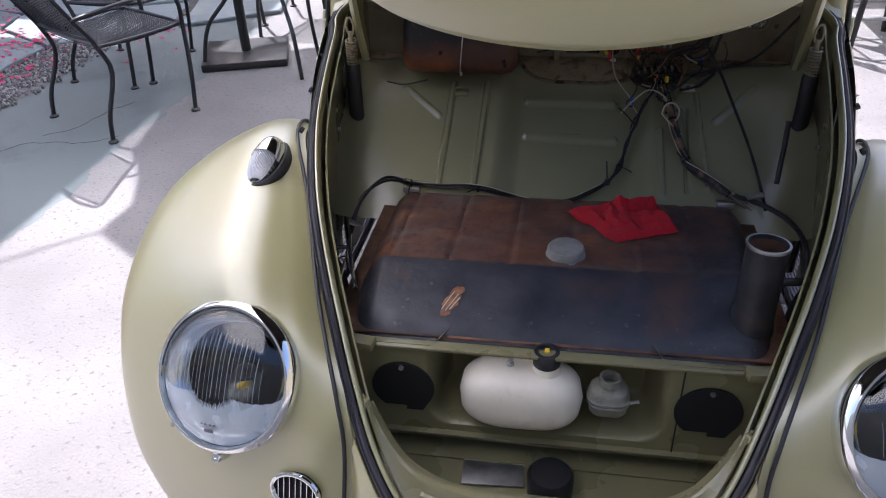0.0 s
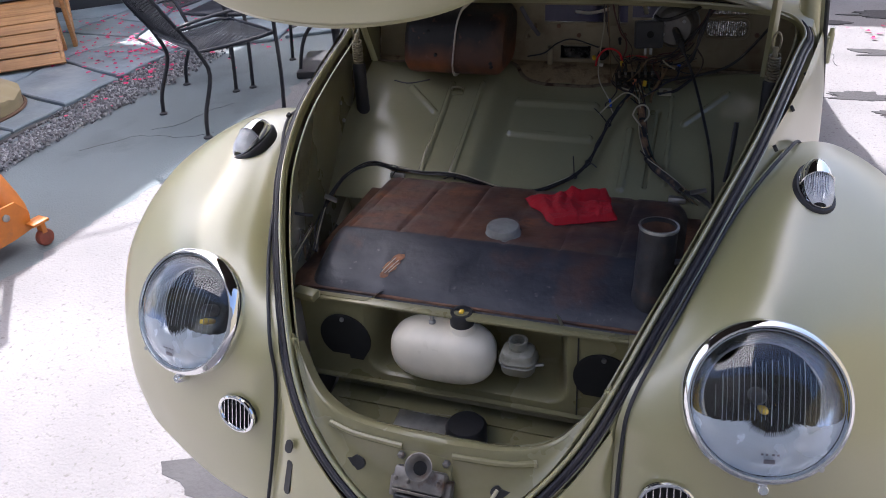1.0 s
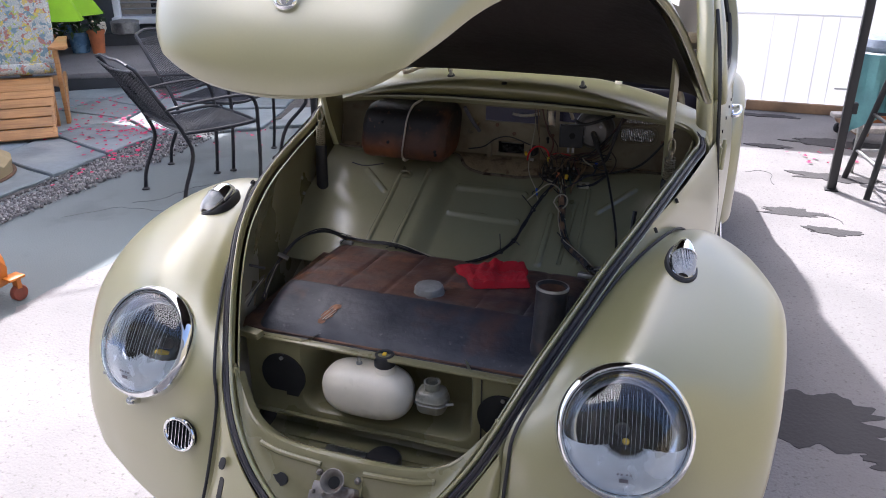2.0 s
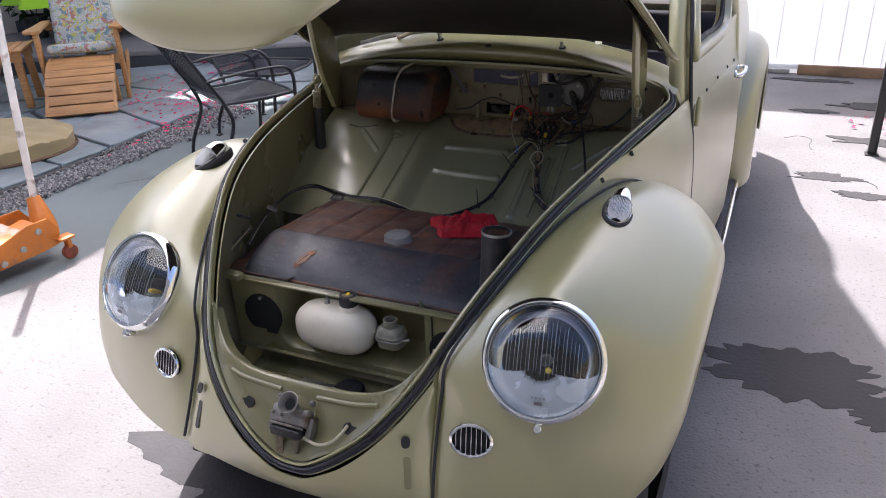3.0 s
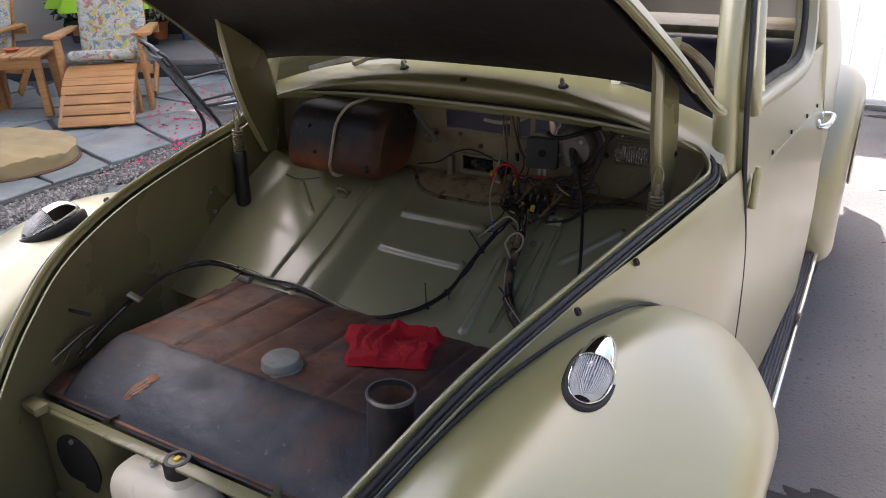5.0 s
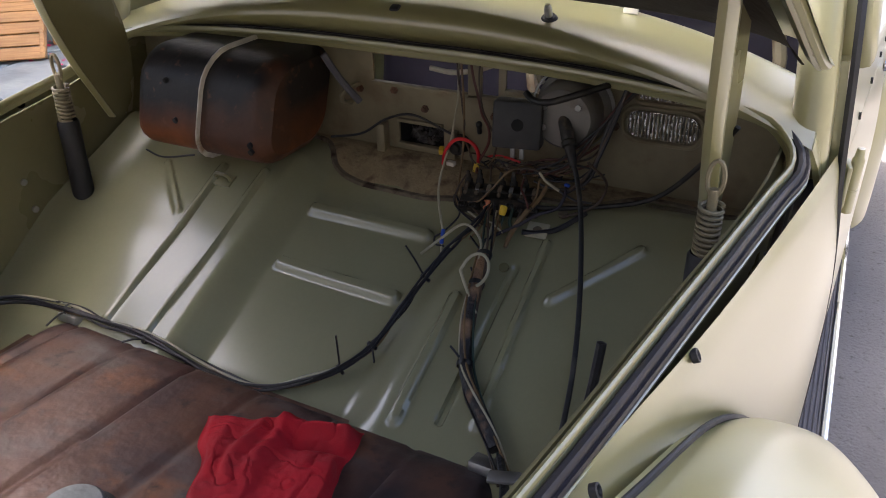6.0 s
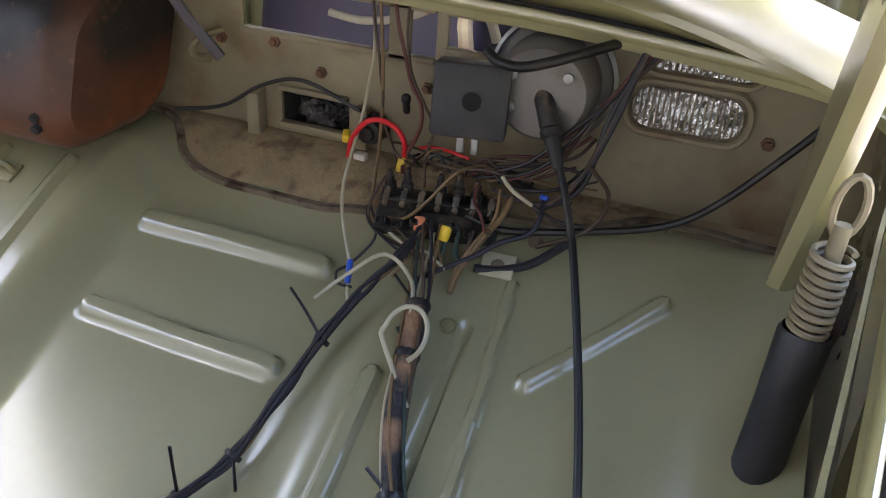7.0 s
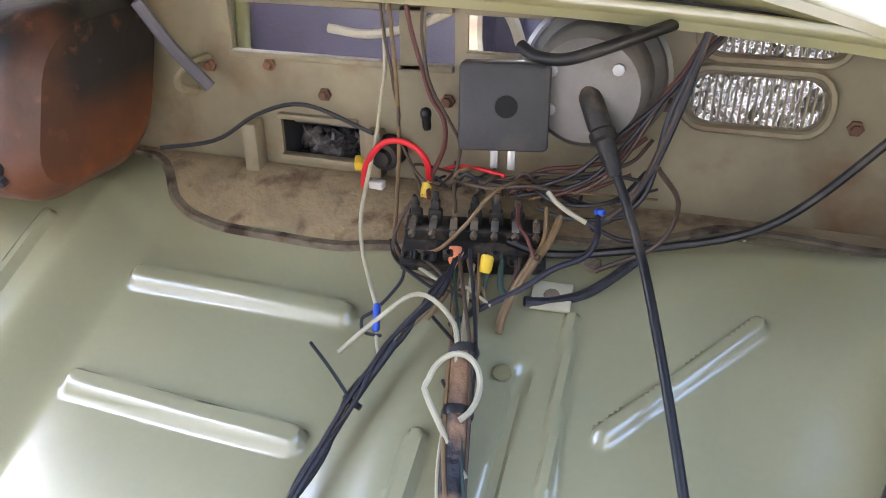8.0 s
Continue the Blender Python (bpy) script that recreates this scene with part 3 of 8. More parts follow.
ground = solo("ground", slab_sheet("ground", -60, -60, 60, 60, -0.012, 4.0, None, 0.0), CONCRETE, "pale concrete ground around the yard", "ground", kind="structure")
yard = solo("pavement", slab_sheet("pavement", -12, -8, 12, 12, 0.0, 0.5, None, 0.0), CONCRETE, "sunlit pale concrete driveway with cracks and damp stains", "pavement", kind="structure")
# Thin bluer sheet over the concrete, ragged along its right edge.
patio_edge = even([(-2.6, -0.3, 0), (-2.15, 0.2, 0), (-1.92, 0.8, 0), (-1.93, 1.6, 0), (-1.90, 2.4, 0), (-1.96, 3.3, 0), (-2.10, 4.2, 0), (-2.2, 5.2, 0)], 160)
patio_out = [(-3.02, -0.4)] + [(p.x + 0.10 * noise.noise((p.y * 1.6, 4.1, 0)) + 0.07 * noise.noise((p.y * 6, 1.1, 0)) + 0.03 * noise.noise((p.y * 19, 2.1, 0)), p.y) for p in patio_edge] + [(-3.02, 5.2)]
bm = bmesh.new()
bm.faces.new([bm.verts.new((x, y, 0.0008)) for x, y in patio_out])
patio = solo("patio_slab", bm, PATIO, "blue-grey area of the patio concrete", "pavement", kind="structure", smooth=False)
wall_rows = [[Vector((-0.9 + 9.0 * i / 180, 5.275 + 0.006 * math.sin(i * 0.9) * noise.noise((i * 0.21, z, 2.0)), z)) for z in (0.0, 0.25, 0.5, 0.75, 1.2, 1.7, 2.1)] for i in range(181)]
wall_north = solo("wall_north", sheet(wall_rows), TARP, "white translucent canopy side wall behind the car", "wall", kind="structure")

# ---- the car ----
car = thing("car", "matte olive vintage rounded car under restoration, front hood open", "car")

# half of the hood opening's seal, from the nose to the cowl corner
SEAL_HALF = [(0, -0.4195, 0.4290), (0.030, -0.4210, 0.4335), (0.062, -0.4200, 0.4500), (0.105, -0.411, 0.478), (0.156, -0.391, 0.517), (0.200, -0.366, 0.566), (0.238, -0.328, 0.616),
             (0.272, -0.274, 0.675), (0.308, -0.203, 0.738), (0.345, -0.122, 0.792), (0.383, -0.020, 0.842), (0.427, 0.140, 0.878), (0.466, 0.335, 0.900), (0.500, 0.520, 0.914)]
SEAL_TOP = [(0.514, 0.580, 0.925), (0.500, 0.616, 0.944), (0.455, 0.638, 0.962), (0.30, 0.650, 0.974), (0.15, 0.654, 0.979), (0, 0.654, 0.980)]
half = [Vector(p) for p in SEAL_HALF + SEAL_TOP]
seal_loop = even([mx(p) for p in half[::-1]] + half[1:], 240)[:-1]

# body side behind the front fender: rows from the opening's edge down
def flank(side):
    top = even([(0.260, -0.315, 0.628), (0.284, -0.274, 0.675), (0.317, -0.203, 0.738), (0.353, -0.122, 0.790), (0.391, -0.020, 0.838), (0.436, 0.140, 0.874), (0.486, 0.335, 0.895), (0.522, 0.520, 0.910), (0.546, 0.652, 0.922)], 40)
    mid = even([(0.262, -0.315, 0.610), (0.286, -0.270, 0.645), (0.322, -0.195, 0.70), (0.354, -0.115, 0.75), (0.388, -0.010, 0.80), (0.446, 0.150, 0.840), (0.495, 0.335, 0.855), (0.535, 0.520, 0.875), (0.555, 0.652, 0.88)], 40)
    low = even([(0.266, -0.31, 0.55), (0.288, -0.26, 0.60), (0.324, -0.18, 0.64), (0.356, -0.10, 0.68), (0.392, 0, 0.72), (0.452, 0.15, 0.75), (0.505, 0.335, 0.74), (0.560, 0.520, 0.72), (0.575, 0.652, 0.72)], 40)
    sill = even([(0.266, -0.31, 0.45), (0.288, -0.26, 0.45), (0.324, -0.18, 0.45), (0.356, -0.10, 0.45), (0.392, 0, 0.45), (0.452, 0.15, 0.45), (0.510, 0.335, 0.40), (0.570, 0.520, 0.34), (0.578, 0.652, 0.28)], 40)
    rows = []
    for a, b, c, d in zip(top, mid, low, sill):
        rows.append([Vector((side * p.x, p.y, p.z)) for p in crom([a, b, c, d], 16)])
    return sheet(rows, 0.0)


for side in (1, -1):
    part("quarter_panel", flank(side), OLIVE, car)

# front fender: guide lines from the body joint out to the wheel arch, front bottom to rear bottom
FENDER = [
    [(0.275, -0.395, 0.390), (0.268, -0.360, 0.475), (0.266, -0.315, 0.585), (0.276, -0.290, 0.663), (0.327, -0.173, 0.745), (0.385, -0.010, 0.812), (0.456, 0.165, 0.842), (0.495, 0.330, 0.790), (0.535, 0.460, 0.66), (0.565, 0.560, 0.45), (0.580, 0.600, 0.28)],
    [(0.335, -0.385, 0.378), (0.335, -0.362, 0.475), (0.335, -0.334, 0.565), (0.340, -0.300, 0.655), (0.375, -0.200, 0.765), (0.425, -0.020, 0.830), (0.495, 0.160, 0.854), (0.530, 0.330, 0.805), (0.560, 0.460, 0.68), (0.585, 0.560, 0.46), (0.595, 0.600, 0.28)],
    [(0.430, -0.355, 0.375), (0.440, -0.338, 0.475), (0.450, -0.314, 0.565), (0.455, -0.275, 0.660), (0.465, -0.215, 0.782), (0.490, -0.030, 0.842), (0.545, 0.140, 0.856), (0.580, 0.320, 0.800), (0.605, 0.450, 0.69), (0.620, 0.550, 0.48), (0.625, 0.590, 0.28)],
    [(0.526, -0.318, 0.392), (0.551, -0.300, 0.480), (0.574, -0.270, 0.565), (0.586, -0.230, 0.650), (0.596, -0.160, 0.748), (0.608, -0.020, 0.806), (0.634, 0.130, 0.815), (0.646, 0.290, 0.765), (0.653, 0.410, 0.66), (0.653, 0.500, 0.47), (0.646, 0.550, 0.28)],
    [(0.615, -0.275, 0.420), (0.650, -0.250, 0.480), (0.672, -0.215, 0.555), (0.682, -0.175, 0.630), (0.690, -0.115, 0.695), (0.695, -0.010, 0.745), (0.698, 0.110, 0.755), (0.696, 0.250, 0.700), (0.690, 0.360, 0.60), (0.678, 0.440, 0.44), (0.665, 0.490, 0.27)],
    [(0.630, -0.220, 0.430), (0.658, -0.190, 0.465), (0.680, -0.160, 0.520), (0.690, -0.120, 0.575), (0.696, -0.050, 0.625), (0.699, 0.030, 0.655), (0.700, 0.120, 0.660), (0.698, 0.220, 0.615), (0.690, 0.310, 0.53), (0.678, 0.370, 0.40), (0.664, 0.400, 0.26)],
]


def lamp_matrix(side):
    return Matrix.Translation((0.4555, -0.280, 0.693) if side > 0 else (-0.452, -0.277, 0.683)) @ Matrix.Rotation(radians(9 * side), 4, "Z") @ Matrix.Rotation(radians(90 - 33), 4, "X")


def fender(side, shift=0.0):
    lines = [crom(g, 112) for g in FENDER]
    rows = []
    for k in range(112):
        rows.append([Vector((side * q.x, q.y + shift, q.z)) for q in crom([ln[k] for ln in lines], 60)])
    bm = sheet(rows, 0.004, side=side)
    inv = lamp_matrix(side).inverted()
    hole = []
    for f in bm.faces:
        c = inv @ f.calc_center_median()
        if math.hypot(c.x, c.y) < 0.101 and abs(c.z) < 0.15:
            hole.append(f)
    bmesh.ops.delete(bm, geom=hole, context="FACES")
    return bm


def bead_path(side):
    return [Vector((side * (p.x + 0.012), p.y - 0.003, p.z + 0.0125)) for p in crom(FENDER[0], 70)]


for side in (1, -1):
    f = part("front_fender", fender(side), OLIVE, car)
    part("piping", tube(bead_path(side), 0.0030, 8), RUBBER, f, "black rubber piping along the fender joint")

# front apron below the opening
APRON = [(0, -0.415, 0.368), (0.10, -0.413, 0.372), (0.20, -0.405, 0.380), (0.275, -0.397, 0.391), (0.269, -0.362, 0.475), (0.266, -0.335, 0.54), (0.264, -0.313, 0.600)]
SEAL_OUT = [(0, -0.4250, 0.4120), (0.032, -0.4262, 0.4170), (0.066, -0.4250, 0.4335), (0.115, -0.416, 0.462), (0.170, -0.393, 0.507), (0.214, -0.366, 0.556), (0.250, -0.328, 0.606), (0.262, -0.312, 0.622)]
a = even(APRON, 40)
b = even(SEAL_OUT, 40)
rows = []
for p, q in zip([mx(v) for v in a[::-1]] + a[1:], [mx(v) for v in b[::-1]] + b[1:]):
    mid = (p + q) / 2 + Vector((0, -0.006, 0))
    rows.append(crom([p, mid, q], 9))
part("front_apron", sheet(rows, 0.003), OLIVE, car)

# latch panel between the seal and the lip of the spare wheel well
LIP = [(0, -0.352, 0.578), (0.05, -0.352, 0.578), (0.10, -0.350, 0.579), (0.145, -0.344, 0.584), (0.185, -0.330, 0.596), (0.214, -0.313, 0.618), (0.250, -0.281, 0.657)]
SEAL_IN = [(0, -0.4130, 0.4400), (0.028, -0.4135, 0.4445), (0.056, -0.4120, 0.4610), (0.098, -0.405, 0.487), (0.146, -0.385, 0.524), (0.190, -0.358, 0.572), (0.225, -0.322, 0.622), (0.256, -0.278, 0.672)]
a = even(SEAL_IN, 40)
b = even(LIP, 40)
rows = []
for p, q in zip([mx(v) for v in a[::-1]] + a[1:], [mx(v) for v in b[::-1]] + b[1:]):
    w = (q - p).length
    rows.append(crom([p, p.lerp(q, 0.33) + Vector((0, 0.012 * min(1, w / 0.1), 0)), p.lerp(q, 0.85), q, q + Vector((0, 0.02, -0.012))], 14))
part("latch_panel", sheet(rows, 0.003), OLIVE_SHADED, car)

# channel and rubber seal round the opening
chan = [(-0.011, -0.006), (0.013, -0.006), (0.012, -0.003), (-0.004, -0.002), (-0.006, 0.002), (-0.011, 0.002)]
part("opening_channel", sweep(seal_loop, chan, up=(0, -0.3, 1), ring=True), OLIVE, car)
part("inner_lip", sweep(seal_loop, [(a - 0.0095, b + 0.0050) for a, b in disc(0.0042, 10, 0.8, 1.25)], up=(0, -0.3, 1), ring=True), OLIVE, car, "pale rolled lip inside the seal")
part("weather_seal", sweep(seal_loop, [(-0.0045, -0.002), (0.0085, -0.004), (0.0105, -0.001), (0.0100, 0.0030), (0.0078, 0.0050), (0.0055, 0.0032), (0.0040, 0.0058), (0.0005, 0.0072), (-0.0030, 0.0050)], up=(0, -0.3, 1), ring=True), SEAL, car, "black rubber hood seal")

# hood, swung up about its hinge line
HINGE = Vector((0, 0.66, 0.97))
OPEN = Matrix.Translation(HINGE + Vector((0, 0.012, 0.042))) @ Matrix.Rotation(radians(-38.4), 4, "X") @ Matrix.Translation(-HINGE)
H_EDGE = [(0.165, -0.390, 0.468), (0.200, -0.376, 0.515), (0.236, -0.342, 0.585), (0.278, -0.281, 0.660), (0.328, -0.203, 0.732), (0.364, -0.122, 0.786), (0.402, -0.020, 0.836), (0.446, 0.140, 0.874), (0.485, 0.335, 0.898), (0.518, 0.520, 0.914), (0.525, 0.575, 0.93)]
H_MID = [(0, -0.386, 0.424), (0, -0.412, 0.455), (0, -0.428, 0.52), (0, -0.420, 0.59), (0, -0.393, 0.665), (0, -0.345, 0.735), (0, -0.278, 0.795), (0, -0.180, 0.855), (0, -0.05, 0.908), (0, 0.14, 0.955), (0, 0.36, 0.990), (0, 0.540, 1.006), (0, 0.640, 1.012)]


def hood_rows(shrink=0.0, drop=0.0):
    e, c = even(H_EDGE, 60), even(H_MID, 60)
    rows = []
    for k, (p, q) in enumerate(zip(e, c)):
        row = []
        for j in range(-20, 21):
            u = j / 20
            g = abs(u) ** 2.0 if k == 0 else 1 - (1 - abs(u) ** 2.3) ** 0.62
            x = p.x * (1 - shrink) * u * (1.25 - 0.25 * u * u)
            v = Vector((x, q.y + (p.y - q.y) * g, q.z + (p.z - q.z) * g))
            inward = (Vector((0, 0.25, 0.70)) - v).normalized()
            row.append(v + inward * drop)
        rows.append(row)
    return rows


hood = new("hood")
hood.parent = car
hood.matrix_local = OPEN
tagged(hood, "open olive front hood with a dark underside")
part("hood_skin", sheet(hood_rows(), 0.0), OLIVE, hood)
part("hood_lining", sheet(hood_rows(0.025, 0.016)), UNDER, hood, "dark brown hood underside with shade painted into its colour")
for side in (1, -1):
    lip = even([(side * (p[0] - 0.004), p[1] + 0.004, p[2] + 0.002) for p in H_EDGE[3:]], 50)
    part("hood_flange", sheet([[p, p + Vector((-side * 0.008, 0.002, -0.006)), p + Vector((-side * 0.016, 0.004, 0.002)), p + Vector((-side * 0.018, 0.004, 0.016))] for p in lip], 0.002, side=side), OLIVE_SHADED, hood, "rolled olive flange along the hood edge")
edge = [mx(p) for p in even(H_EDGE, 60)[:0:-1]] + hood_rows()[0] + even(H_EDGE, 60)[1:]
part("hood_rim", sweep([p + Vector((-0.008 if p.x > 0 else 0.008 if p.x < 0 else 0, 0.006, 0.004)) for p in edge], disc(0.006, 8), up=(0, -0.3, 1)), OLIVE, hood)

# chrome hood handle: a foot pad and a raised grip above it
grip = OPEN.inverted() @ Matrix.Translation((0.016, -0.4565, 1.3410)) @ Matrix.Rotation(radians(56), 4, "X")
handle = part("hood_handle", tube([grip @ Vector(p) for p in ((0, 0.000, 0.004), (0, 0.006, 0.016), (0, 0.024, 0.026), (0, 0.060, 0.030), (0, 0.095, 0.026), (0, 0.110, 0.006))], 0.0105, 14, steps=30), CHROME, hood, "chrome hood handle")
part("handle_foot", lathe([(0.0155, -0.004), (0.0165, 0.002), (0.0150, 0.006), (0.010, 0.009), (0, 0.010)], grip @ Matrix.Diagonal((1.0, 0.85, 1.0, 1)), 28), CHROME, hood)
part("handle_foot", lathe([(0.0155, -0.004), (0.0165, 0.002), (0.0150, 0.006), (0.010, 0.009), (0, 0.010)], grip @ Matrix.Translation((0, 0.110, -0.004)), 28), CHROME, hood)
# hood hinges: broad pressed arms, with a spring and rubber sleeve hooked to each
for side in (1, -1):
    st = new("hood_hinge")
    st.parent = car
    st.matrix_local = Matrix()
    eye, foot = Vector((side * 0.449, 0.480, 0.950)), Vector((side * 0.452, 0.462, 0.60))
    front = even([(0, 0.442, 1.160), (0, 0.455, 1.130), (0, 0.467, 1.070), (0, 0.480, 1.010), (0, 0.503, 0.945), (0, 0.524, 0.900), (0, 0.545, 0.855)], 24)
    back = even([(0, 0.560, 1.150), (0, 0.568, 1.110), (0, 0.582, 1.060), (0, 0.598, 1.010), (0, 0.606, 0.960), (0, 0.602, 0.900), (0, 0.585, 0.850)], 24)
    rows = [[Vector((side * (0.433 + 0.009 * k / 6 - 0.004 * math.sin(math.pi * k / 6)), f.y + (b.y - f.y) * k / 6, f.z + (b.z - f.z) * k / 6)) for k in range(7)] for f, b in zip(front, back)]
    # Arm in the darker olive, so its shade is part of the colour.
    part("arm", sheet(rows, 0.003, side=side), OLIVE_SHADED, st, "broad pressed olive hinge arm")
    rows = []
    for k, f in enumerate(front):
        w = 0.014 * smooth(0, 4, k)
        rows.append([Vector((side * (0.432 + w * u), f.y - 0.004 * math.sin(math.pi * u), f.z)) for u in (0, 0.15, 0.5, 0.85, 1)] + [Vector((side * (0.432 + w), f.y + 0.008, f.z))])
    part("arm_flange", sheet(rows, 0.002, side=side), OLIVE, st, "folded front edge of the arm")
    part("eye_loop", tube([eye + Vector((0.0075 * math.cos(a), 0, 0.018 * math.sin(a) - 0.004)) for a in (2 * math.pi * k / 16 for k in range(16))], 0.0024, 6, ring=True, up=(0, 1, 0)), CREAM, st)
    coil = []
    for k in range(145):
        f = k / 144
        a = f * 9 * 2 * math.pi
        p = eye.lerp(foot, 0.085 + 0.145 * f)
        coil.append(p + Vector((0.0105 * math.cos(a), 0.0105 * math.sin(a), 0)))
    part("spring", tube(coil, 0.0021, 6), CREAM, st, "pale painted coil spring")
    part("rod", tube([eye.lerp(foot, 0.04), eye.lerp(foot, 0.3)], 0.0048, 16), CREAM, st)
    part("sleeve", lathe([(0.0135, 0), (0.0155, -0.004), (0.0150, -0.05), (0.0158, -0.12), (0.0150, -0.20), (0.0158, -0.24)], Matrix.Translation(eye.lerp(foot, 0.23)) @ Matrix.Rotation(radians(-2.9), 4, "X"), 18), RUBBER, st, "black rubber sleeve")

# headlights
def headlight(side):
    m = lamp_matrix(side)
    h = new("headlight")
    h.parent = car
    h.matrix_local = m @ Matrix.Scale(0.98, 4)
    part("chrome_ring", lathe([(0.109, -0.050), (0.1115, -0.020), (0.1120, -0.006), (0.1105, 0.003), (0.1070, 0.010), (0.1030, 0.0135), (0.1005, 0.0135), (0.0990, 0.011), (0.0985, 0.004)], n=72), CHROME, h, "polished chrome ring")

    def dome(r):
        return 0.008 + 0.030 * (1 - (r / 0.0990) ** 3.0)

    rows = []
    for k in range(1, 25):
        r = 0.0990 * k / 24
        rows.append([(r * math.cos(a), r * math.sin(a), dome(r)) for a in (2 * math.pi * j / 96 for j in range(96))])
    lens = part("lens", sheet(rows, 0.0025, closed=True, side=-1), LAMP_PANE, h, "fluted clear glass lens")
    # prism field in the lower half of the glass, toothed above; its milky tone paints sky light
    rows = []
    for k in range(361):
        a = radians(90 + k)
        c, q = math.cos(a), math.sin(a)
        low = smooth(0.10, 0.62, -q)
        tooth = (0.0045 if k % 4 < 2 else -0.002) * low + 0.004 * noise.noise((k * 0.21, 3.1, side)) * low
        inner = 0.0962 - 0.060 * low + tooth
        rows.append([Vector((r * c, r * q, dome(r) - 0.004)) for r in (inner + (0.0978 - inner) * j / 6 for j in range(7))])
    part("lens_prisms", sheet(rows), PRISM, h, "prisms in the lower half of the lens, milky with painted sky light")
    part("lens_mark", box((0.014, 0.006, 0.001), Matrix.Translation((0, -0.074, dome(0.074) + 0.0004)) @ Matrix.Rotation(radians(27), 4, "X")), RUBBER_GREY, h)
    for q in (-0.010, -0.004, 0.004, 0.010):
        part("lens_mark", box((0.003, 0.0025, 0.001), Matrix.Translation((q, -0.064, dome(0.064) + 0.0004)) @ Matrix.Rotation(radians(21), 4, "X")), RUBBER_GREY, h)
    part("lens_border", lathe([(0.0985, 0.004), (0.0955, -0.004), (0.0800, -0.022), (0.0765, -0.024)], n=72), SILVERED, h, "bright silvered shelf round the reflector")
    part("reflector", lathe([(0.0765, -0.024), (0.072, -0.036), (0.062, -0.054), (0.048, -0.069), (0.030, -0.080), (0.012, -0.085), (0, -0.086)], n=64), REFLECT, h)
    part("bulb_shield", lathe([(0, -0.034), (0.008, -0.037), (0.012, -0.046), (0.011, -0.066)], n=20), DARK, h)
    part("lamp_bulb", lathe([(0, -0.026), (0.004, -0.029), (0.006, -0.040), (0.004, -0.062)], Matrix.Translation((0.006, -0.018, 0)), n=14), AMBER, h)
    rng_lamp = random.Random(31 + side)
    for k in range(-10, 11):
        w = 0.0068 * k + rng_lamp.uniform(-0.001, 0.001)
        top = math.sqrt(max(1e-6, 0.074 ** 2 - w * w)) * rng_lamp.uniform(0.75, 1.0)
        low = -0.012 - 0.030 * rng_lamp.uniform(0.2, 1.0) * (1 - abs(k) / 22)
        part("lens_flute", tube([(w, y, dome(math.hypot(w, y)) - 0.0042) for y in (low + (top - low) * j / 9 for j in range(10))], 0.00028 if k % 3 else 0.0006, 5), FLUTE, h)
    part("trim_screw", lathe([(0.0085, -0.02), (0.0085, 0.002), (0.006, 0.005), (0.002, 0.005), (0.002, 0.003), (0, 0.003)], Matrix.Translation((0, -0.119, -0.006)), n=14), CHROME, h)
    for sx in (-1, 1):
        part("ring_screw", lathe([(0.004, 0.002), (0.004, 0.012), (0, 0.013)], Matrix.Translation((sx * 0.068, -0.082, 0)), n=8), STEEL, h)
    return h


for side in (1, -1):
    headlight(side)


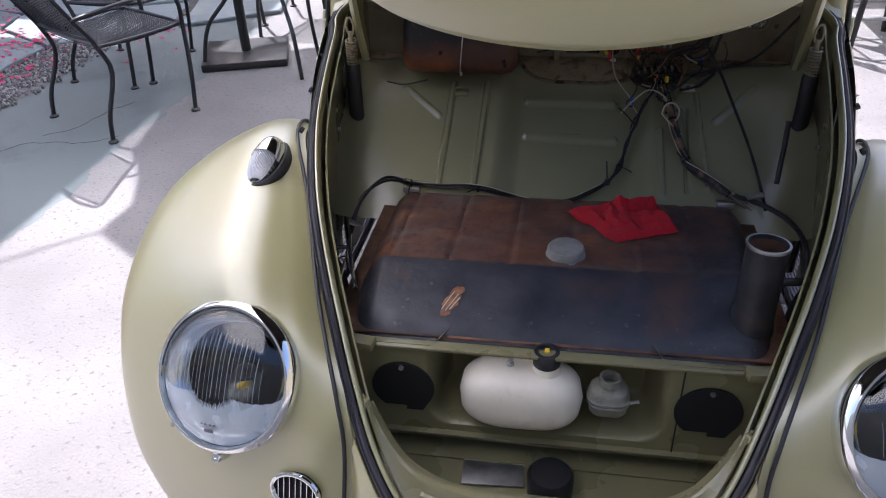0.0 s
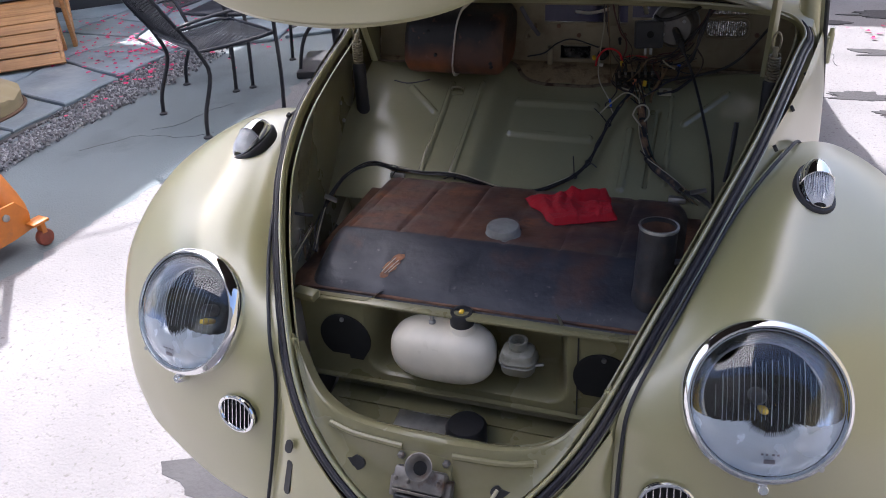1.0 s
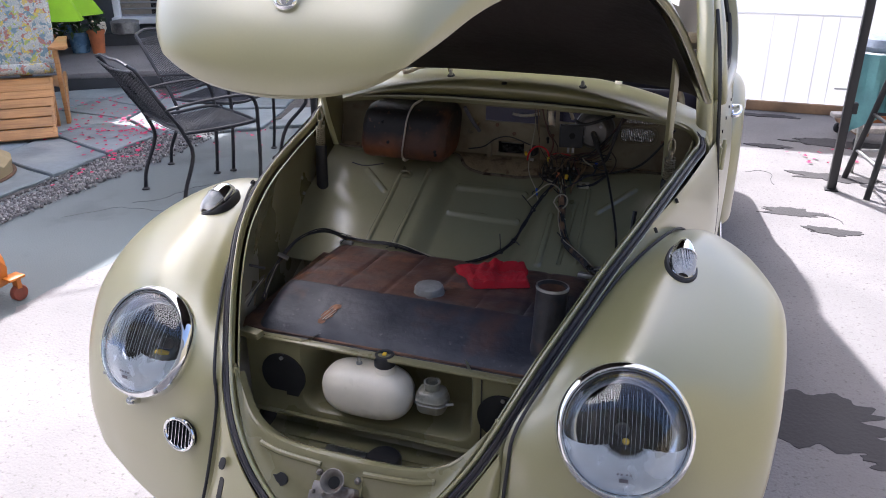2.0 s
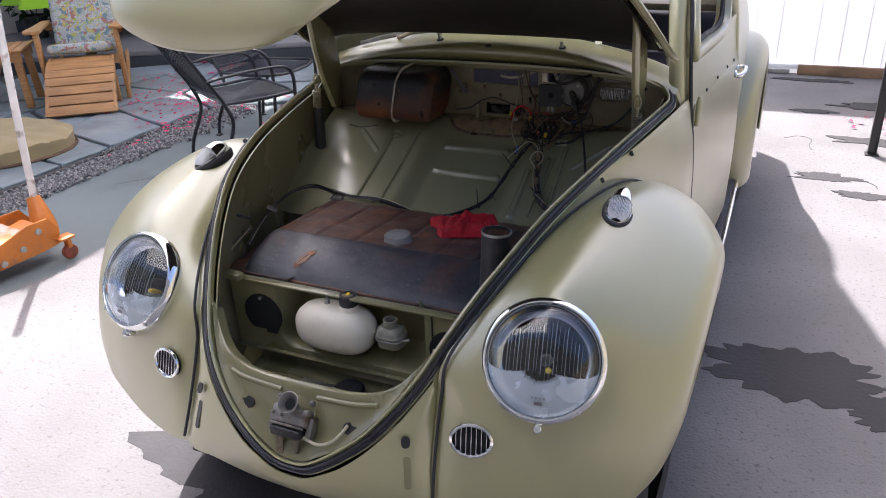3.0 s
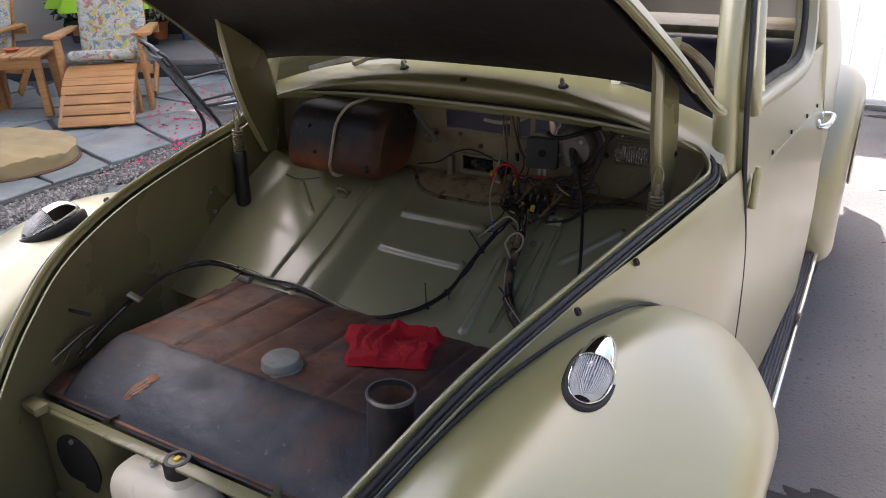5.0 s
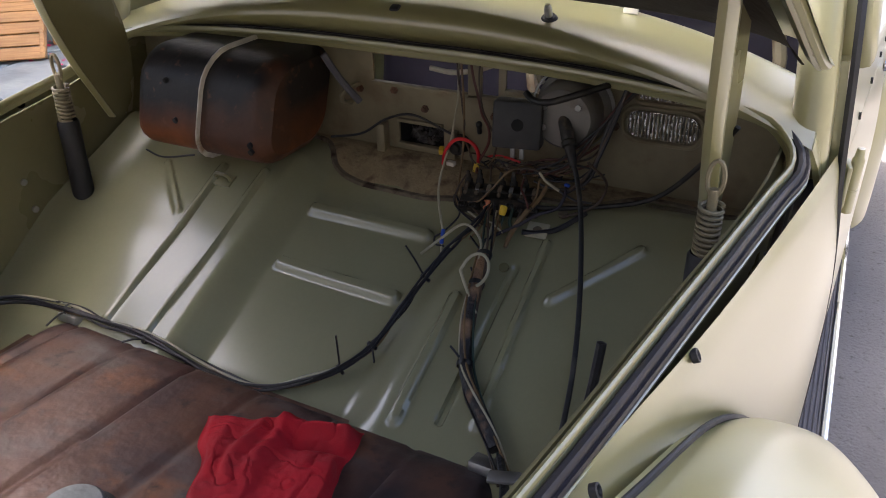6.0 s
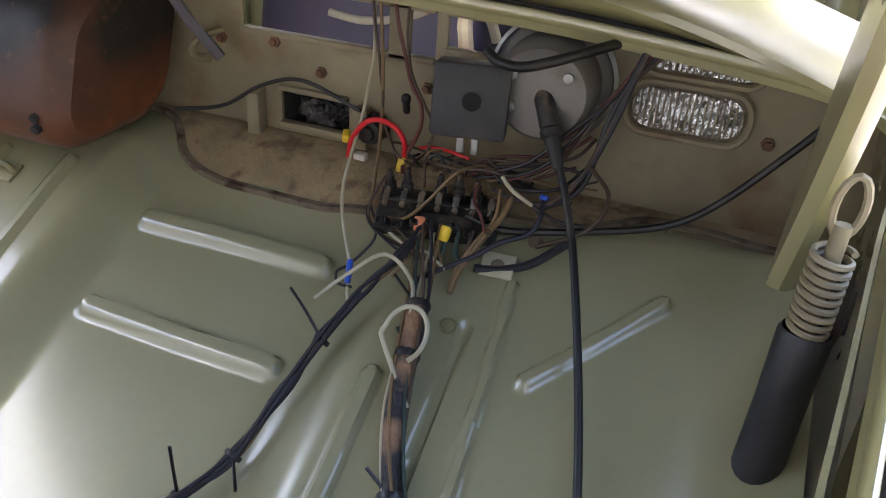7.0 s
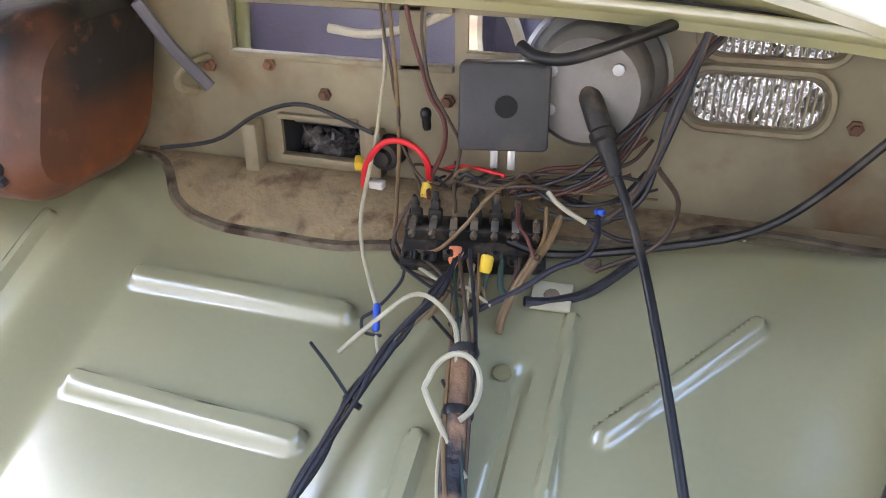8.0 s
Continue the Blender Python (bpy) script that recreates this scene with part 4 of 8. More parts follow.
# turn signals on the fender tops
def turn_signal(side):
    m = Matrix.Translation((0.504 if side > 0 else -0.476, 0.043, 0.848)) @ Matrix.Rotation(radians(5 * side), 4, "Z") @ Matrix.Rotation(radians(9), 4, "X") @ Matrix.Rotation(radians(12 * side), 4, "Y") @ Matrix.Scale(0.72, 4)
    h = new("turn_signal")
    h.parent = car
    h.matrix_local = m

    def oval(w, l, z, n=36):
        # teardrop: round and wide in front, narrow behind
        return [Vector((w * math.sin(a) * (1 + 0.20 * math.cos(a)) / 1.02, -l * math.cos(a), z)) for a in (2 * math.pi * k / n for k in range(n))]

    part("gasket", sheet([oval(0.040, 0.085, -0.018), oval(0.0425, 0.088, -0.002), oval(0.042, 0.0875, 0.007), oval(0.039, 0.084, 0.011), oval(0.033, 0.077, 0.011), oval(0.001, 0.002, 0.011)], closed=True), RUBBER, h, "thick black rubber gasket")
    # one long hump: a ribbed clear front and a pointed chrome tail that rises to a ridge
    dome = []
    for i in range(49):
        v = i / 48
        y = -0.074 + 0.152 * v
        w = 0.0315 * max(0.0, 1 - abs((v - 0.34) / (0.345 if v < 0.34 else 0.665)) ** (2.6 if v < 0.34 else 1.9)) ** 0.5 + 0.0004
        hgt = 0.043 * max(0.0, 1 - abs((v - 0.56) / (0.57 if v < 0.56 else 0.45)) ** 2.0) ** 0.60
        row = []
        for j in range(29):
            b = math.pi * j / 28
            peak = 1 + 0.10 * smooth(0.55, 0.85, v) * (max(0.0, math.sin(b)) ** 8)
            row.append(Vector((w * math.cos(b) * abs(math.cos(b)) ** -0.12 if abs(math.cos(b)) > 1e-6 else 0.0, y, 0.010 + hgt * peak * math.sin(b) ** 0.85 if 0 < j < 28 else 0.010)))
        dome.append(row)
    part("signal_lens", sheet([[Vector((p.x * 1.01, p.y, 0.010 + (p.z - 0.010) * 1.01)) for p in r] for r in dome[:23]]), LAMP_PANE, h, "ribbed clear lens")
    for j in range(3, 26):
        part("lens_rib", tube([Vector((r[j].x * 0.97, r[j].y, 0.010 + (r[j].z - 0.010) * 0.97)) for r in dome[1:22]], 0.0010, 5), RIBBED, h)
    for i in (7, 11, 15):
        part("lens_rib", tube([Vector((p.x * 0.93, p.y, 0.010 + (p.z - 0.010) * 0.93)) for p in dome[i]], 0.0008, 5), FLUTE, h)
    part("signal_housing", sheet([[Vector((p.x * 1.05, p.y, 0.010 + (p.z - 0.010) * 1.05)) for p in r] for r in dome[21:]]), CHROME, h, "pointed chrome tail")
    part("lens_band", tube([Vector((p.x * 1.045, p.y, 0.010 + (p.z - 0.010) * 1.045)) for p in dome[21]], 0.0018, 6), CHROME, h)
    part("lens_trim", tube([p + Vector((0, 0, 0.002)) for p in oval(0.0335, 0.0760, 0.011)], 0.0014, 6, ring=True), CHROME, h, "thin chrome rim")
    part("signal_reflector", sheet([[Vector((p.x * 0.90, p.y, 0.011 + (p.z - 0.010) * (0.88 if j % 2 else 0.80))) for j, p in enumerate(r)] for r in dome[2:24]]), SILVERED, h)
    part("signal_bulb", lathe([(0, 0.030), (0.006, 0.028), (0.009, 0.020), (0.006, 0.006)], Matrix.Translation((0, -0.012, 0.006)), 14), WHITE_PLASTIC, h)
    return h


for side in (1, -1):
    turn_signal(side)


# oval horn grilles
def horn_grille(side):
    m = Matrix.Translation((side * 0.345, -0.340, 0.538)) @ Matrix.Rotation(radians(12 * side), 4, "Z") @ Matrix.Rotation(radians(90 - 16), 4, "X") @ Matrix.Translation((0, 0, 0.006))
    h = new("horn_grille")
    h.parent = car
    h.matrix_local = m
    n = 40
    path = [Vector((0.037 * math.cos(2 * math.pi * k / n), 0.029 * math.sin(2 * math.pi * k / n), 0.003)) for k in range(n)]
    part("frame", tube(path, 0.0036, 8, ring=True), CHROME, h)
    part("backing", prism([(p.x, p.y) for p in path], 0.006, Matrix.Translation((0, 0, -0.006))), HOLE, h)
    for k in range(-3, 4):
        x = k * 0.0092
        y = 0.029 * math.sqrt(1 - (x / 0.037) ** 2)
        part("slat", box((0.0019, 2 * y, 0.004), Matrix.Translation((x, 0, 0.002)), 0.0008), SILVERED, h)
    return h


for side in (1, -1):
    horn_grille(side)

# latch, its cable tube and the panel's pressed beads
latch = new("hood_latch")
latch.parent = car
latch.matrix_local = Matrix.Translation((-0.004, -0.383, 0.520)) @ Matrix.Rotation(radians(-24), 4, "X")
part("plate", box((0.088, 0.006, 0.085), Matrix.Translation((0, 0.004, 0)), 0.002), OLIVE_SHADED, latch)
part("latch_body", box((0.070, 0.034, 0.020), pose(-0.002, -0.012, -0.022, 20), 0.006, seg=4), BLACK_PLASTIC, latch, "black dusty latch body")
part("body_lip", box((0.076, 0.003, 0.005), pose(0, -0.0285, -0.010, 20), 0.001), LATCH, latch)
part("side_plate", box((0.012, 0.020, 0.036), pose(0.043, -0.006, -0.010, -8), 0.002), LATCH, latch)
part("side_plate", box((0.010, 0.020, 0.030), pose(-0.042, -0.006, -0.012, -8), 0.002), LATCH, latch)
part("lower_bracket", box((0.016, 0.004, 0.036), pose(-0.026, 0.000, -0.058, 4, 0, 6), 0.001), GRIME, latch, "rusty bracket below the latch")
part("lower_bracket", box((0.010, 0.004, 0.030), pose(0.012, 0.000, -0.054, 4, 8), 0.001), GRIME, latch, "rusty bracket below the latch")
for bx, by in ((-0.030, -0.012), (-0.014, -0.026), (0.032, -0.020), (-0.034, -0.024)):
    part("rivet", lathe([(0.0036, -0.003), (0.0036, 0.001), (0.002, 0.003), (0, 0.003)], pose(bx, by - 0.002, 0.013 + 0.32 * (by + 0.010), -20 + 38), 8), LATCH, latch)
part("latch_hood", box((0.080, 0.028, 0.034), pose(0, -0.010, 0.004, -20), 0.005), LATCH, latch)
part("funnel", lathe([(0.009, -0.012), (0.011, 0.004), (0.020, 0.016), (0.0215, 0.018), (0.020, 0.0185), (0.010, 0.006), (0.008, -0.012)], pose(0.004, -0.022, 0.028, 62), 28), LATCH, latch, "round steel catch funnel")
part("hole", lathe([(0, 0.0070), (0.0105, 0.0070)], pose(0.004, -0.022, 0.028, 62), 20), HOLE, latch)
for bx, bz in ((-0.036, 0.034), (0.036, 0.034), (-0.037, -0.034), (0.040, -0.030)):
    part("bolt", lathe([(0.006, -0.004), (0.006, 0.003), (0.003, 0.006), (0, 0.006)], pose(bx, -0.002, bz, 90), 6), LATCH, latch)
part("cable_tube", tube([(0.028, -0.408, 0.499), (0.058, -0.410, 0.492), (0.085, -0.404, 0.500), (0.103, -0.394, 0.517), (0.112, -0.380, 0.530)], 0.0031, 8, steps=24), WIRE_WHITE, car, "cream painted cable tube")
for sx in (-1, 1):
    part("panel_bead", tube([(sx * 0.165, -0.3525, 0.571), (sx * 0.120, -0.3605, 0.566), (sx * 0.040, -0.3640, 0.563)], 0.0055, 8, steps=12), OLIVE_SHADED, car)
    part("panel_hole", prism([(0.016 * math.cos(a) * (1.4 if math.cos(a) * sx > 0 else 1.0), 0.012 * math.sin(a) * (0.55 if math.cos(a) * sx > 0 else 1.0)) for a in (2 * math.pi * k / 20 for k in range(20))], 0.006, pose(sx * 0.117, -0.3785, 0.5225, 57) @ Matrix.Translation((0, 0, -0.0035))), BLACK, car, "dark keyhole-shaped drain hole")
    # Left slot black, right slot olive: unlit and lit inside, set by colour.
    part("bumper_slot", prism(rounded(0.013, 0.062, 0.0055), 0.002, pose(sx * 0.238, -0.392, 0.468, 70, 0, 24 * sx)), OLIVE_SHADED if sx > 0 else BLACK, car, "slot for the missing bumper bracket")
    part("bumper_hole", prism(rounded(0.016, 0.022, 0.0075), 0.002, pose(sx * 0.232, -0.3805, 0.527, 62, 0, 24 * sx)), BLACK, car)


# trim holes along the sides
for side in (1, -1):
    for hx, hy, hz in ((0.4525, 0.137, 0.8735), (0.4815, 0.287, 0.8865), (0.511, 0.450, 0.8945), (0.541, 0.600, 0.903)):
        part("trim_hole", lathe([(0.0056, -0.004), (0.0058, 0.0012), (0.0042, 0.0018), (0.0034, -0.001), (0, -0.001)], Matrix.Translation((side * (hx - 0.002), hy, hz - 0.001)) @ Matrix.Rotation(radians(10 * side), 4, "Z") @ Matrix.Rotation(radians(62 * side), 4, "Y"), 12), RUBBER, car)

# cowl in front of the windscreen


def cowl_row(x):
    k = min(1.0, abs(x) / 0.52)
    lip = Vector((x, 0.674 - 0.03 * k ** 6, 0.985 - 0.030 * k ** 2.4))
    crest = Vector((x, 0.652 - 0.045 * k ** 3, 1.020 - 0.083 * k ** 2.6))
    top = Vector((x, 0.700 - 0.06 * k ** 3, 1.038 - 0.080 * k ** 2.5))
    back = Vector((x, 0.775 - 0.075 * k ** 2.5, 1.041 - 0.070 * k ** 2.5))
    dash = Vector((x * 0.98, 0.790 - 0.070 * k ** 2.5, 0.992 - 0.050 * k ** 2.5))
    return crom([lip, lip.lerp(crest, 0.45) + Vector((0, -0.010, 0.0)), crest, top, back, dash], 22)


part("cowl", sheet([cowl_row(-0.52 + 1.04 * i / 60) for i in range(61)], 0.003), OLIVE, car)
# Added unseen baffle: shuts the slot behind the cowl against cabin light.
rows = []
for i in range(41):
    end = cowl_row(-0.52 + 1.04 * i / 40)[-1]
    rows.append([end, Vector((end.x, 0.735, end.z - 0.004)), Vector((end.x, 0.688, end.z - 0.010))])
part("dash_shelf", sheet(rows, 0.003), CREAM, car)
for side in (1, -1):
    rows = [[p, Vector((side * 0.528, p.y, (p.z + 0.90) / 2)), Vector((side * 0.534, p.y + 0.01, 0.895))] for p in cowl_row(side * 0.519)]
    part("cowl_side", sheet(rows, 0.003, side=side), OLIVE, car)
for cx, cy, cz, big in ((-0.152, 0.686, 1.030, 1), (0.003, 0.660, 1.022, 0), (0.206, 0.680, 1.024, 1)):
    if big:
        s = new("wiper_spindle")
        s.parent = car
        s.matrix_local = pose(cx, cy, cz, 22)
        part("collar", lathe([(0.011, -0.01), (0.011, 0.004), (0.008, 0.008), (0, 0.008)], n=14), RUBBER, s)
        part("shaft", lathe([(0.005, 0), (0.005, 0.018), (0.003, 0.024), (0, 0.024)], n=10), STEEL, s)
    else:
        part("washer_nozzle", box((0.014, 0.012, 0.010), pose(cx, cy, cz + 0.004, 25), 0.003), RUBBER, car)
part("wiper_arm", tube([(-0.156, 0.690, 1.044), (-0.163, 0.694, 1.058), (-0.190, 0.698, 1.062), (-0.235, 0.700, 1.055), (-0.280, 0.702, 1.036), (-0.298, 0.706, 1.031)], 0.0065, 8, steps=24), CREAM, car, "cream painted wiper arm")
part("wiper_blade", sweep(even([(-0.20, 0.735, 1.047), (-0.30, 0.725, 1.036), (-0.42, 0.70, 1.006)], 12), [(-0.003, 0), (0.003, 0), (0.004, 0.010), (-0.004, 0.010)]), STEEL, car)
part("visor_tab", box((0.018, 0.004, 0.022), pose(0.290, 0.735, 1.040, -20), 0.001), WHITE_PLASTIC, car)

# greenhouse: pillars, roof, rear shell
def pillar(points, w, d, mat, name, label=""):
    ob = part(name, sweep(even(points, 24), rounded(w, d, min(w, d) * 0.42, 4), up=(0, 1, 0.2)), mat, car, label)
    return ob


for side in (1, -1):
    pillar([(side * 0.520, 0.640, 0.900), (side * 0.510, 0.655, 1.00), (side * 0.497, 0.685, 1.10), (side * 0.484, 0.735, 1.20), (side * 0.464, 0.81, 1.29), (side * 0.425, 0.92, 1.365)], 0.040, 0.046, OLIVE, "windscreen_pillar")


def body_section(y, k):
    """Half section of the rear body at y: from the sill to the roof's middle."""
    f = max(0.0, (y - 1.55) / 1.95)
    wide = 0.600 - 0.10 * f ** 2
    roof = 1.43 - 0.03 * (1.4 - y if y < 1.4 else 0) ** 2 * 2 - 0.95 * f ** 2.1
    belt = 1.00 - 0.30 * f ** 1.5
    return [Vector((wide - 0.02, y, 0.28 + 0.1 * f)), Vector((wide, y, 0.55)), Vector((wide + 0.002, y, 0.80 - 0.15 * f)), Vector((wide - 0.022, y, belt)), Vector((wide - 0.085, y, belt + (roof - belt) * 0.62)), Vector((wide - 0.19, y, roof - 0.06)), Vector((0.22, y, roof - 0.01)), Vector((0, y, roof))]


ys = [1.556 + 1.85 * i / 24 for i in range(25)]
rows = []
for y in ys:
    h = crom(body_section(y, 0), 30)
    rows.append(h + [mx(p) for p in h[-2::-1]])
rear_body = sheet(rows)
rear_cut = [f for f in rear_body.faces if (1.72 < f.calc_center_median().y < 2.12 and 1.08 < f.calc_center_median().z < 1.32 and abs(f.calc_center_median().x) > 0.38) or (f.calc_center_median().y > 2.25 and 1.00 < f.calc_center_median().z < 1.30 and abs(f.calc_center_median().x) < 0.34)]
bmesh.ops.delete(rear_body, geom=rear_cut, context="FACES")
part("rear_body", rear_body, OLIVE, car)
roof_rows = []
for i in range(13):
    y = 0.86 + 0.74 * i / 12
    c = crom(body_section(y, 0)[4:], 16)
    c = [p for p in c]
    roof_rows.append(c + [mx(p) for p in c[-2::-1]])
part("roof", sheet(roof_rows, 0.01), OLIVE, car)


# door posts
for side in (1, -1):
    pillar([(side * 0.575, 1.556, 0.30), (side * 0.580, 1.556, 0.60), (side * 0.572, 1.556, 0.85), (side * 0.560, 1.540, 1.00), (side * 0.535, 1.47, 1.16), (side * 0.480, 1.40, 1.32)], 0.050, 0.075, OLIVE, "door_post")


# doors
def door(side):
    d = new("door")
    d.parent = car
    d.matrix_local = Matrix()
    rows = []
    for i in range(25):
        y = 0.662 + 0.890 * i / 24
        f = i / 24
        w = 0.552 + 0.044 * f
        dip = 0.045 * f
        pts = [(w + 0.018, y, 0.29), (w + 0.024, y, 0.45), (w + 0.024, y, 0.62), (w + 0.016, y, 0.78 - dip), (w + 0.003, y, 0.88 - dip), (w, y, 0.895 - dip), (w - 0.010, y, 0.97 - dip), (w - 0.016, y, 1.018 - 0.3 * dip)]
        rows.append([Vector((side * p.x, p.y, p.z)) for p in crom(pts, 26)])
    part("door_skin", sheet(rows, 0.02, side=-side), OLIVE, d)
    # window frame round the opening
    loop = even([(0.536, 0.690, 1.020), (0.548, 0.90, 1.014), (0.560, 1.12, 1.010), (0.562, 1.20, 1.045), (0.545, 1.25, 1.16), (0.505, 1.26, 1.29), (0.470, 1.15, 1.350), (0.462, 0.98, 1.350), (0.480, 0.88, 1.29), (0.508, 0.78, 1.19), (0.527, 0.705, 1.085), (0.535, 0.688, 1.03)], 80)[:-1]
    part("window_frame", sweep([Vector((side * p.x, p.y, p.z)) for p in loop], rounded(0.030, 0.045, 0.009, 3), ring=True, up=(1, 0, 0)), OLIVE, d)
    part("window_rubber", sweep([Vector((side * (p.x - 0.004), p.y + (0.018 if p.y < 1.0 else -0.018), p.z + (0.018 if p.z < 1.15 else -0.018))) for p in loop], rounded(0.020, 0.010, 0.003, 3), ring=True, up=(1, 0, 0)), RUBBER, d)
    part("vent_post", sweep(even([(side * 0.543, 0.770, 1.03), (side * 0.515, 0.810, 1.20), (side * 0.485, 0.85, 1.30)], 8), rounded(0.014, 0.010, 0.003, 3)), CHROME, d, "bright vent window post")
    part("vent_pane", sheet([[Vector((side * 0.538, 0.705, 1.03)), Vector((side * 0.543, 0.765, 1.03))], [Vector((side * 0.512, 0.78, 1.18)), Vector((side * 0.516, 0.805, 1.18))]], 0.004), GLASS, d)
    part("vent_catch", box((0.012, 0.030, 0.022), pose(side * 0.540, 0.75, 1.05), 0.004), CHROME, d)
    hd = new("door_handle")
    hd.parent = d
    hd.matrix_local = Matrix.Translation((side * 0.600, 1.50, 0.815)) @ Matrix.Scale(0.8, 4)
    part("grip", tube([(side * 0.0, -0.055, -0.012), (side * 0.022, -0.050, -0.010), (side * 0.034, -0.020, -0.003), (side * 0.036, 0.025, 0.003), (side * 0.030, 0.055, 0.004), (side * 0.004, 0.060, 0.003)], 0.0095, 10, steps=24), CHROME, hd, "chrome door handle")
    for y in (-0.055, 0.058):
        part("escutcheon", lathe([(0.016, 0), (0.015, 0.006), (0.009, 0.008)], pose(0, y, -0.004, 0, 90 * side), 16), CHROME, hd)
    for y, z in ((0.90, 0.886), (1.10, 0.878), (1.30, 0.868), (1.45, 0.860)):
        w = 0.552 + 0.044 * (y - 0.662) / 0.89
        part("trim_hole", lathe([(0.0050, -0.003), (0.0052, 0.0012), (0.0036, 0.0016), (0.003, -0.001), (0, -0.001)], Matrix.Translation((side * (w + 0.001), y, z)) @ Matrix.Rotation(radians(85 * side), 4, "Y"), 12), RUBBER, d)
    part("door_seam", tube([(side * 0.566, 0.657, 0.30), (side * 0.574, 0.657, 0.55), (side * 0.570, 0.657, 0.75), (side * 0.553, 0.657, 0.90), (side * 0.540, 0.662, 1.03), (side * 0.528, 0.70, 1.12), (side * 0.508, 0.77, 1.22)], 0.005, 6, steps=30), RUBBER, d, "dark door seal line")
    hg = new("hinge")
    hg.parent = d
    hg.matrix_local = Matrix.Translation((side * 0.568, 0.690, 0.880)) @ Matrix.Scale(0.85, 4)
    part("knuckle", lathe([(0.008, -0.045), (0.008, -0.012), (0.007, -0.012), (0.007, -0.009), (0.008, -0.009), (0.008, 0.030), (0.006, 0.034), (0.005, 0.045), (0, 0.046)], n=14), OLIVE, hg)
    part("leaf", box((0.006, 0.036, 0.058), pose(-0.010 * side, -0.014, 0.0, 0, 0, 8 * side), 0.002), OLIVE, hg)
    return d


for side in (1, -1):
    door(side)

# running boards, rear fenders and wheels
for side in (1, -1):
    rb = new("running_board")
    rb.parent = car
    rows = []
    for i in range(2):
        y = (0.52, 2.02)[i]
        row = []
        for j in range(41):
            x = 0.560 + 0.082 * j / 40 - 0.014 * i
            row.append(Vector((side * x, y, 0.262 + 0.0025 * (1 if j % 4 < 2 else 0) - (0.03 * ((j - 36) / 4) ** 2 if j > 36 else 0))))
        rows.append(row)
    part("ribbed_mat", sheet(rows, 0.02, side=side), RUBBER_GREY, rb, "ribbed dark rubber mat")
    part("chrome_trim", tube([(side * 0.646, 0.50, 0.255), (side * 0.641, 1.2, 0.255), (side * 0.632, 2.03, 0.255)], 0.007, 8, steps=8), CHROME, rb, "bright trim strip")


def rear_fender(side):
    rows = []
    for i in range(33):
        a = radians(-20 + 215 * i / 32)
        r = 0.46
        cy, cz = 2.36, 0.36
        row = []
        for u, rr, xx in ((0, 1.06, 0.54), (0.2, 1.05, 0.585), (0.45, 1.0, 0.635), (0.7, 0.90, 0.664), (0.9, 0.78, 0.672), (1, 0.70, 0.668)):
            row.append(Vector((side * xx, cy - r * rr * math.cos(a) * 0.92, cz + r * rr * math.sin(a) * 0.90)))
        rows.append(crom(row, 14))
    return sheet(rows, 0.004, side=-side)


for side in (1, -1):
    part("rear_fender", rear_fender(side), OLIVE, car)
for wy in (0.13, 2.36):
    for side in (1, -1):
        w = new("wheel")
        w.parent = car
        w.matrix_local = pose(side * 0.56, wy, 0.302, 0, 90)
        part("tyre", lathe([(0.20, -0.065), (0.27, -0.072), (0.297, -0.055), (0.302, 0), (0.297, 0.055), (0.27, 0.072), (0.20, 0.065)], n=48), RUBBER, w)
        part("rim", lathe([(0.20, -0.060), (0.205, -0.02), (0.15, -0.03 * -side), (0.10, 0.03 * side), (0.05, 0.05 * side), (0, 0.05 * side)], n=32), OLIVE, w)
# axle beam and underfloor, under the tub
part("underfloor", box((0.98, 2.9, 0.04), pose(0, 1.85, 0.27), 0.01), DARK, car)
part("axle_tube", tube([(-0.5, 0.13, 0.30), (0.5, 0.13, 0.30)], 0.03, 12), BLACK, car)
part("front_under", sheet([[Vector((x, -0.40, 0.372)), Vector((x, -0.1, 0.36)), Vector((x, 0.5, 0.30))] for x in (-0.27, 0, 0.27)], 0.004), DARK, car)
# cabin
part("rear_seat", box((1.0, 0.20, 0.52), pose(0, 2.05, 0.66, -14), 0.05, seg=4), SEAT, car, "dark purple rear seat back")
part("front_seat", box((0.46, 0.12, 0.52), pose(0.26, 1.42, 0.62, -10), 0.04, seg=4), SEAT, car)
part("front_seat", box((0.46, 0.12, 0.52), pose(-0.26, 1.42, 0.62, -10), 0.04, seg=4), SEAT, car)
part("rear_shelf", box((1.02, 0.30, 0.03), pose(0, 2.28, 0.93), 0.01), CREAM, car)
part("steering_column", tube([(0.255, 0.80, 0.86), (0.26, 0.97, 0.90)], 0.020, 12), BLACK, car)
part("dash_strip", tube([(0.010, 0.735, 0.930), (0.045, 0.740, 0.926), (0.085, 0.745, 0.934), (0.120, 0.748, 0.950)], 0.004, 8, steps=16), WHITE_PLASTIC, car, "white trim strip behind the dashboard")
part("dash_strip", tube([(0.158, 0.730, 0.968), (0.170, 0.740, 0.945), (0.176, 0.745, 0.926)], 0.005, 8, steps=10), WHITE_PLASTIC, car)
part("steering_wheel", tube([Vector((0.26 + 0.19 * math.cos(2 * math.pi * k / 40), 0.98 + 0.06 * math.sin(2 * math.pi * k / 40), 0.90 + 0.17 * math.sin(2 * math.pi * k / 40))) for k in range(40)], 0.010, 8, ring=True), CREAM, car, "cream steering wheel")

